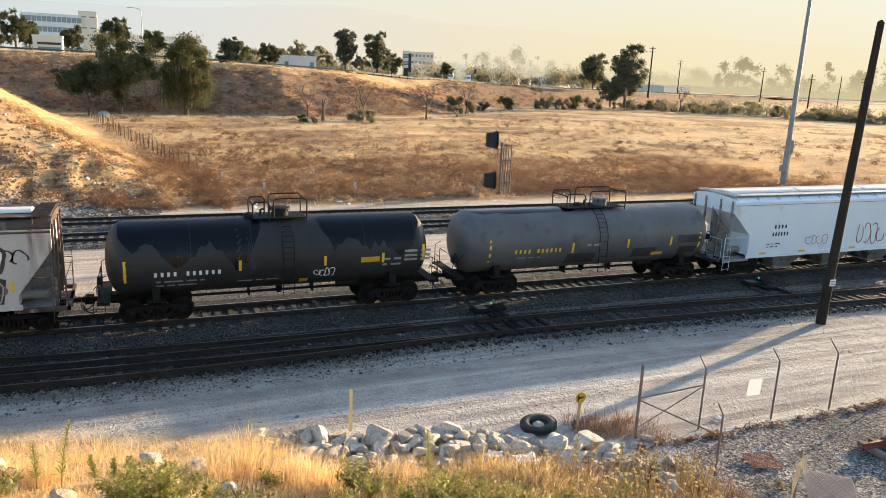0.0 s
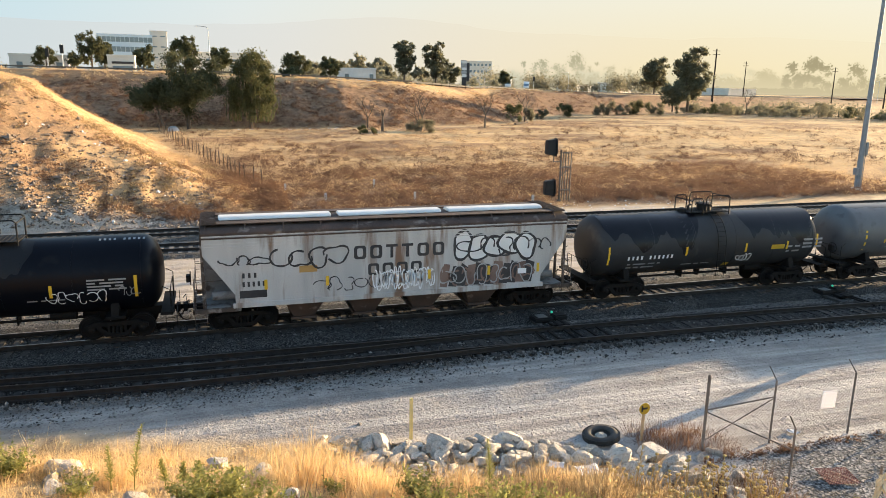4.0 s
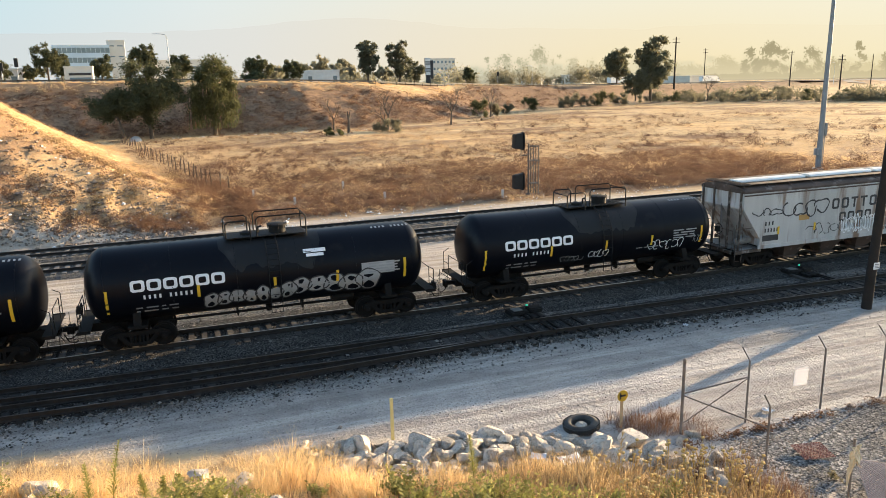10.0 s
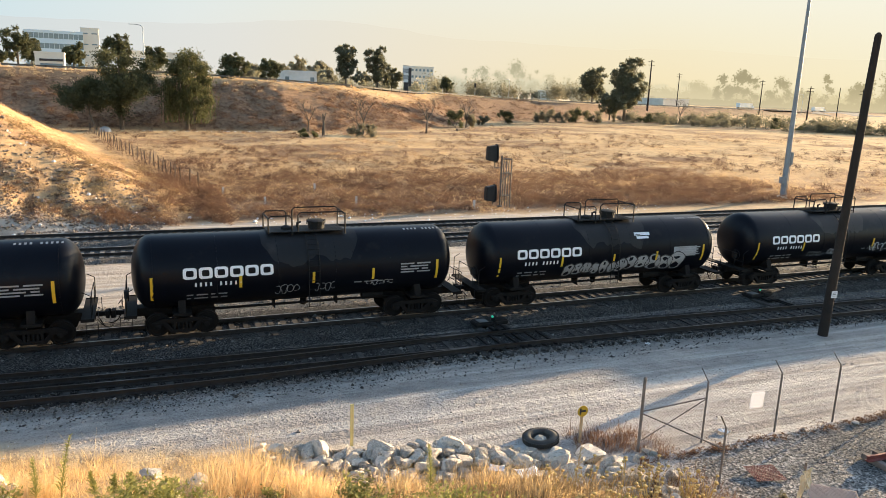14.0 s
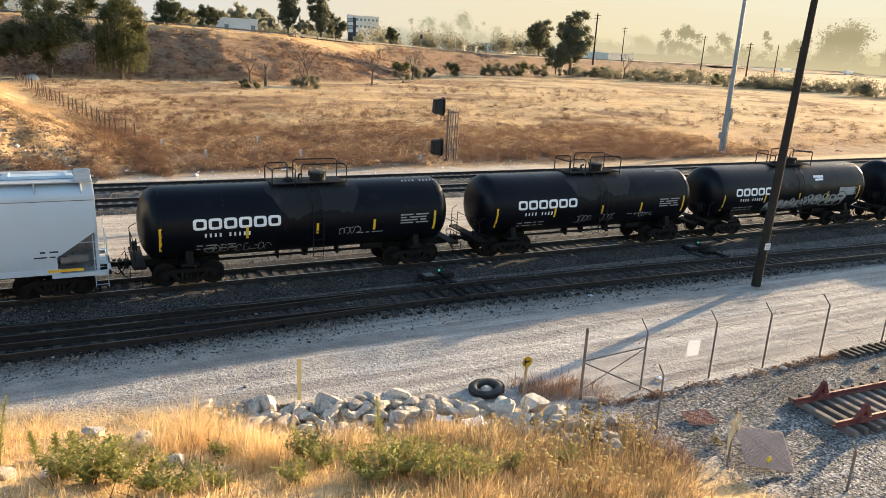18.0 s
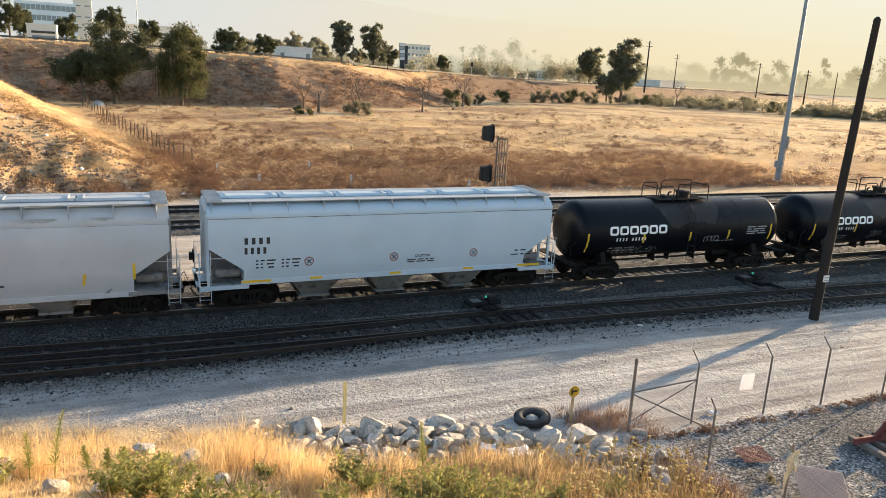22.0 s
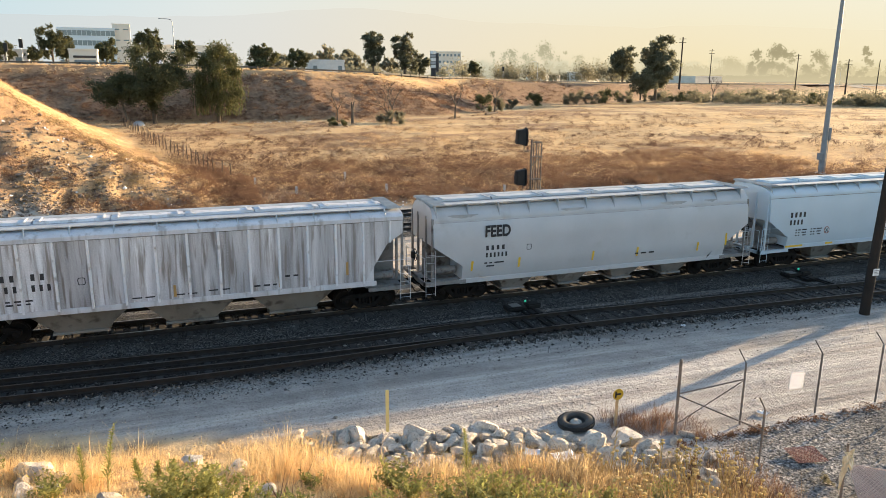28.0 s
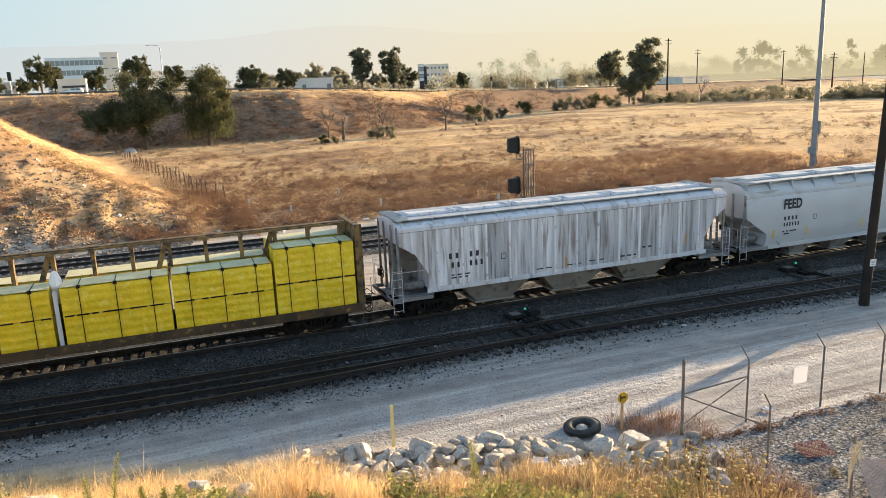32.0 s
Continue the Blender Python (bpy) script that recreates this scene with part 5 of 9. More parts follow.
        s = Shape().box(x0, x1, -0.04, 0.04, 1.06, cut_z + 0.1)
        s.box(x0, x1, -1.3, 1.3, 1.04, 1.10)
        part("end_web", s, END_GRIME, car, "dark grimy web plate of the end bay", bevel=0.008)
        xb = k * (b - 0.75)
        part("air_tank", Shape().lathe([(-0.5, 0.03), (-0.45, 0.17), (0.45, 0.17), (0.5, 0.03)], 16, "x", (xb, -0.85, 1.42)), END_GRIME, car, smooth=True)
        add_truck(car, k * (half - 1.9))
    part("centre_sill", Shape().box(-half + 0.05, half - 0.05, -0.3, 0.3, 0.68, 0.98), STEEL_DARK, car)
    brake_wheel(car, -half - 0.05, -0.45, 2.1, -1)
    add_couplers(car, half + 0.62)
    # discharge chutes
    span = 2 * (half - 3.0)
    for i in range(chutes):
        x = -span / 2 + span * (i + 0.5) / chutes
        a, c = span / chutes * chute_wide, span / chutes * chute_wide * 0.48
        s = Shape()
        for k in (-1, 1):
            ys, yi = 1.42 * k, 0.32 * k
            s.add([(x - a, ys, sill_z), (x + a, ys, sill_z), (x + c, 0.95 * k, 0.36), (x - c, 0.95 * k, 0.36), (x - a, yi, sill_z), (x + a, yi, sill_z), (x + c, yi, 0.36), (x - c, yi, 0.36)],
                  [(0, 1, 2, 3), (4, 7, 6, 5), (0, 3, 7, 4), (1, 5, 6, 2), (3, 2, 6, 7), (0, 4, 5, 1)])
        s.box(x - c - 0.1, x + c + 0.1, -1.05, 1.05, 0.26, 0.36)
        part("discharge_chute", s, chute_paint or UNDER_GREY, car, bevel=0.01)
    return car, half, w, b


def text_mesh(body, size, material, heavy=0.0):
    """Lettering in the built-in font, standing upright and facing -y."""
    cu = bpy.data.curves.new("lettering", "FONT")
    cu.body, cu.size, cu.extrude, cu.offset = body, size, 0.002, heavy
    tmp = new("lettering", cu)
    bpy.context.view_layer.update()
    me = bpy.data.meshes.new_from_object(tmp.evaluated_get(bpy.context.evaluated_depsgraph_get()))
    bpy.data.objects.remove(tmp)
    me.materials.clear()
    me.materials.append(material)
    return me


def side_bars(car, w, material, label, rows, lift=0.007, joined=False):
    for x, z, form, cw, ch, gap in rows:
        for x0, x1 in char_bars(x, form, cw, gap, joined):
            slim = 0.0 if joined else 0.14 * (x1 - x0)
            part("text_line" if joined else "number_bar", flat_patch(Shape(), x0 + slim, x1 - slim, z, z + ch, -w - lift), material, car, label)


def strips_on(car, spots, y, material=None, label="yellow reflective strip"):
    for x0, x1, z0, z1 in spots:
        part("reflective_strip", Shape().box(x0, x1, y, y + 0.006, z0, z1), material or YELLOW, car, label)


# pale blue smooth-sided hopper
car, half, w, b = hopper_car(-15.85, 15.9, PALE_BLUE, "clean pale blue smooth-sided covered hopper", PALE_BLUE, 3, bulge=0.12, eave=3.84)
side_bars(car, w, BLACK_TEXT, "black number bar", [(-6.2, 2.72, "MMMM", 0.19, 0.26, 0.09), (-6.2, 2.33, "MMMM", 0.16, 0.26, 0.08)])
side_bars(car, w, BLACK_TEXT, "small black data line", [(x, z, f, 0.04, 0.06, 0.02) for z, f in ((2.02, "MM MMM MMMMMM"), (1.88, "MM MM  MMMMM"), (1.74, "MM MM   MMMM")) for x in (-5.75, -4.75)] + [(0.55, 1.74, "MMMMMM MMMM MM MMM", 0.05, 0.045, 0.02), (0.55, 1.65, "MMMMM MMMMMM MMMMM", 0.05, 0.045, 0.02), (5.5, 1.72, "MMMMMM MMM MMMM", 0.05, 0.05, 0.02), (5.7, 1.9, "MM MMM", 0.07, 0.06, 0.03)], joined=True)
part("lettering", text_mesh("CAUTION", 0.15, BLACK_TEXT, 0.004), BLACK_TEXT, car, "small black word CAUTION", at=pose(0.9, -w - 0.008, 1.87, 90, 0, 0))
for x in (-3.65, -0.05, 3.65):
    ring = [(x + 0.17 * math.cos(2 * math.pi * i / 24), 1.93 + 0.17 * math.sin(2 * math.pi * i / 24)) for i in range(25)]
    part("mark_ring", ribbon(ring, 0.045, on_side(-w - 0.008)), SPRAY_RED, car, "dark red ring mark")
    for k in (-1, 1):
        part("mark_cross", ribbon([(x - 0.09, 1.93 - 0.09 * k), (x + 0.09, 1.93 + 0.09 * k)], 0.04, on_side(-w - 0.009)), BLACK_TEXT, car, "black cross mark")
strips_on(car, [(x, x + (1.15 if abs(x) > 5 else 0.5), 1.16, 1.26) for x in (-6.3, -3.6, -0.2, 3.2, 5.9)], -w + 0.026)

# white hopper with a feed name
car, half, w, b = hopper_car(-33.0, 17.4, OFF_WHITE, "off-white smooth-sided covered hopper with peeling roof edge", OFF_WHITE, 4, sill_z=1.04, chute_paint=END_GRIME, bulge=0.18, eave=3.70)
t = part("lettering", text_mesh("FEED", 0.60, BLACK_TEXT, 0.022), BLACK_TEXT, car, "black word FEED", at=pose(-5.95, -w - 0.01, 2.92, 90, 0, 0) @ Matrix.Diagonal((0.92, 1.15, 1.0, 1.0)))
side_bars(car, w, BLACK_TEXT, "black number bar", [(-5.90, 2.32, "MMMM", 0.17, 0.2, 0.08), (-5.90, 2.0, "MMMMMM", 0.12, 0.2, 0.065)])
side_bars(car, w, BLACK_TEXT, "small black data line", [(-5.95, 1.72, "MM MM MMMMMM", 0.05, 0.06, 0.03), (-5.85, 1.58, "MMMMM", 0.05, 0.06, 0.03), (1.75, 1.55, "MM MMM MMM", 0.07, 0.07, 0.04)], joined=True)
part("mark", ring_patch(Shape(), -3.93, 2.2, 0.24, 0.26, 0.03, on_side(-w - 0.008)), BLACK_TEXT, car, "small black square mark")
for x in (-6.55, -4.3, -0.55, 1.85, 5.3):
    part("reflective_strip", ribbon([(x, 1.45), (x + 0.05, 1.88)], 0.09, on_side(-w - 0.004)), YELLOW, car, "yellow reflective strip")
strips_on(car, [(6.95, 7.05, 1.6, 2.2)], -w - 0.01)
rd = random.Random(88)
for x0, x1, dz in ((-7.6, -6.2, 0.10), (3.1, 4.6, 0.16), (-2.2, -1.0, 0.08), (5.6, 6.4, 0.07)):
    pts = [(x0 + (x1 - x0) * i / 9, eave_z) for i, eave_z in enumerate([3.99] * 10)]
    vs, n = [], 12
    for i in range(n + 1):
        x = x0 + (x1 - x0) * i / n
        vs += [(x, -1.374, 3.915), (x, -1.398, 3.91 - dz * math.sin(math.pi * i / n) * rd.uniform(0.7, 1.5) - 0.03)]
    part("peeling_patch", Shape().add(vs, [(2 * i, 2 * i + 2, 2 * i + 3, 2 * i + 1) for i in range(n)]), SPRAY_GREY, car, "bare grey patch of peeled paint")

# ribbed grey hopper
car, half, w, b = hopper_car(-51.05, 17.7, RIB_GREY, "streaked light grey ribbed covered hopper", RIB_GREY, 3, ribs=15, sill_z=1.35, cut=1.25, cut_z=3.35, cut_low=2.55, chute_paint=CHUTE_TAN, chute_wide=0.47)
side_bars(car, w, BLACK_TEXT, "black number bar", [(-6.25, 2.55, "MM", 0.18, 0.24, 0.12), (-5.30, 2.55, "MM", 0.18, 0.24, 0.12), (-6.15, 2.15, "MM", 0.15, 0.24, 0.12), (-5.30, 2.15, "MMM", 0.15, 0.24, 0.1)])
side_bars(car, w, BLACK_TEXT, "small black data line", [(-6.15, 1.8, "MM MMM MMM", 0.06, 0.06, 0.03), (-6.15, 1.68, "MMM MM MM", 0.06, 0.06, 0.03), (2.35, 1.6, "MMM MMM MM", 0.06, 0.07, 0.03), (3.55, 1.9, "MM MM", 0.08, 0.07, 0.03), (-2.05, 1.55, "MMMM MMMM", 0.07, 0.05, 0.02), (-0.55, 1.55, "MMMM MMMM", 0.07, 0.05, 0.02), (0.65, 1.6, "MMMM MMMM", 0.07, 0.05, 0.02)], joined=True)
part("mark", ring_patch(Shape(), -3.8, 2.25, 0.26, 0.28, 0.03, on_side(-w - 0.008)), BLACK_TEXT, car, "small black square mark")
strips_on(car, [(x - 0.05, x + 0.05, 1.5, 1.95) for x in (-0.55, 3.35)] + [(6.0, 6.1, 1.75, 2.3)], -w - 0.008, SPRAY_OCHRE, "faded ochre strip")

# rusty-roofed old hopper with spray paint
car, half, w, b = hopper_car(59.65, 16.1, OLD_GREY, "weathered grey hopper with rusty brown roof and spray-painted side", RUST_ROOF, 4, hatches="panels", hatch_paint=HATCH, cut=1.15, cut_z=3.2, cut_low=1.6, chute_paint=RUST_ROOF, end_paint=RUST_END)
part("rust_band", Shape().box(-b - 0.005, b + 0.005, -w - 0.012, -w + 0.002, 3.82, 3.90), RUST_ROOF, car, "rusty brown band below the roof")
for z in (3.50, 3.61, 3.72):
    part("side_seam", Shape().box(-b, b, -w - 0.014, -w + 0.002, z, z + 0.035), OLD_GREY, car)
for i in range(6):
    x = -1.82 + i * 0.66
    if i in (2, 3):
        v = [(x, 3.2), (x + 0.48, 3.2), (x + 0.48, 3.31), (x, 3.31)]
        part("name_block", flat_patch(Shape(), x, x + 0.48, 3.2, 3.31, -w - 0.008), SPRAY_DARK, car, "faded dark name block")
        part("name_block", flat_patch(Shape(), x + 0.18, x + 0.30, 2.75, 3.2, -w - 0.008), SPRAY_DARK, car, "faded dark name block")
    else:
        part("name_block", ring_patch(Shape(), x, 2.75, 0.5, 0.56, 0.13, on_side(-w - 0.008)), SPRAY_DARK, car, "faded dark name block")
for i in range(4):
    part("name_block", ring_patch(Shape(), -1.25 + i * 0.6, 2.05, 0.46, 0.5, 0.12, on_side(-w - 0.008)), SPRAY_DARK, car, "faded dark name block")
# fat outlined bubbles, a dark and red piece below them and a white tangle
bubble_fill(car, lambda q: on_side(-w - q), 2.45, 2.40, 3.6, 1.25, 5, HATCH, 62, 0.11)
scrawl(car, on_side(-w - 0.0125), 2.75, 2.62, 3.1, 0.75, 4, 0.06, SPRAY_DARK, 62)
scrawl(car, on_side(-w - 0.0104), 5.85, 2.75, 1.0, 0.5, 2, 0.06, SPRAY_DARK, 68)
scrawl(car, on_side(-w - 0.0106), -5.05, 2.5, 2.9, 0.9, 4, 0.075, SPRAY_DARK, 61)
scrawl(car, on_side(-w - 0.0107), -6.95, 2.72, 1.7, 0.42, 3, 0.055, SPRAY_DARK, 63)
scrawl(car, on_side(-w - 0.0108), -3.4, 1.55, 3.2, 0.5, 6, 0.04, SPRAY_DARK, 64)
rd = random.Random(91)
for i in range(11):
    x0 = 1.8 + i * 0.38
    vs = [(x0, -w - 0.009, 1.36), (x0 + rd.uniform(0.3, 0.6), -w - 0.009, 1.32), (x0 + rd.uniform(0.4, 0.75), -w - 0.009, 2.3 - 0.1 * (i % 3)), (x0 + rd.uniform(0.05, 0.25), -w - 0.009, 2.35 - 0.12 * (i % 2))]
    part("paint_block", Shape().add([(p[0], p[1] - 0.0003 * i, p[2]) for p in vs], [(0, 1, 2, 3)]), SPRAY_DARK if i % 3 else SPRAY_BROWN, car, "dark spray-painted block" if i % 3 else "dull brown spray-painted block")
scrawl(car, on_side(-w - 0.0135), 1.8, 1.42, 4.2, 0.75, 9, 0.07, SPRAY_BROWN, 67)
scrawl(car, on_side(-w - 0.0138), 1.9, 1.40, 4.1, 0.8, 8, 0.05, SPRAY_GREY, 69, "grey spray-painted outline")
scrawl(car, on_side(-w - 0.0125), -1.05, 1.38, 2.6, 0.95, 15, 0.045, WHITE, 65)
scrawl(car, on_side(-w - 0.0128), -0.9, 1.45, 2.4, 0.8, 11, 0.03, WHITE, 66)
side_bars(car, w, SPRAY_DARK, "small dark number bar", [(-6.20, 2.25, "MMM", 0.13, 0.2, 0.09), (-6.20, 1.9, "MMMMM", 0.12, 0.2, 0.07)])
side_bars(car, w, SPRAY_DARK, "dark data panel", [(-6.30, 1.45, "MMMMMMM", 0.13, 0.3, 0.02)], joined=True)
strips_on(car, [(x - 0.06, x + 0.06, 1.75, 2.15) for x in (-5.3, -2.9, 1.35, 4.0, 6.3)], -w - 0.016)
part("plate", flat_patch(Shape(), 5.35, 5.75, 1.72, 1.95, -w - 0.016), WHITE, car, "small white data plate")
part("plate", flat_patch(Shape(), -4.0, -3.3, 2.35, 2.62, -w - 0.009), SPRAY_OCHRE, car, "ochre repainted patch")

# bluish white hopper
car, half, w, b = hopper_car(106.25, 17.0, WHITE_BLUE, "bluish white covered hopper with small red scrawls", WHITE_BLUE, 3, hatches="panels", hatch_paint=HATCH, cut=1.2, cut_z=3.5, cut_low=2.3)
side_bars(car, w, BLACK_TEXT, "black number bar", [(-5.2, 2.6, "MMMM", 0.15, 0.2, 0.09), (-5.3, 2.2, "MMMMMM", 0.13, 0.2, 0.07)])
side_bars(car, w, BLACK_TEXT, "small black data line", [(-5.6, 1.75, "MMM MM MMMMM", 0.05, 0.05, 0.03), (-5.6, 1.6, "MM MMMM MM", 0.05, 0.05, 0.03)], joined=True)
scrawl(car, on_side(-w - 0.010), -2.8, 1.6, 1.6, 0.6, 4, 0.035, SPRAY_RED, 71, "thin red scrawl")
scrawl(car, on_side(-w - 0.011), 1.0, 1.4, 2.2, 1.2, 4, 0.06, SPRAY_RED, 72, "red spray-painted scrawl")
strips_on(car, [(x, x + 0.5, 1.26, 1.36) for x in (-6.1, -3.3, 0.5)], -w - 0.056)


# ---- centre-beam flat car with wrapped lumber ----
def centre_beam_car(centre, length):
    car = thing("centre_beam_flat_car", "ochre centre-beam flat car loaded with wrapped lumber", "flat car", group="cars of the freight train")
    ROLLING.append((car, centre))
    half = length / 2
    s = Shape().box(-half, half, -1.45, 1.45, 0.98, 1.14)
    s.box(-half, half, -1.47, -1.38, 0.80, 1.16)
    s.box(-half, half, 1.38, 1.47, 0.80, 1.16)
    s.prism([(-half + 3.4, 0.98), (half - 3.4, 0.98), (half - 5.0, 0.52), (-half + 5.0, 0.52)], -0.3, 0.3)
    part("deck", s, YELLOW_GRIME, car, bevel=0.012)
    s = Shape()
    s.box(-half + 0.3, half - 0.3, -0.16, 0.16, 4.28, 4.42)
    s.box(-half + 0.3, half - 0.3, -0.30, -0.22, 4.30, 4.38)
    s.box(-half + 0.3, half - 0.3, 0.22, 0.30, 4.30, 4.38)
    part("top_chord", s, YELLOW_STEEL, car, bevel=0.01)
    n = 16
    for i in range(n + 1):
        x = -half + 0.5 + (2 * half - 1.0) * i / n
        s = Shape().prism([(-0.10, 1.14), (0.10, 1.14), (0.14, 4.28), (-0.14, 4.28)], x - 0.07, x + 0.07, "x")
        s.box(x - 0.1, x + 0.1, -0.34, 0.34, 4.24, 4.30)
        part("post", s, YELLOW_STEEL, car)
        if i % 3 == 1 and i < n:
            x2 = x + (2 * half - 1.0) / n
            s = Shape().prism([(x + 0.02, 1.14), (x + 0.22, 1.14), (x2, 4.28), (x2 - 0.2, 4.28)], -0.06, 0.06)
            part("brace", s, YELLOW_STEEL, car)
    for k in (-1, 1):
        x0, x1 = sorted((k * half, k * (half - 0.22)))
        s = Shape().box(x0, x1, -1.45, 1.45, 1.14, 4.42)
        for y in (-1.3, -0.65, 0.0, 0.65, 1.3):
            a, c = sorted((k * half, k * (half + 0.1)))
            part("stiffener", Shape().box(a, c, y - 0.05, y + 0.05, 1.14, 4.42), YELLOW_STEEL, car)
        part("bulkhead", s, YELLOW_STEEL, car, "ochre steel end bulkhead", bevel=0.012)
        s = Shape()
        ladder(s, k * (half + 0.12) - 0.2, k * (half + 0.12) + 0.2, -1.5, 0.4, 2.2)
        part("ladder", s, YELLOW_STEEL, car)
        add_truck(car, k * (half - 1.9))
    add_couplers(car, half + 0.5)
    return car


CB_CENTRE, CB_LEN = -72.35, 22.6
centre_beam_car(CB_CENTRE, CB_LEN)
BUNDLES = []


def wrapped_bundle(centre, x0, x1, z0, z1, y0=-1.42, y1=-0.2, seed=0):
    """A pack of lumber in yellow sheeting, held by dark straps."""
    t = thing("lumber_bundle", "lumber pack wrapped in bright yellow sheeting with dark straps", "lumber", group="lumber packs on the flat car")
    BUNDLES.append((t, centre))
    rnd = random.Random(seed)
    nx, nz, ny = max(6, int((x1 - x0) / 0.16)), 20, 6
    ring = [(y0, z0 + (z1 - z0) * i / nz) for i in range(nz + 1)] + [(y0 + (y1 - y0) * i / ny, z1) for i in range(1, ny + 1)] + [(y1, z1 - (z1 - z0) * i / nz) for i in range(1, nz + 1)]
    vs, m = [], len(ring)
    for i in range(nx + 1):
        x = x0 + (x1 - x0) * i / nx
        for y, z in ring:
            d = 0.022 * noise.noise((x * 1.3 + seed, y * 2 + z * 1.1, seed * 3.3)) + 0.014 * noise.noise((x * 4.0, z * 3.0 + x * 1.5, seed * 1.7)) + 0.009 * math.sin(z * 21.0 + 0.6 * noise.noise((x * 0.8, seed, 0)))
            vs.append((x, y - d if y < y0 + 0.01 else y, z + (d if z > z1 - 0.01 else 0)))
    fs = [(i * m + j, (i + 1) * m + j, (i + 1) * m + j + 1, i * m + j + 1) for i in range(nx) for j in range(m - 1)]
    fs += [tuple(range(m)), tuple(range(nx * m, nx * m + m))]
    s = Shape().add(vs, fs)
    part("wrap", s, YELLOW_WRAP, t, "bright yellow wrap", smooth=True)
    s = Shape().box(x0 + 0.02, x1 - 0.02, y0 + 0.03, y1, z1 + 0.028, z1 + 0.05)
    part("top_sheet", s, WRAP_TOP, t, "pale yellow top sheet", bevel=0.01)
    return t


PACKS = [(-64.55, -61.35, 1.16, 2.35), (-64.55, -61.35, 2.38, 3.78), (-68.35, -64.65, 1.16, 2.2), (-68.35, -64.65, 2.23, 3.25), (-72.1, -68.45, 1.16, 2.2), (-72.1, -68.45, 2.23, 3.25), (-76.0, -72.45, 1.16, 2.2), (-76.0, -72.45, 2.23, 3.25), (-80.0, -76.2, 1.16, 2.2), (-80.0, -76.2, 2.23, 3.25), (-83.3, -80.2, 1.16, 2.35), (-83.3, -80.2, 2.38, 3.78)]
for i, (x0, x1, z0, z1) in enumerate(PACKS):
    t = wrapped_bundle(0.0, x0, x1, z0, z1, seed=i + 1)
    for j in range(3):
        x = x0 + (x1 - x0) * (j + 0.5) / 3
        s = Shape().box(x - 0.014, x + 0.014, -1.456, -1.442, z0, z1 + 0.05)
        s.box(x - 0.014, x + 0.014, -1.456, -0.2, z1 + 0.052, z1 + 0.062)
        part("strap", s, STEEL_DARK, t, "dark steel strap")
        if i % 2:
            part("corner_guard", Shape().box(x - 0.06, x + 0.06, -1.462, -1.36, z1 - 0.05, z1 + 0.068), STEEL_DARK, t, "black strap corner guard")
    # Dark strips along the seam stand for shade in the gap between packs.
    if i % 2 == 0:
        rd = random.Random(i)
        x = x0 + 0.05
        while x < x1 - 0.2:
            ln = rd.uniform(0.2, 0.7)
            part("dunnage", Shape().box(x, min(x + ln, x1), -1.45, -1.40, z1 - 0.01, z1 + 0.04), STEEL_DARK, t, "dark strip standing for the shaded gap between the packs")
            x += ln + rd.uniform(0.05, 0.3)
    if i % 2:
        wrapped_bundle(0.0, x0, x1, 1.16, z1, 0.2, 1.42, 40 + i)
t = thing("plastic_cover", "torn white plastic sheet tied round a post", "plastic sheet")
BUNDLES.append((t, 0.0))
s = Shape()
s.lathe([(2.55, 0.05), (2.75, 0.16), (3.2, 0.24), (3.5, 0.2), (3.75, 0.10), (3.8, 0.02)], 9, "z", (-72.27, -0.75, 0))
part("sheet", s, LITTER, t)
part("tail", Shape().box(-72.34, -72.20, -1.44, -1.36, 1.16, 3.2), LITTER, t, "white plastic strip between the packs", bevel=0.02)


# ---- how the train moves ----
def motions():
    traffic_motions()
    times = [i * 1.0 for i in range(33)]
    for ob, centre in ROLLING + BUNDLES:
        walk(ob, [(t, pose(centre + train_x(t), 29.68, 0)) for t in times])
    n = 216
    fine = [32.0 * i / n for i in range(n + 1)]
    start = train_x(0.0)
    turns = [(t, math.degrees((train_x(t) - start) / WHEEL_R)) for t in fine]
    for w, x in WHEELSETS:
        walk(w, [(t, pose(x, 0, WHEEL_R, 0, a % 360.0, 0)) for t, a in turns])


# ---- lineside things ----
def gz(x, y):
    return float(ground_z(np.array([x]), np.array([y]))[0])


def up_from(x, y, dz=0.0, rz=0.0):
    return pose(x, y, gz(x, y) + dz, 0, 0, rz)


SIGNAL_STEEL = surface("weathered_signal_steel", (0.075, 0.068, 0.06), (0.16, 0.145, 0.13), 0.7, 0.1, 3.0, 40, 0.1, 0.004)


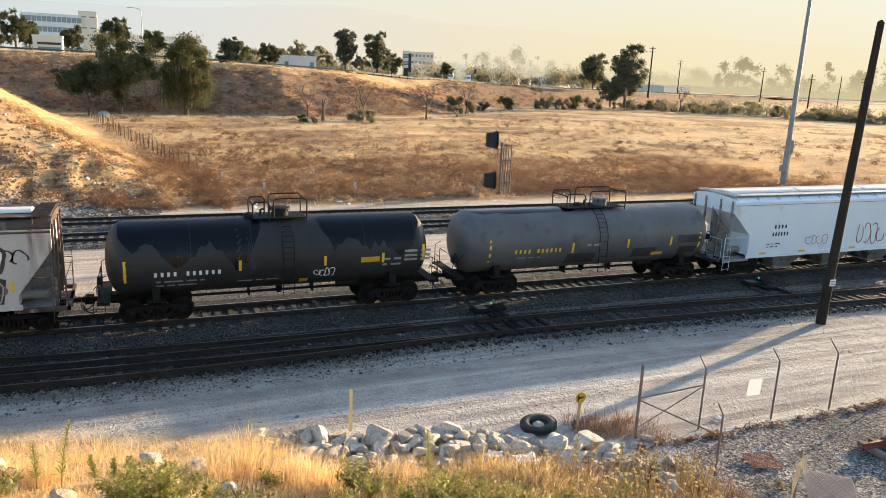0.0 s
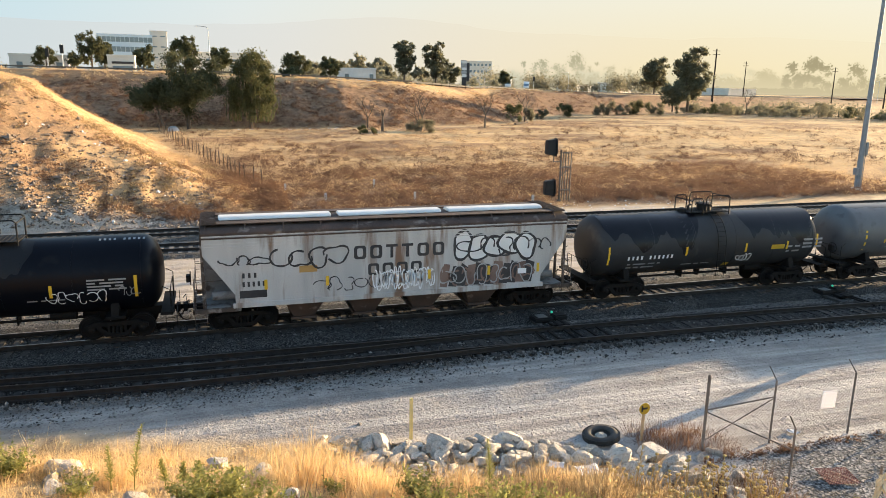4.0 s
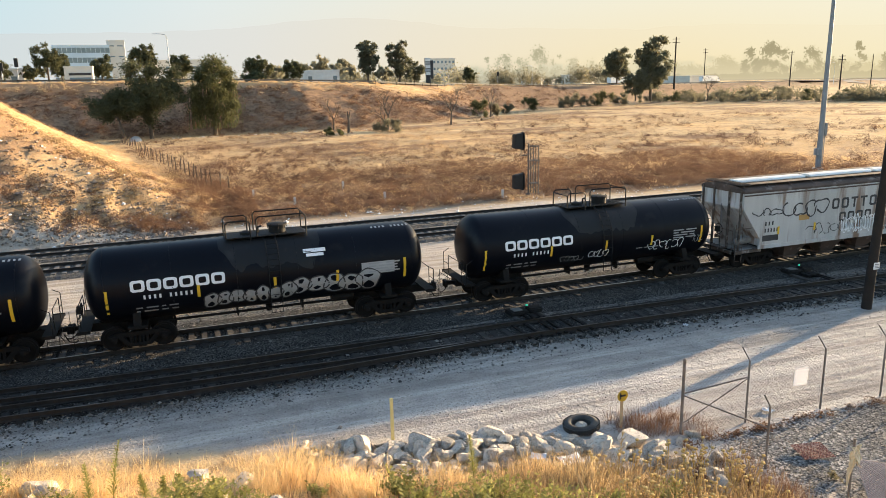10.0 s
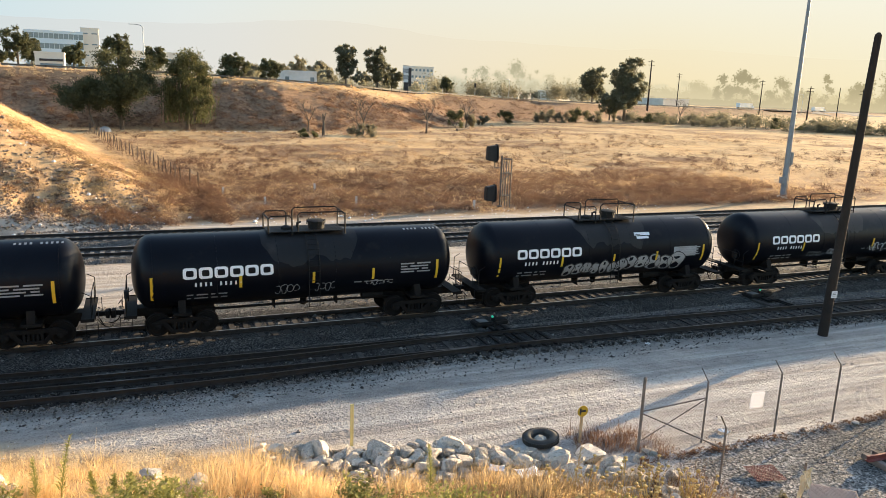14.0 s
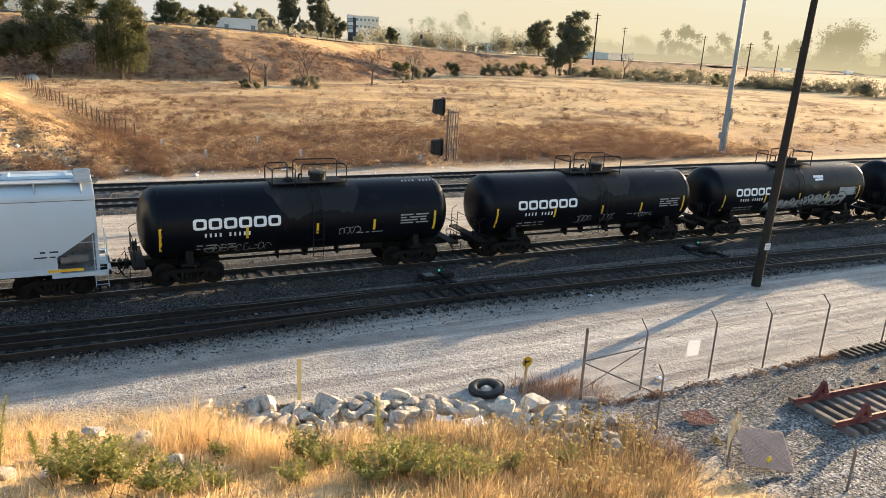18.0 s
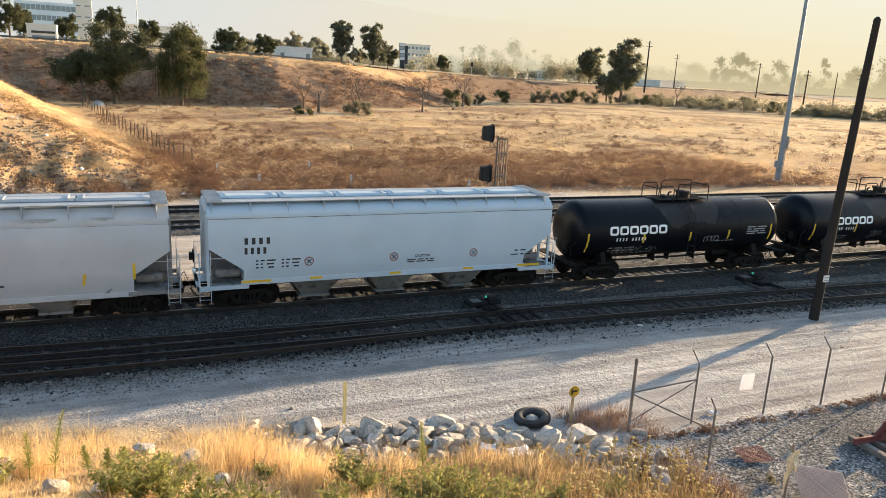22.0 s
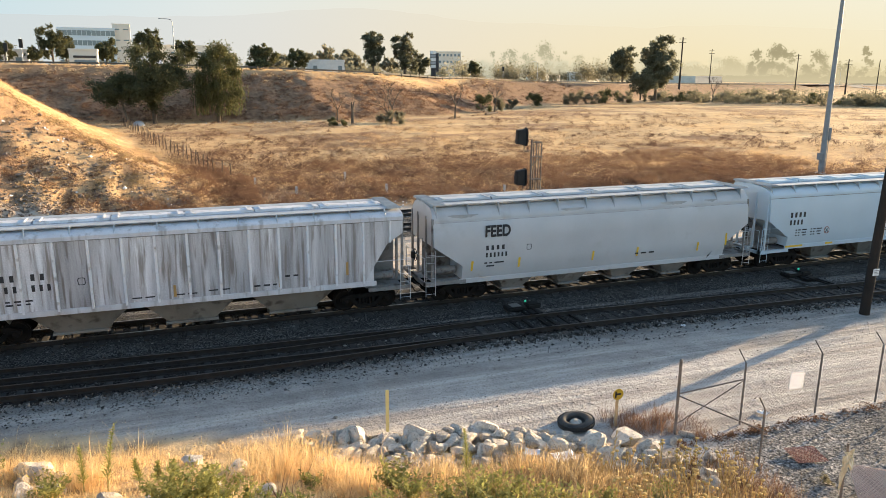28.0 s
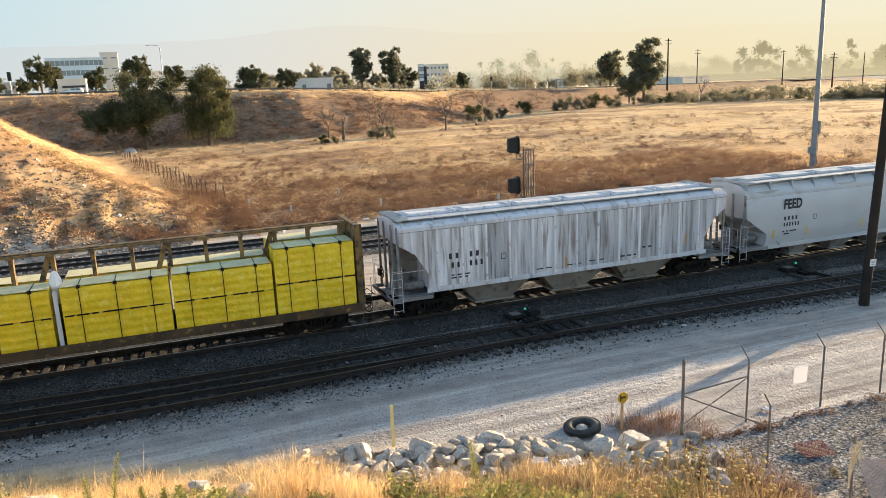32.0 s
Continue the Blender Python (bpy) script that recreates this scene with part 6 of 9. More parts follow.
def signal_mast(x, y):
    t = thing("railway_signal", "tall railway signal with two black heads on a grey mast", "signal", pose(x, y, -0.3))
    top = 4.5
    s = Shape().tube((0, 0, 0), (0, 0, top), 0.085, 12)
    s.lathe([(0, 0.2), (0.12, 0.2), (0.14, 0.1)], 14, "z")
    part("mast", s, SIGNAL_STEEL, t, smooth=True)
    for z in (4.75, 1.22):
        # long hood towards the oncoming trains, backing plate with hinges behind it
        s = Shape().prism([(-0.50, -0.60), (-0.46, 0.60), (0.36, 0.70), (0.36, -0.72)], -0.30, 0.30)
        h = part("signal_head", s, LENS_DARK, t, "black hooded signal head", at=pose(-1.02, -0.05, z), bevel=0.05)
        plate = [(0.46 * math.cos(w) * (1 if abs(math.cos(w)) > 0.3 else 0.95), 0.34 * math.copysign(1, math.sin(w)) + 0.48 * math.sin(w)) for w in (2 * math.pi * (i + 0.5) / 20 for i in range(20))]
        part("backing_plate", Shape().prism(plate, 0.36, 0.43, "x"), LENS_DARK, h, bevel=0.01)
        for zz in (-0.45, -0.15, 0.15, 0.45):
            part("hinge", Shape().lathe([(0.43, 0.045), (0.50, 0.045), (0.51, 0.02)], 8, "x", (0, -0.25, zz)), SIGNAL_STEEL, h)
        part("bracket", Shape().path([(0.26, 0, -0.68), (0.26, 0, -1.25), (1.02, 0.05, -1.25)], 0.05, 8), SIGNAL_STEEL, h)
    s = Shape()
    for dx in (0.35, 0.85):
        for dy in (-0.25, 0.25):
            s.tube((dx, dy, 0.1 if dx < 0.5 else 0.0), (dx, dy, 4.25), 0.05, 6)
    for z in np.arange(0.3, 4.2, 0.33):
        s.tube((0.35, -0.25, z), (0.35, 0.25, z), 0.014, 6)
    for z in (1.0, 3.0, 4.25):
        s.path([(0, 0, z), (0.35, -0.25, z), (0.85, -0.25, z), (0.85, 0.25, z), (0.35, 0.25, z)], 0.045)
    s.path([(0.0, -0.1, 2.2), (0.75, -0.25, 2.98)], 0.045)
    s.box(0.0, 0.95, -0.32, 0.32, 2.96, 3.02)
    s.box(0.0, 0.95, -0.32, 0.32, 0.96, 1.02)
    part("ladder_cage", s, SIGNAL_STEEL, t, "grey ladder and platform cage")
    return t


signal_mast(29.3, 57.6)


def radio_pole(x, y):
    t = thing("steel_pole", "tall tapered galvanised steel pole with small boxes", "pole", pose(x, y, -0.3))
    s = Shape().tube((0, 0, 0), (0, 0, 24), 0.30, 16, 0.13)
    part("shaft", s, POLE_STEEL, t, smooth=True)
    s = Shape().box(0.2, 0.55, -0.25, 0.25, 3.6, 4.9)
    part("equipment_box", s, POLE_STEEL, t, bevel=0.03)
    s = Shape().box(-0.6, -0.25, -0.22, 0.22, 1.6, 2.3)
    part("equipment_box", s, POLE_STEEL, t, bevel=0.03)
    s = Shape().path([(-0.3, -0.28, 0), (-0.27, -0.28, 1.6)], 0.04)
    s.path([(0.3, -0.2, 0.0), (0.3, -0.2, 3.6)], 0.04)
    part("conduit", s, POLE_STEEL, t)
    s = Shape().lathe([(0.0, 0.55), (0.25, 0.55), (0.28, 0.5)], 18, "z")
    part("footing", s, CONCRETE, t)


radio_pole(63.2, 57.8)


def timber_pole(x, y):
    t = thing("timber_pole", "dark weathered timber utility pole by the dirt road", "utility pole", pose(x, y, -0.5, 0, 2.3, 0))
    s = Shape()
    prof = [(0, 0.215), (1.5, 0.205), (5, 0.185), (9, 0.165), (13.1, 0.14), (13.2, 0.05)]
    s.lathe(prof, 18, "z")
    part("shaft", s, POLE_WOOD, t, smooth=True)
    s = Shape().box(-0.32, 0.02, -0.226, -0.214, 1.95, 2.25)
    part("notice", s, LITTER, t, "small white notice", at=pose(0.13, 0.0, 0))
    s = Shape()
    for i in range(3):
        s.box(-0.26, 0.0 - 0.06 * (i % 2), -0.229, -0.226, 2.02 + i * 0.07, 2.04 + i * 0.07)
    part("notice_text", s, BLACK_TEXT, t, at=pose(0.12, 0.0, 0))


timber_pole(27.7, 22.1)


def chain_link(s, x0, y0, x1, y1, z0, z1, pitch=0.11, r=0.0032):
    """Diagonal wires of a mesh panel between two posts."""
    ln = math.hypot(x1 - x0, y1 - y0)
    h = z1 - z0
    ux, uy = (x1 - x0) / ln, (y1 - y0) / ln
    for sgn in (1, -1):
        a = -h
        while a < ln:
            u0, u1 = max(a, 0.0), min(a + h, ln)
            if u1 > u0:
                p, q = (u0 - a), (u1 - a)
                za, zb = (z0 + p, z0 + q) if sgn > 0 else (z1 - p, z1 - q)
                s.tube((x0 + ux * u0, y0 + uy * u0, za), (x0 + ux * u1, y0 + uy * u1, zb), r, 3, caps=False)
            a += pitch
    return s


def yard_fence():
    t = thing("chain_link_fence", "rusty chain-link fence with bent-topped steel posts", "fence", pose(0, 0, 0))
    ends = [(12.95, 15.75), (15.15, 15.6), (17.9, 15.45), (20.35, 15.4), (23.2, 15.35), (26.6, 15.3), (30.5, 15.3), (35, 15.3), (40, 15.3)]
    for i, (x, y) in enumerate(ends):
        z = gz(x, y)
        s = Shape()
        s.tube((x, y, z - 0.1), (x, y, z + (2.25 if i == 0 else 1.95)), 0.045 if i == 0 else 0.03, 10)
        if i:
            s.tube((x, y, z + 1.95), (x - 0.04, y + 0.28, z + 2.28), 0.02, 6)
        else:
            s.lathe([(0, 0.05), (0.03, 0.045), (0.06, 0.02)], 10, "z", (x, y, z + 2.25))
        part("post", s, FENCE_STEEL, t, smooth=True)
    for (x0, y0), (x1, y1) in zip(ends, ends[1:]):
        z = gz((x0 + x1) / 2, (y0 + y1) / 2)
        part("wire_mesh", chain_link(Shape(), x0, y0, x1, y1, z + 0.05, z + 1.85, 0.12 if x0 < 25 else 0.2, 0.0021), FENCE_STEEL, t)
    (x0, y0), (x1, y1) = ends[0], ends[1]
    z = gz(x0, y0)
    part("rail", Shape().tube((x0, y0, z + 1.25), (x1, y1, z + 1.45), 0.022, 8), FENCE_STEEL, t)
    part("brace", Shape().tube((x0, y0, z + 0.3), (x1, y1, z + 1.42), 0.016, 6), FENCE_STEEL, t)
    # the return that runs towards the slope
    xr, yr = 13.75, 13.35
    zr = gz(xr, yr)
    s = Shape().tube((xr, yr, zr - 0.1), (xr, yr, zr + 1.75), 0.03, 8)
    s.tube((xr, yr, zr + 1.75), (xr - 0.12, yr + 0.1, zr + 2.05), 0.02, 6)
    part("post", s, FENCE_STEEL, t)
    part("rail", Shape().tube((x0, y0, z + 1.2), (xr, yr, zr + 1.15), 0.022, 8), FENCE_STEEL, t)
    xs, ys = 14.35, 11.35
    zs = gz(xs, ys)
    s = Shape().tube((xs, ys, zs - 0.1), (xs, ys, zs + 1.7), 0.03, 8)
    part("post", s, FENCE_STEEL, t)
    xs2, ys2 = 16.35, 9.4
    s = Shape().tube((xs2, ys2, gz(xs2, ys2) - 0.1), (xs2, ys2, gz(xs2, ys2) + 1.1), 0.035, 8)
    s.tube((xs2, ys2, gz(xs2, ys2) + 1.1), (xs2 - 0.15, ys2 + 0.1, gz(xs2, ys2) + 1.4), 0.022, 6)
    part("post", s, FENCE_STEEL, t)
    # a rag caught on a post
    s, m = Shape(), 7
    grid = [(xs - 0.22 + 0.34 * a / m + 0.05 * noise.noise((a * 0.8, c * 0.9, 1)), ys - 0.1 + 0.12 * noise.noise((a * 0.7, c * 0.6, 4)), zs + 1.72 - (0.10 + 0.16 * c * (0.35 + abs(noise.noise((a * 1.3, 2.2, 0))) * 1.3)) - 0.22 * abs(a / m - 0.75)) for a in range(m + 1) for c in range(m + 1)]
    s.add(grid, [(a * (m + 1) + c, (a + 1) * (m + 1) + c, (a + 1) * (m + 1) + c + 1, a * (m + 1) + c + 1) for a in range(m) for c in range(m)])
    part("rag", s, RAG, t, "torn pale yellow rag")


FENCE_STEEL = surface("rusty_fence_steel", (0.13, 0.105, 0.09), (0.27, 0.23, 0.20), 0.75, 0.15, 5.0, 60, 0.2, 0.003)
RAG = surface("pale_yellow_cloth", (0.5, 0.44, 0.30), (0.68, 0.61, 0.45), 0.9, 0.0, 4.0, 40, 0.2, 0.005)
yard_fence()

NOTICE = leafy("thin_white_plastic_sheet", (0.78, 0.78, 0.80), (0.92, 0.92, 0.95), 0.85)
t = thing("notice_board", "blank white sheet hung on the chain-link fence", "sign", pose(16.95, 15.42, gz(16.95, 15.45) + 0.95, 0, 3, 0))
part("sheet", Shape().box(-0.27, 0.27, -0.012, 0.0, 0.0, 0.55), NOTICE, t, bevel=0.003)

STAKE = surface("pale_yellow_stake_paint", (0.62, 0.50, 0.20), (0.76, 0.64, 0.30), 0.7, 0.0, 3.0, 40, 0.1, 0.004)
t = thing("survey_stake", "pale yellow timber stake beside the rocks", "stake", up_from(5.15, 18.65))
part("stake", Shape().box(-0.045, 0.045, -0.03, 0.03, -0.05, 1.28), STAKE, t, bevel=0.006)

t = thing("round_marker", "round yellow marker disc on a timber stake", "sign", up_from(11.6, 16.75))
part("stake", Shape().box(-0.04, 0.04, -0.025, 0.025, -0.05, 1.12), WOOD, t, bevel=0.005)
part("disc", Shape().lathe([(-0.045, 0.17), (-0.03, 0.175), (-0.028, 0.17)], 24, "y", (0, 0, 1.02)), SIGN_YELLOW, t, smooth=True)
s = Shape().box(-0.09, 0.09, -0.05, -0.046, 1.0, 1.06)
s.box(-0.11, -0.06, -0.05, -0.046, 0.93, 1.12)
part("symbol", s, BLACK_TEXT, t)

t = thing("old_tyre", "worn black truck tyre lying flat on the dirt", "tyre", pose(10.5, 17.15, gz(10.5, 17.15) + 0.13, -3, -5, 20))
prof = []
for i in range(17):
    a = 2 * math.pi * i / 16
    prof.append((0.11 * math.sin(a) * (1 - 0.15 * math.cos(a)), 0.40 + 0.13 * math.cos(a)))
part("casing", Shape().lathe(prof, 40, "z"), RUBBER, t, smooth=True)
s = Shape()
for i in range(44):
    a = 2 * math.pi * i / 44
    for zz in (-0.07, 0.025):
        c, sn = math.cos(a), math.sin(a)
        s.add([(r_ * c - w_ * sn, r_ * sn + w_ * c, z_) for r_ in (0.50, 0.545) for w_ in (-0.022, 0.022) for z_ in (zz, zz + 0.05)], [(0, 1, 3, 2), (4, 6, 7, 5), (0, 4, 5, 1), (2, 3, 7, 6), (0, 2, 6, 4), (1, 5, 7, 3)])
tread = part("tread", s, RUBBER, t)
tread["kind"] = "stuff"
t = thing("white_stone", "small pale stone lying inside the tyre", "stone", pose(10.48, 17.12, gz(10.5, 17.15) + 0.05))
part("stone", Shape().lathe([(-0.05, 0.05), (0.0, 0.20), (0.10, 0.18), (0.17, 0.07)], 7, "z"), ROCK, t)


def switch_machine(x, y):
    t = thing("switch_machine", "low dark switch machine between the tracks", "switch machine", pose(x, y, -0.24, 0, 0, 2))
    part("housing", Shape().box(-0.75, 0.15, -0.32, 0.32, 0.02, 0.20), STEEL_DARK, t, "greasy dark iron housing", bevel=0.04)
    part("cover_plate", Shape().box(-0.55, -0.1, -0.22, 0.22, 0.205, 0.225), UNDER_GREY, t, "worn grey cover plate", bevel=0.01)
    part("motor_box", Shape().box(0.22, 0.85, -0.26, 0.26, 0.02, 0.24), STEEL_DARK, t, bevel=0.05)
    s = Shape()
    for xx in (-0.6, 0.65):
        s.box(xx - 0.11, xx + 0.11, -1.9, 0.6, -0.09, 0.02)
    part("timber", s, TIE, t, bevel=0.01)
    s = Shape().tube((0.0, -0.2, 0.1), (0.0, -2.6, 0.1), 0.03, 8)
    s.tube((0.35, -0.2, 0.08), (0.35, -2.6, 0.08), 0.025, 8)
    part("throw_rod", s, IRON, t)
    s = Shape().tube((0.18, 0.0, 0.1), (0.18, 0.0, 0.32), 0.03, 8)
    part("lamp_stem", s, STEEL_DARK, t)
    part("lamp", Shape().lathe([(0.30, 0.02), (0.32, 0.05), (0.38, 0.05), (0.40, 0.02)], 14, "z", (0.18, 0, 0)), LAMP_GREEN, t, "lit green lamp", smooth=True)
    part("battery_box", Shape().box(-0.25, 0.55, -0.98, -0.45, 0.0, 0.1), STEEL_DARK, t, bevel=0.02)


switch_machine(13.65, 27.3)
switch_machine(29.4, 27.65)

# switch rods and plates across the siding
t = thing("switch_rods", "greasy dark rods and plates of the turnout", "switch rods", pose(0, 0, 0))
for x in (12.4, 12.95, 13.65, 14.0, 14.6, 15.15):
    y = near_mid(x)
    s = Shape().box(x - 0.06, x + 0.06, y - 0.95, y + (1.9 if 13.5 < x < 14.1 else 0.9), -0.17, -0.115)
    part("rod", s, IRON, t, bevel=0.01)


def rail_panel():
    """A spare length of track on the yard gravel, with red bumper stops."""
    t = thing("track_panel", "spare track panel with dark red rails and wheel stops", "track panel", pose(18.9, 12.15, gz(18.9, 12.15) + 0.02, 0, 0, -3))
    for i in range(13):
        s = Shape().box(-0.1, 0.1, -1.15, 1.15, 0.0, 0.16)
        part("tie", s, TIE_GREY, t, bevel=0.012, at=pose(0.15 + i * 0.46, 0.0 + 0.04 * (i % 2), 0))
    for y in (-0.72, 0.72):
        s = Shape()
        m = [(y + a, b + 0.335) for a, b in RAIL_FORM]
        s.prism(m, -0.25, 6.4, "x")
        part("rail", s, RED_PAINT, t, "faded dark red rail")
        s = Shape()
        s.prism([(0.55, 0.33), (0.75, 0.33), (0.98, 0.62), (0.90, 0.70)], y - 0.05, y + 0.05)
        s.prism([(0.98, 0.33), (1.18, 0.33), (0.98, 0.75), (0.85, 0.68)], y - 0.07, y + 0.07)
        s.prism([(0.60, 0.20), (1.2, 0.20), (1.1, 0.36), (0.7, 0.36)], y - 0.13, y + 0.13)
        part("wheel_stop", s, RED_PAINT, t, "dark red wheel stop", bevel=0.012)


rail_panel()
t = thing("timber_row", "row of short dark timbers lying on the gravel", "timbers", pose(24.2, 15.0, gz(24.2, 15.0)))
for i in range(11):
    part("timber", Shape().box(-0.08, 0.08, -0.28, 0.28, 0.0, 0.14), TIE, t, bevel=0.012, at=pose(i * 0.34, 0.02 * (i % 3), 0, 0, 0, 4 * (i % 2)))

GALV_DULL = leafy("pinkish_galvanised_mesh", (0.62, 0.54, 0.51), (0.74, 0.66, 0.62), 0.6)
t = thing("mesh_panel", "pale rusty sheet of steel mesh leaning on the gravel", "mesh panel", pose(15.2, 10.75, gz(15.2, 10.75) + 0.12, -14, 6, -28))
s = Shape()
chain_link(s, -0.62, 0, 0.62, 0, -0.05, 1.15, 0.085, 0.017)
s.path([(-0.62, 0, -0.05), (0.62, 0, -0.05), (0.62, 0, 1.15), (-0.62, 0, 1.15), (-0.62, 0, -0.05)], 0.012)
part("mesh", s, GALV_DULL, t, at=pose(0, 0, 0, -50, 0, 0))
t = thing("red_netting", "scrap of red netting on the gravel", "netting", pose(15.45, 13.1, gz(15.45, 13.1) + 0.05, 0, 0, -12))
part("net", chain_link(Shape(), -0.5, 0, 0.4, 0, 0, 0.7, 0.07, 0.009), SPRAY_RED, t, at=pose(0, 0, 0, -84, 0, 0))

# boundary fence of the field and marker posts
DARK_RUST = surface("dark_rusted_posts", (0.045, 0.03, 0.02), (0.10, 0.065, 0.045), 0.85, 0.0, 5.0, 60, 0.2, 0.003)
t = thing("field_fence", "old sagging wire fence with thin rusty posts", "fence", pose(0, 0, 0))
last = None
for i in range(34):
    y = 72 + 80 * i / 33
    x = float(np.interp(y, [72, 78, 89, 99, 111, 133, 160], [4.7, 3.1, 1.6, -0.3, -2.7, -5.9, -10.3]))
    z = gz(x, y)
    lean = 0.12 * math.sin(i * 2.3)
    part("post", Shape().tube((x, y, z - 0.1), (x + lean, y, z + 1.6), 0.06, 6), DARK_RUST, t)
    if last:
        s = Shape()
        for h in (0.5, 0.9, 1.3):
            s.tube((last[0], last[1], last[2] + h), (x, y, z + h), 0.012, 4, caps=False)
        part("wire", s, FENCE_STEEL, t)
    last = (x, y, z)
for x, y in ((6.4, 66.5), (15.0, 68.5), (16.8, 60.2), (9.2, 61.0), (26.5, 57.0)):
    t = thing("marker_post", "short pale concrete marker post in the weeds", "post", up_from(x, y), "marker posts beside the tracks")
    part("post", Shape().box(-0.09, 0.09, -0.09, 0.09, -0.1, 0.75), CONCRETE, t, bevel=0.012)
t = thing("dome_tent", "grey dome tent under the trees", "tent", up_from(-6.4, 152))
part("canopy", Shape().lathe([(0, 1.1), (0.35, 1.05), (0.65, 0.85), (0.9, 0.5), (1.0, 0.1)], 14, "z"), SPRAY_GREY, t, smooth=True)


# ---- rocks, stones and litter ----
def rock_mesh(seed, flat=0.72):
    bm = bmesh.new()
    bmesh.ops.create_icosphere(bm, subdivisions=3, radius=1.0)
    rnd = random.Random(seed)
    cuts = [(Vector((rnd.gauss(0, 1), rnd.gauss(0, 1), rnd.gauss(0, 0.8))).normalized(), rnd.uniform(0.40, 0.78)) for _ in range(13)]
    for v in bm.verts:
        p = v.co.copy()
        for d, k in cuts:
            e = p.dot(d) - k
            if e > 0:
                p -= d * e * 0.93
        p *= 1 + 0.08 * noise.noise(p * 2.6 + Vector((seed, 0, 0))) + 0.03 * noise.noise(p * 8.0 + Vector((0, seed, 0)))
        v.co = Vector((p.x * 1.15, p.y, p.z * flat)) * 1.35
    me = bpy.data.meshes.new("boulder")
    for q in bm.faces:
        q.smooth = True
    bm.to_mesh(me)
    bm.free()
    me.set_sharp_from_angle(angle=radians(28))
    me.materials.append(ROCK)
    return me


ROCKS = [rock_mesh(i) for i in range(9)]
rnd = random.Random(77)
placed = []


def boulder(x, y, r, sink=0.3, up=0.0):
    ob = new("boulder", rnd.choice(ROCKS))
    z = gz(x, y) + up
    ob.matrix_basis = pose(x, y, z + r * (0.62 - sink), rnd.uniform(-20, 20), rnd.uniform(-20, 20), rnd.uniform(0, 360)) @ Matrix.Diagonal((r, r * rnd.uniform(0.75, 1.0), r * rnd.uniform(0.75, 1.05), 1))
    tagged(ob, "pale angular boulder in the roadside rubble heap" if r > 0.22 else "small pale broken stone in the rubble heap", "rock", "rocks of the rubble heap")
    placed.append((x, y, r))


for x, y, r in ((10.05, 15.75, 0.52), (9.3, 15.9, 0.34), (11.35, 15.75, 0.42), (10.4, 15.0, 0.36), (4.1, 18.35, 0.42), (5.9, 17.8, 0.42), (3.6, 17.4, 0.36), (7.9, 17.65, 0.30), (7.1, 17.75, 0.28), (6.7, 17.3, 0.27), (4.9, 17.5, 0.34), (-0.18, 18.2, 0.32), (0.85, 17.15, 0.29), (0.2, 16.2, 0.30), (1.4, 15.4, 0.22), (-2.0, 16.0, 0.27), (-1.1, 15.7, 0.25), (-3.7, 18.35, 0.44), (-4.05, 17.9, 0.3), (-3.35, 18.1, 0.26), (-3.9, 17.3, 0.26), (-3.5, 17.4, 0.2), (-3.2, 17.1, 0.22), (11.7, 15.1, 0.34)):
    boulder(x, y, r)
tries = 0
while len(placed) < 230 and tries < 9000:
    tries += 1
    u = rnd.random()
    x = 2.6 + 9.6 * u
    toe = float(np.interp(x, [p[0] for p in SLOPE_TOE], [p[1] for p in SLOPE_TOE]))
    y = toe + rnd.uniform(-1.75, 0.35)
    r = rnd.choice((0.10, 0.12, 0.14, 0.16, 0.19, 0.23, 0.27))
    if all(math.hypot(x - a, y - b) > 0.72 * (r + c) for a, b, c in placed):
        boulder(x, y, r)
# a second layer that lies in the gaps of the heap
for i in range(70):
    x = 3.4 + 8.4 * rnd.random()
    toe = float(np.interp(x, [p[0] for p in SLOPE_TOE], [p[1] for p in SLOPE_TOE]))
    boulder(x, toe + rnd.uniform(-1.25, -0.15), rnd.uniform(0.13, 0.26), 0.3, rnd.uniform(0.10, 0.2))
for x, y, r in ((12.6, 15.3, 0.16), (13.2, 15.5, 0.17), (12.9, 14.2, 0.2), (12.4, 13.5, 0.22), (13.0, 12.9, 0.14), (20.9, 15.0, 0.12), (18.9, 15.2, 0.11), (24.4, 14.0, 0.12), (22.4, 13.6, 0.1), (11.9, 13.2, 0.2)):
    boulder(x, y, r)


def bed_top(x, y):
    """Top of the stone beds under the two near tracks."""
    mid = np.where(x < 26, 25.2 - 0.00085 * np.maximum(0, x + 2) ** 2, 24.53 - 0.048 * (x - 26))
    near = np.minimum(np.abs(y - 29.68), np.abs(y - mid))
    return np.where(near < 1.75, -0.215, -0.215 - (near - 1.75) * 0.37)


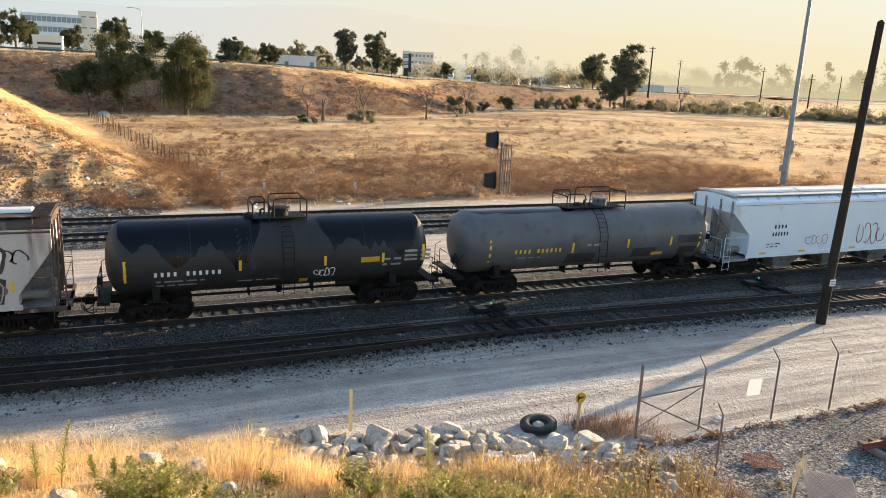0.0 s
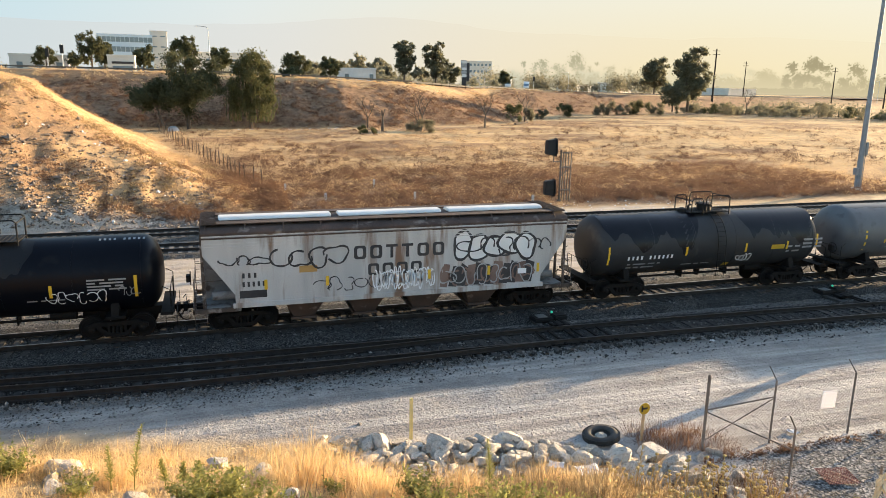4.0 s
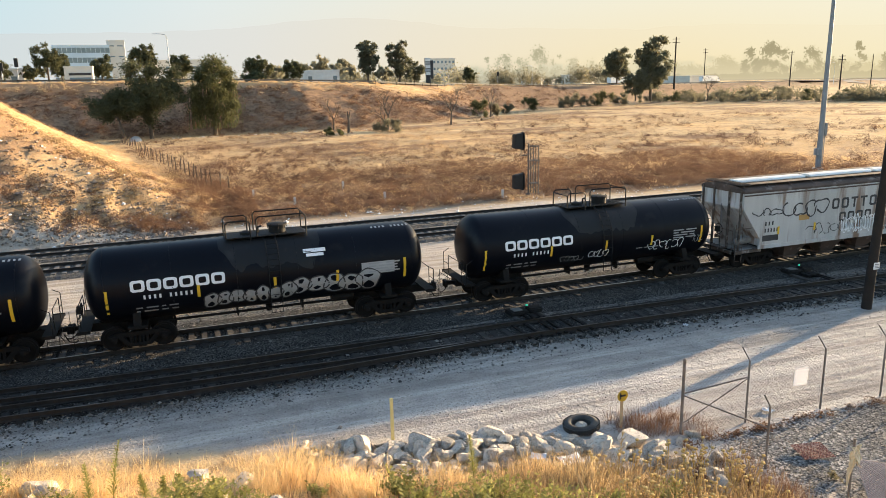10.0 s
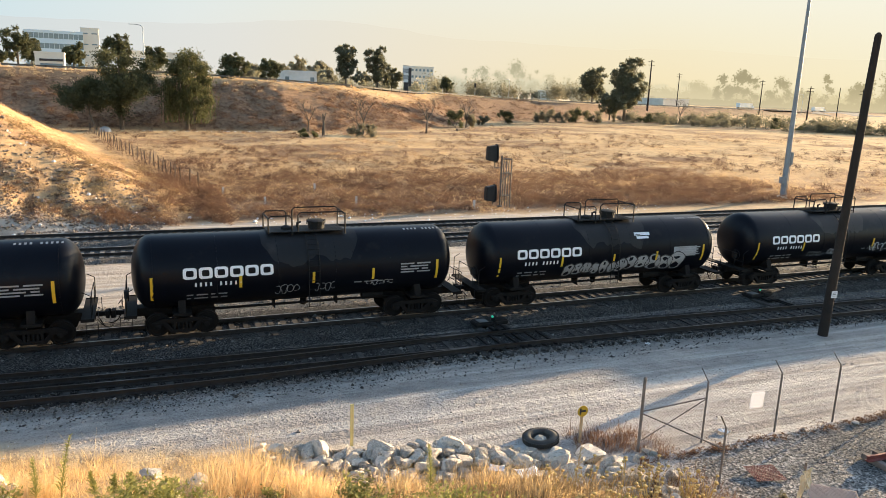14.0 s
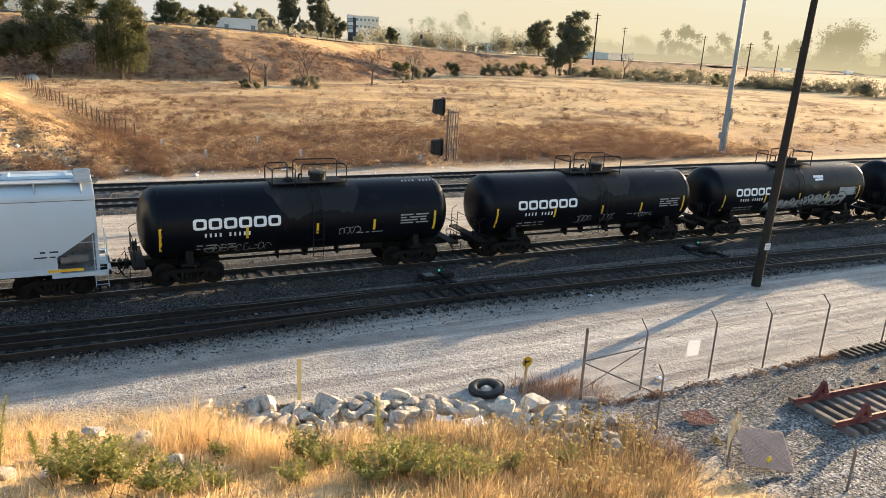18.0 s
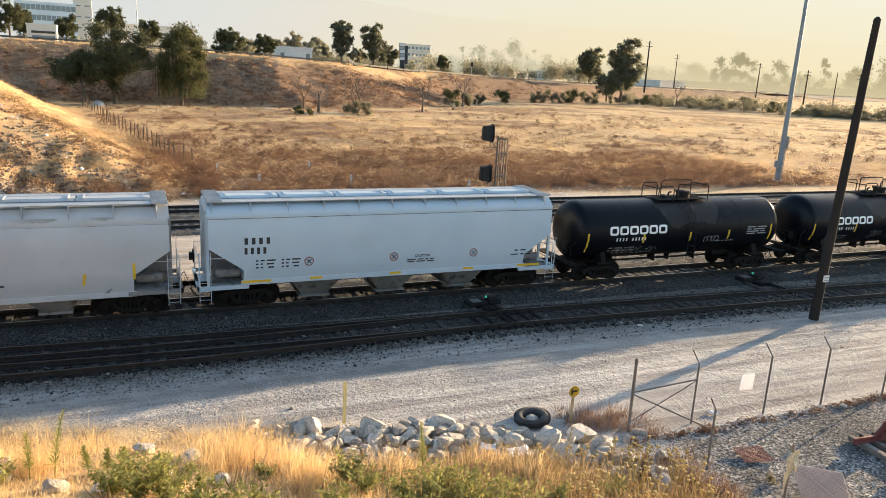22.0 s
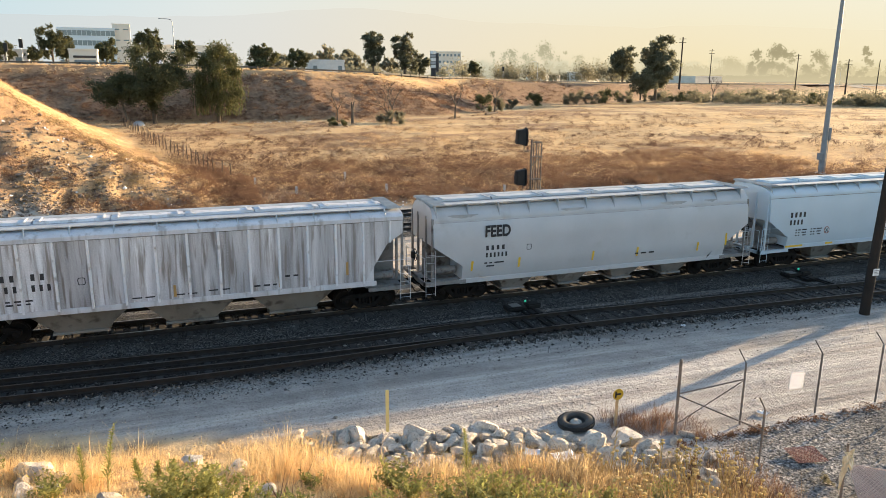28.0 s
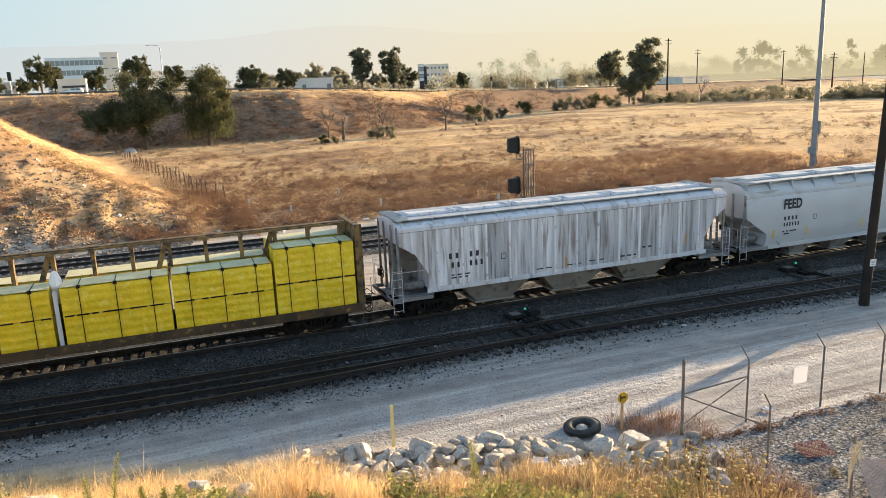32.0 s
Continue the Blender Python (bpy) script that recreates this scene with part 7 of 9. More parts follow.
def pebbles(name, label, n, region, size, seed, material):
    """Loose stones too small to tell apart."""
    rn = np.random.default_rng(seed)
    xs, ys = region(rn, n)
    zs = np.maximum(ground_z(xs, ys), bed_top(xs, ys))
    base = np.array([(1, 0, 0), (-1, 0, 0), (0, 1, 0), (0, -1, 0), (0, 0, 1), (0, 0, -1)], float)
    tri = [(0, 2, 4), (2, 1, 4), (1, 3, 4), (3, 0, 4), (2, 0, 5), (1, 2, 5), (3, 1, 5), (0, 3, 5)]
    r = size * np.exp(rn.normal(0, 0.45, n))
    v = base[None] * r[:, None, None] * rn.uniform(0.6, 1.2, (n, 6, 1))
    a = rn.uniform(0, 6.28, n)
    c, s_ = np.cos(a)[:, None], np.sin(a)[:, None]
    vx, vy, vz = v[..., 0] * c - v[..., 1] * s_, v[..., 0] * s_ + v[..., 1] * c, v[..., 2] * 0.7
    out = np.stack([vx + xs[:, None], vy + ys[:, None], vz + zs[:, None] + r[:, None] * 0.25], -1).reshape(-1, 3)
    fs = [tuple(6 * i + k for k in q) for i in range(n) for q in tri]
    return tagged(new(name, raw_mesh(name, out.tolist(), fs, material)), label, "gravel", kind="stuff")


def in_box(x0, x1, y0, y1):
    return lambda rn, n: (rn.uniform(x0, x1, n), rn.uniform(y0, y1, n))


RUBBLE = surface("brown_rubble", (0.10, 0.075, 0.055), (0.30, 0.24, 0.19), 0.95, 0.0, 3.0, 30, 0.2, 0.005)
pebbles("road_stones", "loose pale stones scattered over the dirt road", 13000, in_box(-6, 40, 15.6, 23.6), 0.013, 1, ROAD_STONE)
pebbles("yard_stones", "loose stones on the yard gravel", 17000, lambda rn, n: (rn.uniform(12.6, 34, n), rn.uniform(8, 15.3, n)), 0.013, 2, YARD_STONE)
pebbles("ballast_stones", "coarse dark stones along the ballast edges", 30000, lambda rn, n: (rn.uniform(-14, 46, n), rn.uniform(22.4, 34.6, n)), 0.028, 3, TRACK_STONE)
pebbles("edge_stones", "dark crushed stone strewn along the edge of the siding", 9000, lambda rn, n: (lambda x: (x, np.array([near_turnout(v) for v in x]) - 1.02 - np.abs(rn.normal(0, 0.36, n))))(rn.uniform(-12, 44, n)), 0.026, 8, TRACK_STONE)
pebbles("mound_rubble", "broken rubble over the slope of fill", 5200, lambda rn, n: (rn.uniform(-16, 1, n), 52.5 + np.abs(rn.normal(0, 6.5, n))), 0.085, 4, RUBBLE)
pebbles("verge_litter", "specks of litter along the field edge", 300, lambda rn, n: (rn.uniform(-10, 45, n), rn.normal(54.5, 1.6, n)), 0.06, 5, LITTER)
pebbles("mound_litter", "white scraps of litter on the slope of fill", 110, lambda rn, n: (rn.uniform(-15, 1, n), rn.uniform(54, 66, n)), 0.085, 6, LITTER)
pebbles("bank_litter", "scattered litter at the foot of the bank", 90, lambda rn, n: (rn.uniform(0, 40, n), rn.normal(156, 1.2, n)), 0.13, 7, LITTER)
for x, y, r, lab in ((8.95, 15.1, 0.3, "crumpled white sheet of litter on the rocks"), (8.25, 15.55, 0.2, "white plastic scrap on the rocks"), (16.3, 15.9, 0.16, "pale paper scrap by the fence"), (19.1, 23.3, 0.12, "white pebble beside the siding")):
    t = thing("litter", lab, "litter", up_from(x, y, 0.22 if y < 15.7 else 0.02, x * 40))
    s = Shape()
    n = 5
    vs = [(r * (i / n * 2 - 1), r * 0.8 * (j / n * 2 - 1), 0.09 * noise.noise((i * 0.9 + x, j * 0.9, 0)) + 0.05) for i in range(n + 1) for j in range(n + 1)]
    fs = [(i * (n + 1) + j, (i + 1) * (n + 1) + j, (i + 1) * (n + 1) + j + 1, i * (n + 1) + j + 1) for i in range(n) for j in range(n)]
    s.add(vs, fs)
    part("scrap", s, LITTER, t)


# ---- highway, buildings and poles in the distance ----
def polar(az, dist):
    return dist * math.sin(radians(az)), dist * math.cos(radians(az))


WAY = [polar(a, d) for a, d in ((-50, 360), (-30, 247), (-18, 217), (-10, 208), (0, 203), (8, 201), (14, 214), (19, 255), (24, 335), (30, 385), (36, 440), (44, 560), (52, 760), (58, 1000))]
ASPHALT = surface("pale_worn_asphalt", (0.09, 0.088, 0.085), (0.15, 0.147, 0.142), 0.9, 0.0, 0.2, 8, 0.1, 0.01)


def way_at(s):
    """A point on the highway and its heading, s metres along."""
    for (ax, ay), (bx, by) in zip(WAY, WAY[1:]):
        ln = math.hypot(bx - ax, by - ay)
        if s <= ln or (bx, by) == WAY[-1]:
            return ax + (bx - ax) * s / ln, ay + (by - ay) * s / ln, math.atan2(by - ay, bx - ax)
        s -= ln


def way_length(az):
    """How far along the highway the bearing az is met."""
    s, best = 0.0, (1e9, 0.0)
    while s < 1600:
        x, y, _ = way_at(s)
        e = abs(math.degrees(math.atan2(x, y)) - az)
        best = min(best, (e, s))
        s += 1.0
    return best[1]


xs, fs = [], []
for i in range(161):
    x, y, h = way_at(i * 10.0)
    for k in (-1, 1):
        px, py = x - math.sin(h) * 9 * k, y + math.cos(h) * 9 * k
        xs.append((px, py, gz(px, py) + 0.25))
    if i:
        fs.append((2 * i - 2, 2 * i - 1, 2 * i + 1, 2 * i))
tagged(new("highway", raw_mesh("highway", xs, fs, ASPHALT)), "pale asphalt highway on top of the bank", "road", kind="structure")
RAIL_STEEL = surface("weathered_guard_rail", (0.06, 0.056, 0.05), (0.13, 0.12, 0.105), 0.85, 0.0, 0.4, 8, 0.1, 0.01)
t = thing("guard_rail", "grey steel guard rail along the highway edge", "guard rail")
rail = Shape()
posts_v, posts_f = [], []
last = None
for i in range(8, 130):
    x, y, h = way_at(i * 6.0)
    px, py = x + math.sin(h) * 9.3, y - math.cos(h) * 9.3
    z = gz(px, py)
    s = Shape().box(px - 0.09, px + 0.09, py - 0.09, py + 0.09, z - 0.2, z + 0.85)
    if 18 <= i < 110:
        part("post", s, TIE, t)
    if last:
        a = last
        rail.add([(a[0], a[1], a[2] + 0.45), (px, py, z + 0.45), (px, py, z + 0.85), (a[0], a[1], a[2] + 0.85)], [(0, 1, 2, 3)])
    last = (px, py, z)
part("rail", rail, RAIL_STEEL, t)


def building(name, label, az, dist, w, dep, z0, z1, paint, turn=0.0, rows=0, cols=0, win=(1.8, 1.6), roof=None):
    x, y = polar(az, dist)
    t = thing(name, label, "building", pose(x, y, z0, 0, 0, turn))
    h = z1 - z0
    s = Shape().box(-w / 2, w / 2, 0, dep, 0, h)
    s.box(-w / 2 - 0.2, w / 2 + 0.2, -0.2, dep, h, h + 0.6)
    wall = part("wall", s, paint, t)
    part("roof", Shape().box(-w / 2 + 0.3, w / 2 - 0.3, 0.3, dep - 0.3, h + 0.1, h + 0.4), roof or CONCRETE, t)
    for r in range(rows):
        for c in range(cols):
            cx, cz = -w / 2 + w * (c + 0.5) / cols, h * (r + 0.55) / rows
            wd = part("window", Shape().box(cx - win[0] / 2, cx + win[0] / 2, -0.08, 0.0, cz - win[1] / 2, cz + win[1] / 2), GLASS, t)
    return t


BLUE_WALL = surface("pale_blue_white_panels", (0.48, 0.58, 0.66), (0.60, 0.69, 0.75), 0.6, 0.0, 0.05, 3, 0.0)
CREAM = surface("cream_render", (0.55, 0.52, 0.46), (0.66, 0.63, 0.57), 0.8, 0.0, 0.1, 4, 0.0)
building("hospital_block", "large pale blue five-storey office block far off", -5.2, 610, 38, 30, 5, 40.0, BLUE_WALL, 2, 5, 12, (2.9, 3.6))
tower = building("stair_tower", "taller pale grey stair tower of the office block", -3.0, 612, 12, 26, 5, 43.5, CREAM, 2, 5, 2, (3.6, 0.8))
building("low_block", "long low pale building behind the trees", 1.4, 640, 62, 30, 5, 30, CREAM, 2, 2, 12, (2.5, 2.0))
shop = building("roadside_shop", "small white shop with a dark glass front", -5.55, 300, 9.2, 10, 9.0, 17.0, CREAM, 2)
part("shop_window", Shape().box(-3.0, 4.0, -0.15, 0.0, 2.2, 4.6), GLASS, shop, "dark shop window")
part("sign_band", Shape().box(-3.2, 4.2, -0.2, 0.0, 5.4, 6.2), SPRAY_DARK, shop, "dark sign band")
shed = building("white_shed", "low white warehouse beside the highway", 11.1, 240, 12.0, 12, 9.3, 13.2, HATCH, -8)
for cx in (-3.2, 4.6):
    part("door", Shape().box(cx - 0.6, cx + 0.6, -0.12, 0.0, 0.6, 2.6), GLASS, shed)
building("hotel", "pale four-storey building beyond the highway", 20.35, 560, 20, 14, 6, 25.2, CREAM, -12, 4, 7, (1.5, 1.7))
building("store", "low store with a pale front beyond the highway", 31.4, 520, 26, 14, 3, 11.0, CREAM, 35, 1, 4, (3.5, 3.0))
building("store", "long low store beyond the highway", 28.4, 560, 30, 14, 3, 9.0, CREAM, 30, 1, 4, (4.0, 3.0))
building("warehouse", "long low pale warehouse in the haze", 39.6, 640, 40, 30, 1, 8.5, CONCRETE, 20)
building("left_depot", "white depot at the end of the highway", -10.6, 260, 16, 10, 9.5, 15.5, CREAM, 8, 1, 3, (1.6, 1.8))


def street_lamp(az, dist, z0, h, label="tall grey street lamp with a curved arm"):
    x, y = polar(az, dist)
    t = thing("street_lamp", label, "street lamp", pose(x, y, z0))
    part("pole", Shape().tube((0, 0, 0), (0, 0, h - 0.6), 0.14, 8, 0.08), GALV, t)
    part("arm", Shape().path([(0, 0, h - 0.6), (-0.3, 0, h - 0.15), (-1.0, 0, h), (-2.2, 0, h + 0.05)], 0.06), GALV, t)
    part("lamp_head", Shape().box(-2.9, -2.1, -0.15, 0.15, h - 0.05, h + 0.1), GALV, t, bevel=0.03)


street_lamp(0.39, 182, 11, 10.3)
street_lamp(27.2, 420, 7, 9.5)
street_lamp(48.0, 520, 2, 13)
street_lamp(3.8, 300, 10, 8)


def billboard():
    x, y = polar(19.3, 262)
    t = thing("sign_tower", "tall dark sign tower with white panels", "sign", pose(x, y, 8.2, 0, 0, -20))
    part("column", Shape().box(-0.9, 0.7, -0.4, 0.4, 0, 3.4), SPRAY_DARK, t, bevel=0.05)
    part("panel", Shape().box(0.75, 1.75, -0.45, 0.45, 2.2, 8.4), SPRAY_DARK, t, bevel=0.05)
    for i in range(5):
        part("sign_panel", Shape().box(-1.2, 0.7, -0.45, 0.45, 3.5 + i * 1.15, 4.5 + i * 1.15), SPRAY_GREY if i % 2 else HATCH, t, bevel=0.03)
    part("frame", Shape().box(-1.3, 0.72, -0.4, 0.4, 3.4, 9.2), SPRAY_DARK, t)


billboard()


def power_pole(az, dist, z0, h, arms=2, r=0.2):
    x, y = polar(az, dist)
    t = thing("power_pole", "tall timber power pole with cross-arms in the haze", "utility pole", pose(x, y, z0, 0, 0, -az + 15))
    part("shaft", Shape().tube((0, 0, 0), (0, 0, h), r * 1.4, 8, r * 0.8), POLE_WOOD, t)
    for i in range(arms):
        part("cross_arm", Shape().box(-1.6, 1.6, -0.1, 0.1, h - 1.0 - i * 1.6, h - 0.8 - i * 1.6), POLE_WOOD, t)


power_pole(37.6, 380, 2.5, 25, 2, 0.36)
power_pole(39.65, 480, 2, 23, 2, 0.25)
power_pole(48.4, 420, 1, 17, 2, 0.3)
power_pole(51.6, 400, 0, 17, 2, 0.3)
power_pole(50.2, 440, 0, 18, 0, 0.22)
power_pole(45.3, 520, 1, 22, 2, 0.3)
for az, dist, z0, h in ((-9.2, 200, 11, 6.0), (-10.1, 205, 11, 5.2), (22.1, 330, 7.2, 6.2), (24.6, 350, 6.8, 6.4)):
    x, y = polar(az, dist)
    t = thing("traffic_signal", "dark traffic signal head on a slim post", "traffic light", pose(x, y, z0))
    part("post", Shape().tube((0, 0, 0), (0, 0, h), 0.09, 8), GALV, t)
    part("head", Shape().box(-0.4, 0.4, -0.3, 0.3, h - 2.1, h - 0.1), LENS_DARK, t, bevel=0.06)


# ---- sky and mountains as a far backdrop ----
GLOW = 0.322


def backdrop_material(name, low_stops, high_stops, top, share_stops=None, span=(-2000.0, 4200.0)):
    """A plain glow that turns from cool to warm along the horizon; the ridge lets part of the sky through."""
    m = bpy.data.materials.new(name)
    m.use_nodes = True
    n, l = m.node_tree.nodes, m.node_tree.links
    n.remove(n["Principled BSDF"])
    co, sep = n.new("ShaderNodeTexCoord"), n.new("ShaderNodeSeparateXYZ")
    l.new(co.outputs["Object"], sep.inputs[0])

    def ranged(sock, a, b):
        r = n.new("ShaderNodeMapRange")
        r.inputs["From Min"].default_value, r.inputs["From Max"].default_value = a, b
        l.new(sock, r.inputs["Value"])
        return r.outputs["Result"]

    def ramp(stops):
        r = n.new("ShaderNodeValToRGB")
        while len(r.color_ramp.elements) < len(stops):
            r.color_ramp.elements.new(0.5)
        for e, (p, c) in zip(r.color_ramp.elements, stops):
            e.position, e.color = p, (*[v ** 2.2 for v in c], 1)
        l.new(across, r.inputs["Fac"])
        return r.outputs["Color"]
    across = ranged(sep.outputs["X"], *span)
    mix = n.new("ShaderNodeMix")
    mix.data_type = "RGBA"
    l.new(ranged(sep.outputs["Z"], 0.0, top), mix.inputs["Factor"])
    l.new(ramp(low_stops), mix.inputs["A"])
    l.new(ramp(high_stops), mix.inputs["B"])
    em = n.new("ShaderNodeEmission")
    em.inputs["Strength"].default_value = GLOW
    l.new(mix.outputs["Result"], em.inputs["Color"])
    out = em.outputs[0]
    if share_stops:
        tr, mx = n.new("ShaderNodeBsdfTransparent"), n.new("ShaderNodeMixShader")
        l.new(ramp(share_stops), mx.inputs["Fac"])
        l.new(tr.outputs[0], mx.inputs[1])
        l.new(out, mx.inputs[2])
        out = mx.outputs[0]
    l.new(out, n["Material Output"].inputs["Surface"])
    return m


def backdrop(name, dist, top_el, material, label):
    vs, fs = [], []
    for i in range(181):
        az = -58 + i * 0.667
        x, y = polar(az, dist)
        vs += [(x, y, -60.0), (x, y, EYE[2] + dist * math.tan(radians(top_el(az))))]
        if i:
            fs.append((2 * i - 2, 2 * i, 2 * i + 1, 2 * i - 1))
    tagged(new(name, raw_mesh(name, vs, fs, material)), label, "backdrop", kind="structure")


def ridge_el(az):
    return 3.6 + 0.95 * math.exp(-((az - 13) / 10) ** 2) + 0.4 * noise.noise((az * 0.11, 2.0, 0)) + 0.12 * noise.noise((az * 0.5, 5.0, 0)) - 0.02 * max(0, az - 25)


SKY_LOW = [(0.0, (0.81, 0.87, 0.90)), (0.18, (0.84, 0.885, 0.90)), (0.36, (0.91, 0.90, 0.87)), (0.55, (0.96, 0.90, 0.78)), (0.78, (0.975, 0.90, 0.71)), (1.0, (0.98, 0.93, 0.77))]
SKY_HIGH = [(0.0, (0.74, 0.87, 0.92)), (0.18, (0.79, 0.895, 0.925)), (0.36, (0.88, 0.925, 0.925)), (0.58, (0.93, 0.93, 0.88)), (0.8, (0.96, 0.95, 0.88)), (1.0, (0.98, 0.97, 0.90))]
# Ridge glow with the haze mixed into its colour, warmer towards the sun.
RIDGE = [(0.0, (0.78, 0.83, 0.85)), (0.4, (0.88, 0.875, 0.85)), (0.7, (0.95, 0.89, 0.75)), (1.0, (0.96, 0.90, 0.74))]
backdrop("backdrop_sky", 4650, lambda az: 16.0, backdrop_material("pale_morning_sky", SKY_LOW, SKY_HIGH, 620.0), "pale morning sky, warm towards the sun")
backdrop("backdrop_mountains", 4400, ridge_el, backdrop_material("haze_glow_ridge", RIDGE, RIDGE, 400.0, [(0.0, (0.85,) * 3), (0.45, (0.8,) * 3), (0.75, (0.5,) * 3), (1.0, (0.4,) * 3)]), "pale glowing mountain ridge with haze in its colour")


# ---- trees ----
def leaf_cloud(rn, centres, radii, n, size, droop=0.0, stretch=1.0):
    """Small leaf pieces through the shells of several uneven clumps."""
    area = radii[:, 0] * radii[:, 2]
    k = rn.choice(len(centres), n, p=area / area.sum())
    d = rn.normal(0, 1, (n, 3))
    d /= np.linalg.norm(d, axis=1)[:, None]
    rad = np.clip(np.abs(rn.normal(0.62, 0.36, n)), 0, 1.35)
    p = centres[k] + d * radii[k] * rad[:, None]
    keep = noise2(p[:, 0] * 1.5 + p[:, 2] * 0.9, p[:, 1] * 1.5 - p[:, 2] * 1.1, 5) > 0.33
    p = p[keep]
    m = len(p)
    a = rn.normal(0, 1, (m, 3))
    a /= np.linalg.norm(a, axis=1)[:, None]
    if droop:
        a = a * (1 - droop) + np.array([0, 0, -1.0]) * droop
    b = np.cross(a, rn.normal(0, 1, (m, 3)))
    b /= np.linalg.norm(b, axis=1)[:, None] + 1e-9
    sz = size * rn.uniform(0.6, 1.35, m)[:, None]
    v = np.stack([p - a * sz * stretch, p - b * sz * 0.55, p + a * sz * stretch, p + b * sz * 0.55], 1).reshape(-1, 3)
    f = np.arange(4 * m).reshape(m, 4)
    return v, f


def crown_masses(rd, h, w, low, form, lean):
    """Clumps of a crown: tall loose masses for a gum tree, one rounded dome for the rest."""
    out = []
    if form == "gum":
        n = 11
        for i in range(n):
            f = low + (0.91 - low) * (i + rd.uniform(0.1, 0.9)) / n
            wide = w * (0.30 - 0.28 * abs(f - 0.62))
            a = i * 2.4 + rd.uniform(-0.5, 0.5)
            cx, cy, q = wide * math.cos(a) * rd.uniform(0.35, 1.0), wide * math.sin(a), w * rd.uniform(0.17, 0.26)
            for _ in range(12):
                d = Vector((rd.gauss(0, 1), rd.gauss(0, 1), rd.gauss(0.25, 0.8))).normalized()
                r = q * rd.uniform(0.34, 0.62)
                out.append(((cx + d.x * q + lean * h * 0.55 * f, cy + d.y * q, h * f + d.z * q * 0.85), (r, r, r * rd.uniform(0.6, 0.95))))
    else:
        zc, rz = h * (low + 0.97) / 2, h * (0.97 - low) / 2
        for i in range(64):
            d = Vector((rd.gauss(0, 1), rd.gauss(0, 1), rd.gauss(0.1, 0.9))).normalized()
            e = rd.uniform(0.6, 0.95) if i < 46 else rd.uniform(0.0, 0.55)
            e *= 0.88 + 0.16 * math.sin(3.1 * math.atan2(d.y, d.x) + 4 * d.z + h)
            r = w * rd.uniform(0.07, 0.125)
            out.append(((lean * h * 0.5 * (1 + d.z * e) + d.x * e * w / 2, d.y * e * w / 2, zc + d.z * e * rz), (r, r, min(r, rz) * rd.uniform(0.65, 1.0))))
    return out


def tree(x, y, z, h, w, label, leaf, n=1500, size=0.45, seed=0, form="dome", low=0.25, droop=0.0, name="tree", lean=0.0):
    rn = np.random.default_rng(seed)
    rd = random.Random(seed)
    t = thing(name, label, "tree", pose(x, y, z))
    s = Shape()
    r0 = max(0.08, h * 0.02)
    mid, top = (lean * h * 0.3, 0, h * max(0.2, low * 0.9)), (lean * h * 0.5, 0, h * 0.72)
    s.tube((0, 0, -0.3), mid, r0 * 1.3, 8, r0)
    s.tube(mid, top, r0, 8, r0 * 0.3)
    masses = crown_masses(rd, h, w, low, form, lean)
    for c, q in masses[::4]:
        st = min(0.9, max(0.0, (c[2] / h - 0.25)))
        s.tube(tuple(m_ + (t_ - m_) * st for m_, t_ in zip(mid, top)), c, r0 * 0.4, 6, r0 * 0.1)
    part("trunk", s, BARK, t, smooth=True)
    v, f = leaf_cloud(rn, np.array([c for c, q in masses]), np.array([q for c, q in masses]), n, size, droop, 1.0 + droop * 1.2)
    part("crown", raw_mesh("crown", v.tolist(), f.tolist(), leaf), leaf, t)
    return t


# the group at the foot of the bank
tree(-3.6, 158, gz(-3.6, 158), 16.6, 16.5, "tall dark olive tree with a dense ragged crown", EUCALYPT, 44000, 0.19, 1, "dome", 0.10)
tree(-8.0, 156, gz(-8.0, 156), 9.4, 12.5, "leaning dark tree with a wide crown", EUCALYPT, 20000, 0.18, 2, "dome", 0.36, lean=-0.35)


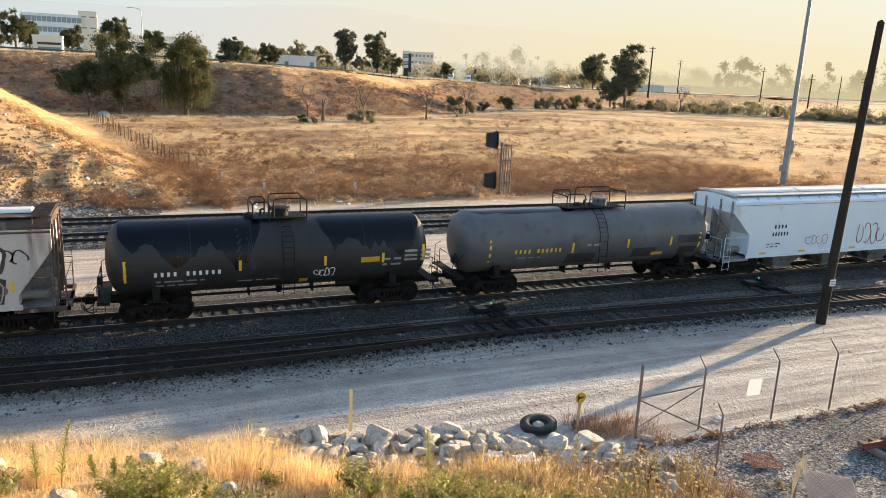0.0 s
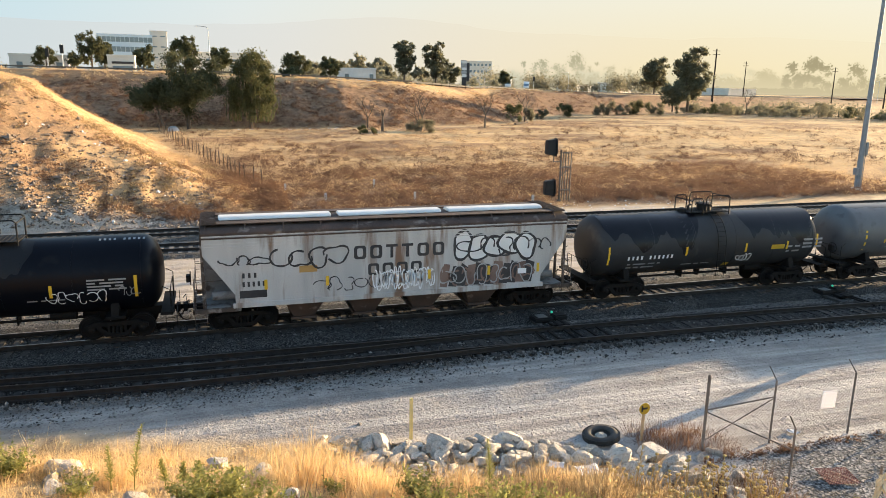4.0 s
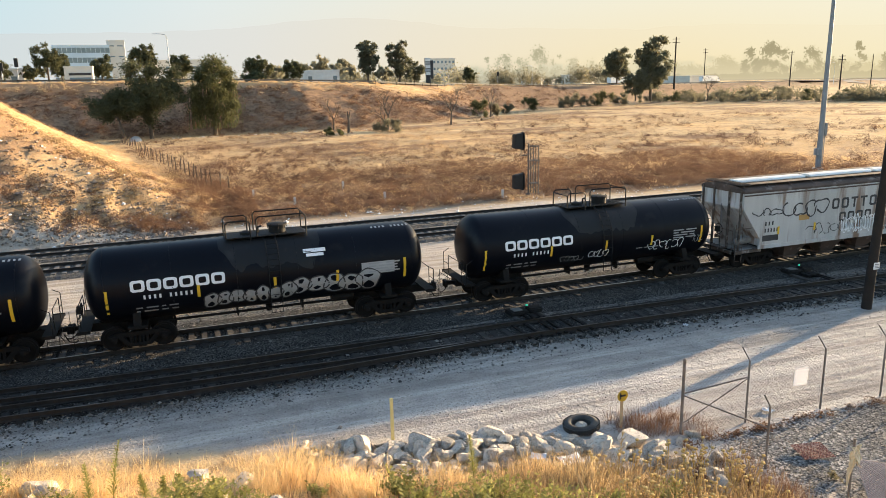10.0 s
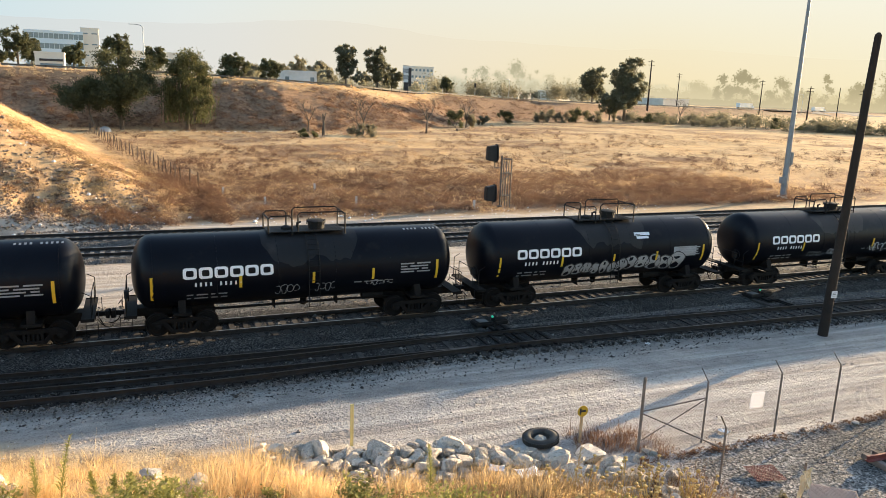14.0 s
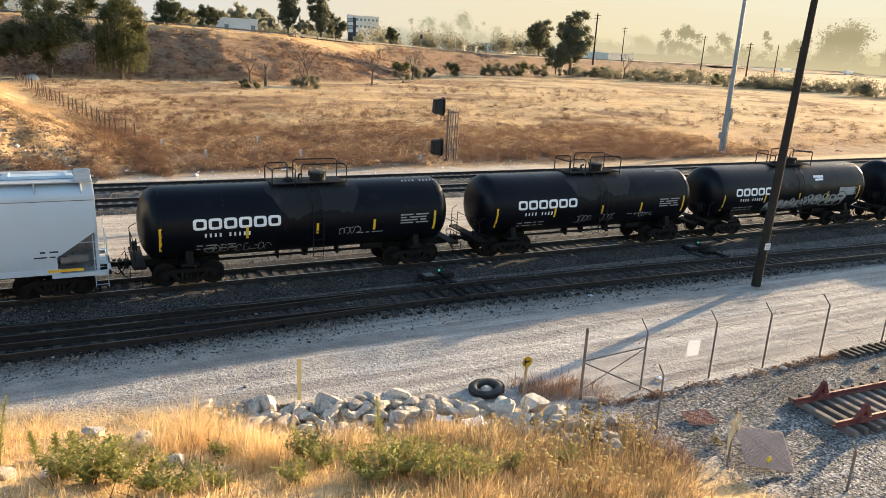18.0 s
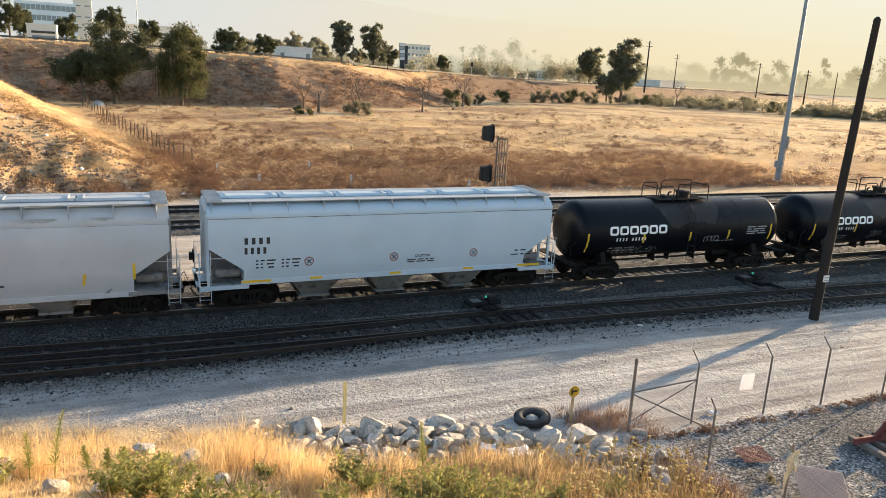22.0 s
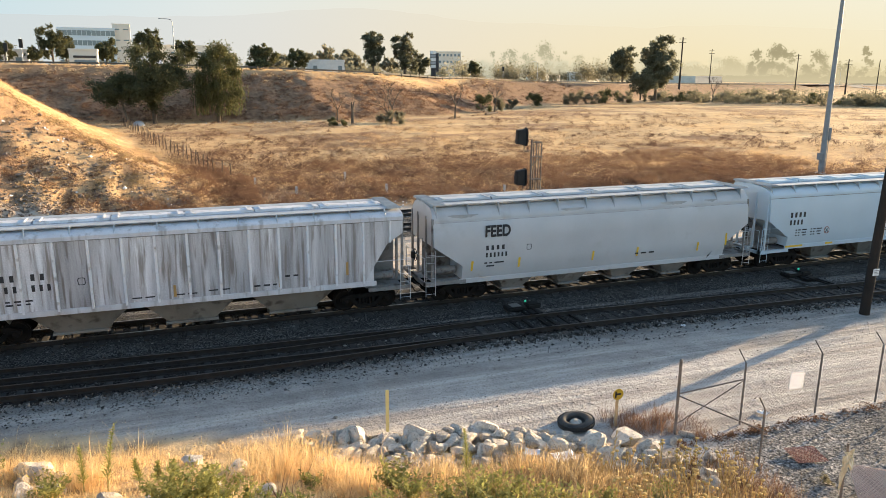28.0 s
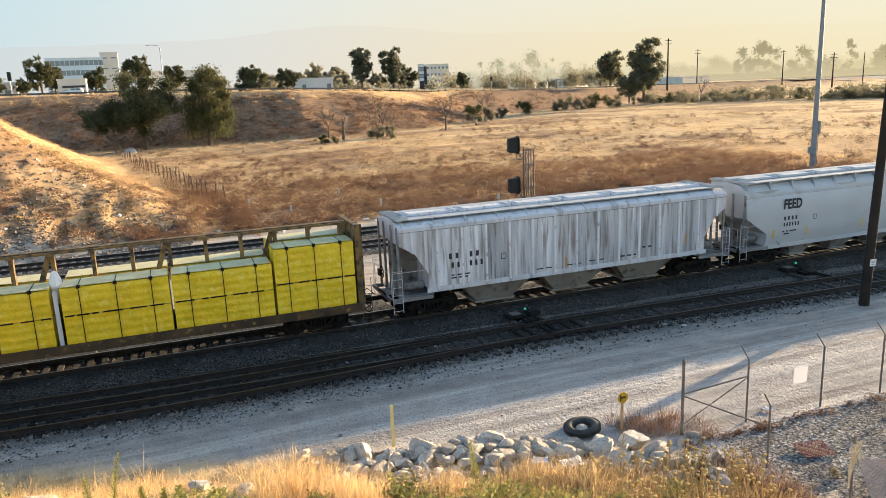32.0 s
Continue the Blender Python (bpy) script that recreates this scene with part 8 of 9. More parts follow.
def weeping_tree(x, y, h, w, seed):
    rn, rd = np.random.default_rng(seed), random.Random(seed)
    t = thing("pepper_tree", "dense weeping pepper tree with hanging strands", "tree", up_from(x, y))
    s = Shape()
    s.tube((0, 0, -0.3), (0.2, 0, h * 0.3), 0.45, 8, 0.32)
    s.tube((0.2, 0, h * 0.3), (0, 0, h * 0.8), 0.32, 8, 0.1)
    cs, rs = [], []
    for i in range(24):
        a, f = 2.4 * i, 0.24 + 0.7 * i / 24
        rr = w * 0.42 * math.sqrt(rd.uniform(0.08, 1.0)) * (1.0 - 1.0 * max(0.0, f - 0.6))
        c = (rr * math.cos(a) + 0.8 * f, rr * math.sin(a), h * f)
        cs.append(c)
        rs.append((w * rd.uniform(0.10, 0.19), w * rd.uniform(0.10, 0.19), h * rd.uniform(0.06, 0.10)))
        s.tube((0.1, 0, h * f * 0.75), c, 0.14, 6, 0.04)
    part("trunk", s, BARK, t, smooth=True)
    v, f = leaf_cloud(rn, np.array(cs), np.array(rs), 32000, 0.17)
    part("crown", raw_mesh("crown", v.tolist(), f.tolist(), PEPPER), PEPPER, t)
    vs, fs = [], []
    for i in range(420):
        cx, cy, cz = rd.choice(cs[:18])
        px, py, z1 = cx + rd.gauss(0, 0.7), cy + rd.gauss(0, 0.7), cz + rd.uniform(-0.6, 0.5)
        ln = h * rd.uniform(0.08, 0.34)
        z = z1
        while z > max(1.6, z1 - ln):
            k = len(vs)
            d, e = rd.uniform(0.05, 0.14), rd.uniform(0, 3.14)
            dx, dy = d * math.cos(e), d * math.sin(e)
            vs += [(px - dx, py - dy, z), (px + rd.uniform(-.1, .1), py, z - 0.35), (px + dx, py + dy, z), (px, py, z + 0.2)]
            fs.append((k, k + 1, k + 2, k + 3))
            z -= rd.uniform(0.18, 0.42)
            px += rd.uniform(-0.06, 0.06)
    part("drooping_foliage", raw_mesh("drooping_foliage", vs, fs, PEPPER), PEPPER, t, "hanging leaf tresses")


weeping_tree(8.6, 158, 16.2, 11.0, 7)


def by_bearing(az, dist, el_base, el_top):
    x, y = polar(az, dist)
    z = EYE[2] + dist * math.tan(radians(el_base))
    return x, y, z, dist * (math.tan(radians(el_top)) - math.tan(radians(el_base)))


def far_tree(az, dist, el0, el1, width_deg, label, seed, leaf=None, n=700, low=0.25, form="dome"):
    x, y, z, h = by_bearing(az, dist, el0, el1)
    w = 2 * dist * math.tan(radians(width_deg / 2))
    tree(x, y, z, h, w, label, leaf or FAR_LEAF, n, dist * 0.0012, seed, form, low)


NEAR_SET = [
    (14.7, 235, -0.3, 3.15, 1.9, 0.30, 2600), (17.1, 240, -0.3, 2.9, 1.9, 0.22, 2600), (18.2, 245, -0.3, 1.65, 1.7, 0.1, 1800),
    (9.1, 230, 0.0, 2.0, 1.8, 0.12, 2200), (6.5, 260, 0.2, 2.05, 2.4, 0.08, 2600), (6.2, 225, 0.2, 0.95, 1.9, 0.0, 1200), (11.1, 330, 0.3, 2.2, 1.6, 0.1, 1200),
    (-7.4, 260, 0.5, 3.2, 2.3, 0.12, 3000), (-6.6, 340, 0.5, 2.4, 1.5, 0.1, 1500), (-4.1, 345, 0.5, 2.3, 1.8, 0.08, 2000), (-1.3, 240, 0.6, 3.1, 2.3, 0.15, 2800), (1.2, 235, 0.4, 2.45, 1.9, 0.1, 2200), (-10.2, 250, 0.5, 2.0, 1.7, 0.1, 1600), (-8.5, 255, 0.5, 1.7, 1.2, 0.1, 900),
    (33.5, 330, -0.5, 1.7, 2.1, 0.25, 2200), (35.95, 275, -1.75, 2.8, 2.6, 0.2, 5200), (34.9, 268, -1.75, 0.75, 2.4, 0.05, 3000), (22.4, 300, -0.3, 1.1, 1.1, 0.1, 1000),
]
for i, (az, d, e0, e1, wd, low, n) in enumerate(NEAR_SET):
    loose = i in (0, 1, 14, 15)
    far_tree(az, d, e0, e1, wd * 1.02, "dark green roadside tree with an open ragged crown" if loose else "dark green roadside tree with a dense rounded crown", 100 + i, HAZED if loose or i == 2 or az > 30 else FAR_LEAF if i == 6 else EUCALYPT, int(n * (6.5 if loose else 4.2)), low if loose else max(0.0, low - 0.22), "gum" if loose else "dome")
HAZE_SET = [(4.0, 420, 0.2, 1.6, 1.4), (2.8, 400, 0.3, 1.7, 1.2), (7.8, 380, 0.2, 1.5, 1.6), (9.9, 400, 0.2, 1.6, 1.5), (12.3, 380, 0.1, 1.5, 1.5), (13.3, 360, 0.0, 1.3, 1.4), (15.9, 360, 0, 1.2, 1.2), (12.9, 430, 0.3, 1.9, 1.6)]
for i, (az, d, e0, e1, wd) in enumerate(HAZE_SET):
    far_tree(az, d, e0, e1, wd * 1.1, "far tree with leaves paled for the haze", 200 + i, FAR_LEAF, 9000, 0.0)
for i, az in enumerate((-9.6, -10.9)):
    x, y = polar(az, 300)
    t = thing("palm_tree", "slim fan palm by the highway", "palm", pose(x, y, 9.5))
    part("trunk", Shape().tube((0, 0, 0), (0.2, 0, 6.6), 0.22, 8, 0.15), BARK, t)
    s = Shape()
    for j in range(26):
        a, e = j * 2.4, 0.9 - j * 0.06
        d = Vector((math.cos(a) * math.cos(e), math.sin(a) * math.cos(e), math.sin(e)))
        c = Vector((0.2, 0, 6.6))
        sd = d.cross(Vector((0, 0, 1))).normalized() * 0.28
        s.add([tuple(c), tuple(c + d * 1.1 + sd), tuple(c + d * 1.6 - Vector((0, 0, 0.35))), tuple(c + d * 1.1 - sd)], [(0, 1, 2, 3)])
    part("fronds", s, EUCALYPT, t)
for i in range(15):
    x, y = polar(7.0 + i * 0.62 + 0.2 * math.sin(i * 7), 430)
    t = thing("cypress", "slim dark cypress on the skyline", "tree", pose(x, y, 10))
    h = 8.0 + 2.2 * math.sin(i * 3.7)
    rn = np.random.default_rng(300 + i)
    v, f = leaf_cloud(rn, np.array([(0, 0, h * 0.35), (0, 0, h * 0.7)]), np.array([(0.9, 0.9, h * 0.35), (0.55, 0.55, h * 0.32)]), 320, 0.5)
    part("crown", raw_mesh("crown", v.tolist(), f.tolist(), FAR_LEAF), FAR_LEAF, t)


def bare_tree(x, y, h, seed, label="leafless dead tree with bare branches"):
    t = thing("dead_tree", label, "tree", up_from(x, y))
    rd = random.Random(seed)
    s = Shape()

    def grow(p, d, ln, r, depth):
        q = p + d * ln
        s.tube(p, q, r, 6, r * 0.6, caps=False)
        if depth:
            for _ in range(3):
                e = (d + Vector((rd.uniform(-0.9, 0.9), rd.uniform(-0.6, 0.6), rd.uniform(-0.25, 0.6)))).normalized()
                grow(q, e, ln * rd.uniform(0.55, 0.8), r * 0.55, depth - 1)
    grow(Vector((0, 0, -0.2)), Vector((0.05, 0, 1)).normalized(), h * 0.36, h * 0.028, 4)
    part("branch_work", s, BARK, t)


bare_tree(60.5, 158, 9.0, 1)
bare_tree(82, 184, 8.5, 2)
bare_tree(196, 234, 10.5, 3)
bare_tree(42, 149, 6.0, 5)
bare_tree(44, 153, 8.5, 6)
bare_tree(33, 157, 7.0, 8)
t = thing("dead_stump", "snapped grey tree stump in the dry grass", "stump", up_from(33.2, 143.6))
s = Shape().tube((0, 0, -0.2), (0.1, 0, 2.4), 0.34, 8, 0.22)
s.tube((0.1, 0, 2.2), (-0.1, 0, 4.2), 0.22, 8, 0.12)
s.tube((0.1, 0, 2.6), (0.5, 0, 4.4), 0.13, 6, 0.08)
part("stump", s, BARK, t)
t = thing("fallen_log", "dark fallen log at the field's edge", "log", pose(76, 172, gz(76, 172) + 0.3, 0, 0, 35))
part("log", Shape().tube((-3.2, 0, 0), (3.2, 0.3, 0.2), 0.34, 8, 0.22), BARK, t)


def bush(x, y, h, w, leaf, n, size, seed, label, name="bush"):
    rn, rd = np.random.default_rng(seed), random.Random(seed)
    t = thing(name, label, "bush", up_from(x, y))
    cs = np.array([(rd.uniform(-0.42, 0.42) * w, rd.uniform(-0.42, 0.42) * w, h * rd.uniform(0.12, 0.8) * rd.uniform(0.6, 1.1)) for _ in range(13)])
    rs = np.array([(w * rd.uniform(0.09, 0.2),) * 2 + (h * rd.uniform(0.13, 0.24),) for _ in range(13)])
    v, f = leaf_cloud(rn, cs, rs, n, size)
    part("foliage", raw_mesh("foliage", v.tolist(), f.tolist(), leaf), leaf, t)
    for c in cs[:5]:
        part("stem", Shape().tube((0, 0, -0.1), tuple(c), min(0.05, h * 0.012), 5, min(0.02, h * 0.005)), BARK, t)


BANK_BUSHES = [(23.2, 200, 5.2, 6.0), (24.1, 205, 4.2, 5.0), (25.2, 220, 3.4, 4.0), (27.0, 232, 4.6, 6.5), (29.9, 262, 5.6, 7.5), (31.1, 268, 5.0, 6.0), (32.4, 275, 5.8, 7.5), (33.7, 282, 5.4, 7.0), (35.9, 290, 5.0, 8.0), (37.6, 300, 4.2, 9.0), (38.8, 310, 4.0, 10.0), (40.4, 315, 4.5, 12), (42.0, 318, 5.0, 11), (43.4, 318, 4.6, 10), (44.8, 315, 5.5, 9), (46.6, 310, 4.6, 10), (16.1, 148, 4.3, 5.2), (11.9, 139, 1.7, 3.4), (48.5, 305, 4.0, 9), (50.3, 300, 3.6, 9), (52.2, 296, 3.4, 9)]
for i, (az, d, h, w) in enumerate(BANK_BUSHES):
    x, y = polar(az, d)
    bush(x, y, h, w, PEPPER if i % 3 == 0 or i == 17 else PALED_OLIVE, 5200, 0.09 + d * 0.0004, 400 + i, "green bush at the foot of the bank")


def far_woods(name, label, az0, az1, d0, d1, el0, el1, n, size, seed, leaf, base=None, density=2.4):
    """Crowns of distant trees that merge into one belt."""
    rn = np.random.default_rng(seed)
    k = int((az1 - az0) * density)
    az = np.radians(rn.uniform(az0, az1, k))
    d = rn.uniform(d0, d1, k)
    top = el0 + (el1 - el0) * rn.uniform(0.25, 1.0, k) ** 1.5
    hgt = d * np.tan(np.radians(top))
    zb = EYE[2] - d * 0.011 if base is None else np.full(k, base)
    cs = np.stack([d * np.sin(az), d * np.cos(az), (zb + EYE[2] + hgt) / 2], -1)
    half = (EYE[2] + hgt - zb) / 2
    rs = np.stack([half * rn.uniform(0.7, 1.5, k), half * rn.uniform(0.7, 1.5, k), half], -1)
    v, f = leaf_cloud(rn, cs, rs, n, size)
    tagged(new(name, raw_mesh(name, v.tolist(), f.tolist(), leaf)), label, "woods", kind="stuff")


far_woods("far_woods", "belt of haze-paled green trees beyond the highway", -16, 22, 330, 520, 0.2, 1.25, 34000, 0.62, 901, FAR_LEAF)
far_woods("scrub_belt", "belt of haze-paled scrub at the far edge of the field", 36, 62, 285, 330, -1.55, -0.75, 40000, 0.34, 903, PALED_OLIVE, -1.0, 4.5)
far_woods("roadside_hedge", "haze-paled hedge of bushes behind the highway guard rail", 21.5, 34, 400, 470, -0.1, 0.95, 26000, 0.42, 904, PALED_OLIVE)


# Glow colours of the treelines with haze mixed in, paler near the ground.
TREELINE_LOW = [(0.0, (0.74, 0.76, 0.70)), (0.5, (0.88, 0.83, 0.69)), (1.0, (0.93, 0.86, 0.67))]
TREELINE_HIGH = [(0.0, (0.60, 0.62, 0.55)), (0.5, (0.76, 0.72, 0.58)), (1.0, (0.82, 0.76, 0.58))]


def backdrop_treeline(dist, crowns, n, material, seed, label):
    """A far line of tree crowns, morning haze put into their glow: (bearing, top, width) in degrees."""
    rn = np.random.default_rng(seed)
    cs, rs = [], []
    for az, el, wd in crowns:
        top, half = EYE[2] + dist * math.tan(radians(el)), dist * math.tan(radians(wd / 2))
        tall = top + 16.0
        for j in range(15):
            f = rn.uniform(0.25, 1.0)
            x, y = polar(az + (wd / 2) * rn.uniform(-0.75, 0.75) * (1.15 - 0.55 * f), dist + rn.uniform(-8, 8))
            q = half * rn.uniform(0.26, 0.44)
            cs.append((x, y, -16.0 + tall * f * 0.93))
            rs.append((q, q, q * rn.uniform(0.7, 1.2)))
    v, f = leaf_cloud(rn, np.array(cs), np.array(rs), n, dist * 0.0015)
    v, f = v.tolist(), [tuple(q) for q in f.tolist()]
    for i in range(1601):
        az = 19.0 + 45.0 * i / 1600
        x, y = polar(az, dist + 10)
        el = (0.32 if dist > 1200 else 0.0) + 0.22 * noise.noise((az * 1.1, seed, 0.0)) + 0.13 * noise.noise((az * 4.0, seed, 0.0)) + 0.08 * noise.noise((az * 17.0, seed, 0.0))
        v += [(x, y, -30.0), (x, y, EYE[2] + dist * math.tan(radians(el)))]
        if i:
            k = len(v) - 4
            f.append((k, k + 2, k + 3, k + 1))
    tagged(new("backdrop_treeline", raw_mesh("backdrop_treeline", v, f, material)), label, "backdrop", kind="structure")


rd = random.Random(902)
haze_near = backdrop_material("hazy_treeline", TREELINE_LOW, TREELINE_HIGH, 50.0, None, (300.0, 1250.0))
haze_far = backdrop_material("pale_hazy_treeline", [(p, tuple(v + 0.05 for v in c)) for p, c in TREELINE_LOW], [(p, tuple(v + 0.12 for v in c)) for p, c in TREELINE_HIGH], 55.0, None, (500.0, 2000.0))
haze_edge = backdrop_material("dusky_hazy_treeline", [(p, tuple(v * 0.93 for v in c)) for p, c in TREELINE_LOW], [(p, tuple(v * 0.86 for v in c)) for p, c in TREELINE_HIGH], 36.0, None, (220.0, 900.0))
backdrop_treeline(1400, [(23.8, 1.75, 0.8), (25.0, 1.95, 1.7), (26.6, 1.55, 1.8), (27.6, 2.45, 2.2), (28.9, 1.95, 1.5), (30.4, 1.35, 2.0), (31.8, 1.15, 1.9), (36.9, 1.1, 1.9), (41.2, 1.35, 2.4)] + [(21.5 + 0.9 * i, rd.uniform(0.35, 0.85), 1.9) for i in range(44)], 46000, haze_near, 31, "glowing backdrop of hazy trees far beyond the highway")
backdrop_treeline(2200, [(20.0 + 0.8 * i, rd.uniform(0.55, 1.2), 1.7) for i in range(52)], 30000, haze_far, 32, "faint glowing line of trees with haze in its colour")
backdrop_treeline(1000, [(43.7, 2.7, 2.0), (42.7, 1.9, 1.5), (44.6, 2.3, 1.4), (46.8, 1.75, 1.9), (46.2, 0.9, 1.8), (49.4, 2.15, 1.1), (51.5, 1.5, 2.2), (47.9, 0.9, 2.0), (54.2, 2.4, 4.0), (57.3, 1.3, 2.4), (59.5, 1.6, 2.8), (53.0, 0.8, 2.4)], 30000, haze_edge, 33, "glowing backdrop of tall hazy trees beyond the field")


# ---- grass and weeds ----
def blades(name, label, xs, ys, h, spread_, per, width, seed, material, lean=0.5, category="grass", lift=0.0):
    """Tufts of thin blades, joined."""
    rn = np.random.default_rng(seed)
    n = len(xs)
    zs = ground_z(xs, ys) + lift
    hh = (h if np.ndim(h) else np.full(n, h)) * np.exp(rn.normal(0, 0.22, n))
    k = np.repeat(np.arange(n), per)
    m = len(k)
    a = rn.uniform(0, 2 * np.pi, m)
    r = spread_ * np.sqrt(rn.uniform(0, 1, m)) * (hh[k] / hh.mean())
    px, py = xs[k] + r * np.cos(a), ys[k] + r * np.sin(a)
    pz = zs[k] - 0.03
    ln = hh[k] * rn.uniform(0.45, 1.1, m)
    la = a + rn.normal(0, 0.7, m)
    le = np.abs(rn.normal(0, lean, m))
    tx, ty, tz = px + ln * np.sin(le) * np.cos(la), py + ln * np.sin(le) * np.sin(la), pz + ln * np.cos(le)
    w = width * rn.uniform(0.6, 1.4, m)
    wa = rn.uniform(0, np.pi, m)
    v = np.stack([np.stack([px - w * np.cos(wa), py - w * np.sin(wa), pz], -1), np.stack([px + w * np.cos(wa), py + w * np.sin(wa), pz], -1), np.stack([tx, ty, tz], -1)], 1).reshape(-1, 3)
    f = np.arange(3 * m).reshape(m, 3)
    return tagged(new(name, raw_mesh(name, v.tolist(), f.tolist(), material)), label, category, kind="stuff")


def scatter(seed, n, x0, x1, y0, y1, keep):
    rn = np.random.default_rng(seed)
    x, y = rn.uniform(x0, x1, n), rn.uniform(y0, y1, n)
    k = keep(x, y, rn.uniform(0, 1, n))
    return x[k], y[k]


def toe_y_of(x):
    return np.interp(x, [p[0] for p in SLOPE_TOE], [p[1] for p in SLOPE_TOE])


def wedge(seed, n, az0, az1, d0, d1, keep):
    """Points over a wedge of the field, thinner with distance."""
    rn = np.random.default_rng(seed)
    az = np.radians(rn.uniform(az0, az1, n))
    d = d0 * (d1 / d0) ** rn.uniform(0, 1, n)
    x, y = d * np.sin(az), d * np.cos(az)
    k = keep(x, y, rn.uniform(0, 1, n))
    return x[k], y[k]


def bank_y(x):
    return np.interp(x, [p[0] for p in BANK_TOE], [p[1] for p in BANK_TOE])


def on_mound(x, y):
    return (y > 54) & (y < 148) & (x < np.interp(y, [54, 58, 66, 76, 89, 99, 111, 133, 143, 150], [-3, 3.2, 4, 2.6, 0.2, -1.8, -4.2, -7.6, -10, -22]))


def lumps(name, label, xs, ys, radius, height, per, size, seed, material, category="weeds"):
    """Low rounded clumps of small crossing twigs and leaves, joined."""
    rn = np.random.default_rng(seed)
    n = len(xs)
    zs = ground_z(xs, ys)
    sc = np.exp(rn.normal(0, 0.35, n))
    k = np.repeat(np.arange(n), per)
    m = len(k)
    a, e = rn.uniform(0, 2 * np.pi, m), np.arccos(rn.uniform(0, 1, m))
    r = rn.uniform(0.45, 1.0, m)
    d = np.stack([np.sin(e) * np.cos(a), np.sin(e) * np.sin(a), np.cos(e)], -1)
    p = np.stack([xs[k], ys[k], zs[k]], -1) + d * r[:, None] * np.stack([radius * sc[k], radius * sc[k], height * sc[k]], -1)
    u = d + rn.normal(0, 0.7, (m, 3))
    u /= np.linalg.norm(u, axis=1)[:, None]
    s = np.cross(u, rn.normal(0, 1, (m, 3)))
    s /= np.linalg.norm(s, axis=1)[:, None] + 1e-9
    ln = (size * rn.uniform(0.6, 1.5, m))[:, None]
    v = np.stack([p - u * ln, p + s * ln * 0.3, p + u * ln, p - s * ln * 0.3], 1).reshape(-1, 3)
    f = np.arange(4 * m).reshape(m, 4)
    return tagged(new(name, raw_mesh(name, v.tolist(), f.tolist(), material)), label, category, kind="stuff")


# the field
x, y = wedge(11, 30000, -8, 62, 66, 330, lambda x, y, q: (y < bank_y(x) + 1) & (y > 60) & ~on_mound(x, y) & (fbm(x * 0.06, y * 0.09, 91) + 0.25 * q > 0.46))
lumps("field_grass", "dry golden grass over the open field", x, y, 0.9, 0.24, 10, 0.078, 12, FIELD_GRASS, "grass")
x, y = wedge(13, 5200, -6, 62, 57, 280, lambda x, y, q: (y < bank_y(x) - 2) & (y > 57) & ~on_mound(x, y) & (fbm(x * 0.05, y * 0.08, 92) + 0.14 * q > 0.55))
lumps("field_clumps", "low brown weed clumps in the field", x, y, 1.25, 0.36, 46, 0.085, 14, BROWN_SCRUB)
x, y = scatter(15, 4400, 2, 70, 55.5, 84, lambda x, y, q: ~on_mound(x, y) & (q > (y - 58) / 34) & (fbm(x * 0.12, y * 0.16, 93) + 0.3 * q > 0.5) & (np.abs(x - 29.3) + np.abs(y - 57.6) > 2))
lumps("brown_weeds", "dense brown dead weeds along the field's edge", x, y, 0.72, 0.60, 66, 0.066, 16, BROWN_SCRUB)
x, y = scatter(17, 1700, 2, 75, 55.0, 80, lambda x, y, q: ~on_mound(x, y) & (fbm(x * 0.12, y * 0.16, 94) + 0.3 * q > 0.62))
lumps("edge_straw", "pale straw among the brown weeds", x, y, 0.4, 0.34, 44, 0.055, 18, FIELD_GRASS, "grass")
x, y = wedge(49, 2600, -3, 60, 57, 200, lambda x, y, q: ~on_mound(x, y) & (y > 57) & (y < bank_y(x) - 3) & (fbm(x * 0.07, y * 0.10, 110) + 0.22 * q > 0.62) & (np.abs(x - 29.3) + np.abs(y - 57.6) > 3))
lumps("field_bushes", "dark brown dead bushes dotted over the field", x, y, 0.85, 0.8, 90, 0.085, 50, DARK_SCRUB)
# the mound and the bank
x, y = scatter(19, 11000, -30, 5, 54, 146, lambda x, y, q: on_mound(x, y) & (fbm(x * 0.16, y * 0.16, 95) + 0.2 * q > 0.57))
lumps("mound_grass", "dry golden grass on the slope of fill", x, y, 0.55, 0.26, 20, 0.062, 20, FIELD_GRASS, "grass")
x, y = scatter(21, 3000, -20, 6, 53, 74, lambda x, y, q: (fbm(x * 0.3, y * 0.3, 96) + 0.15 * q > 0.55) & (y < 66 + 8 * q) & (line_distance(x, y, MOUND_TOE) > 0.5))
lumps("mound_weeds", "brown weed clumps on the rubble slope", x, y, 0.42, 0.34, 56, 0.05, 22, BROWN_SCRUB)
x, y = wedge(23, 9000, -14, 36, 150, 300, lambda x, y, q: (y > bank_y(x) + 26 - 10 * q ** 3) & (y < bank_y(x) + 32) & (fbm(x * 0.1, y * 0.1, 97) + 0.2 * q > 0.46))
lumps("bank_grass", "dry grass over the face of the bank", x, y, 0.85, 0.42, 28, 0.16, 24, FIELD_GRASS, "grass")
x, y = wedge(25, 22000, -14, 36, 150, 300, lambda x, y, q: (y > bank_y(x) + 0.5) & (y < bank_y(x) + 25) & (fbm(x * 0.16, y * 0.16, 98) + 0.2 * q > 0.37 + 0.006 * (y - bank_y(x))))
lumps("bank_weeds", "brown scrub over the face of the bank", x, y, 0.85, 0.55, 20, 0.16, 26, BROWN_SCRUB)


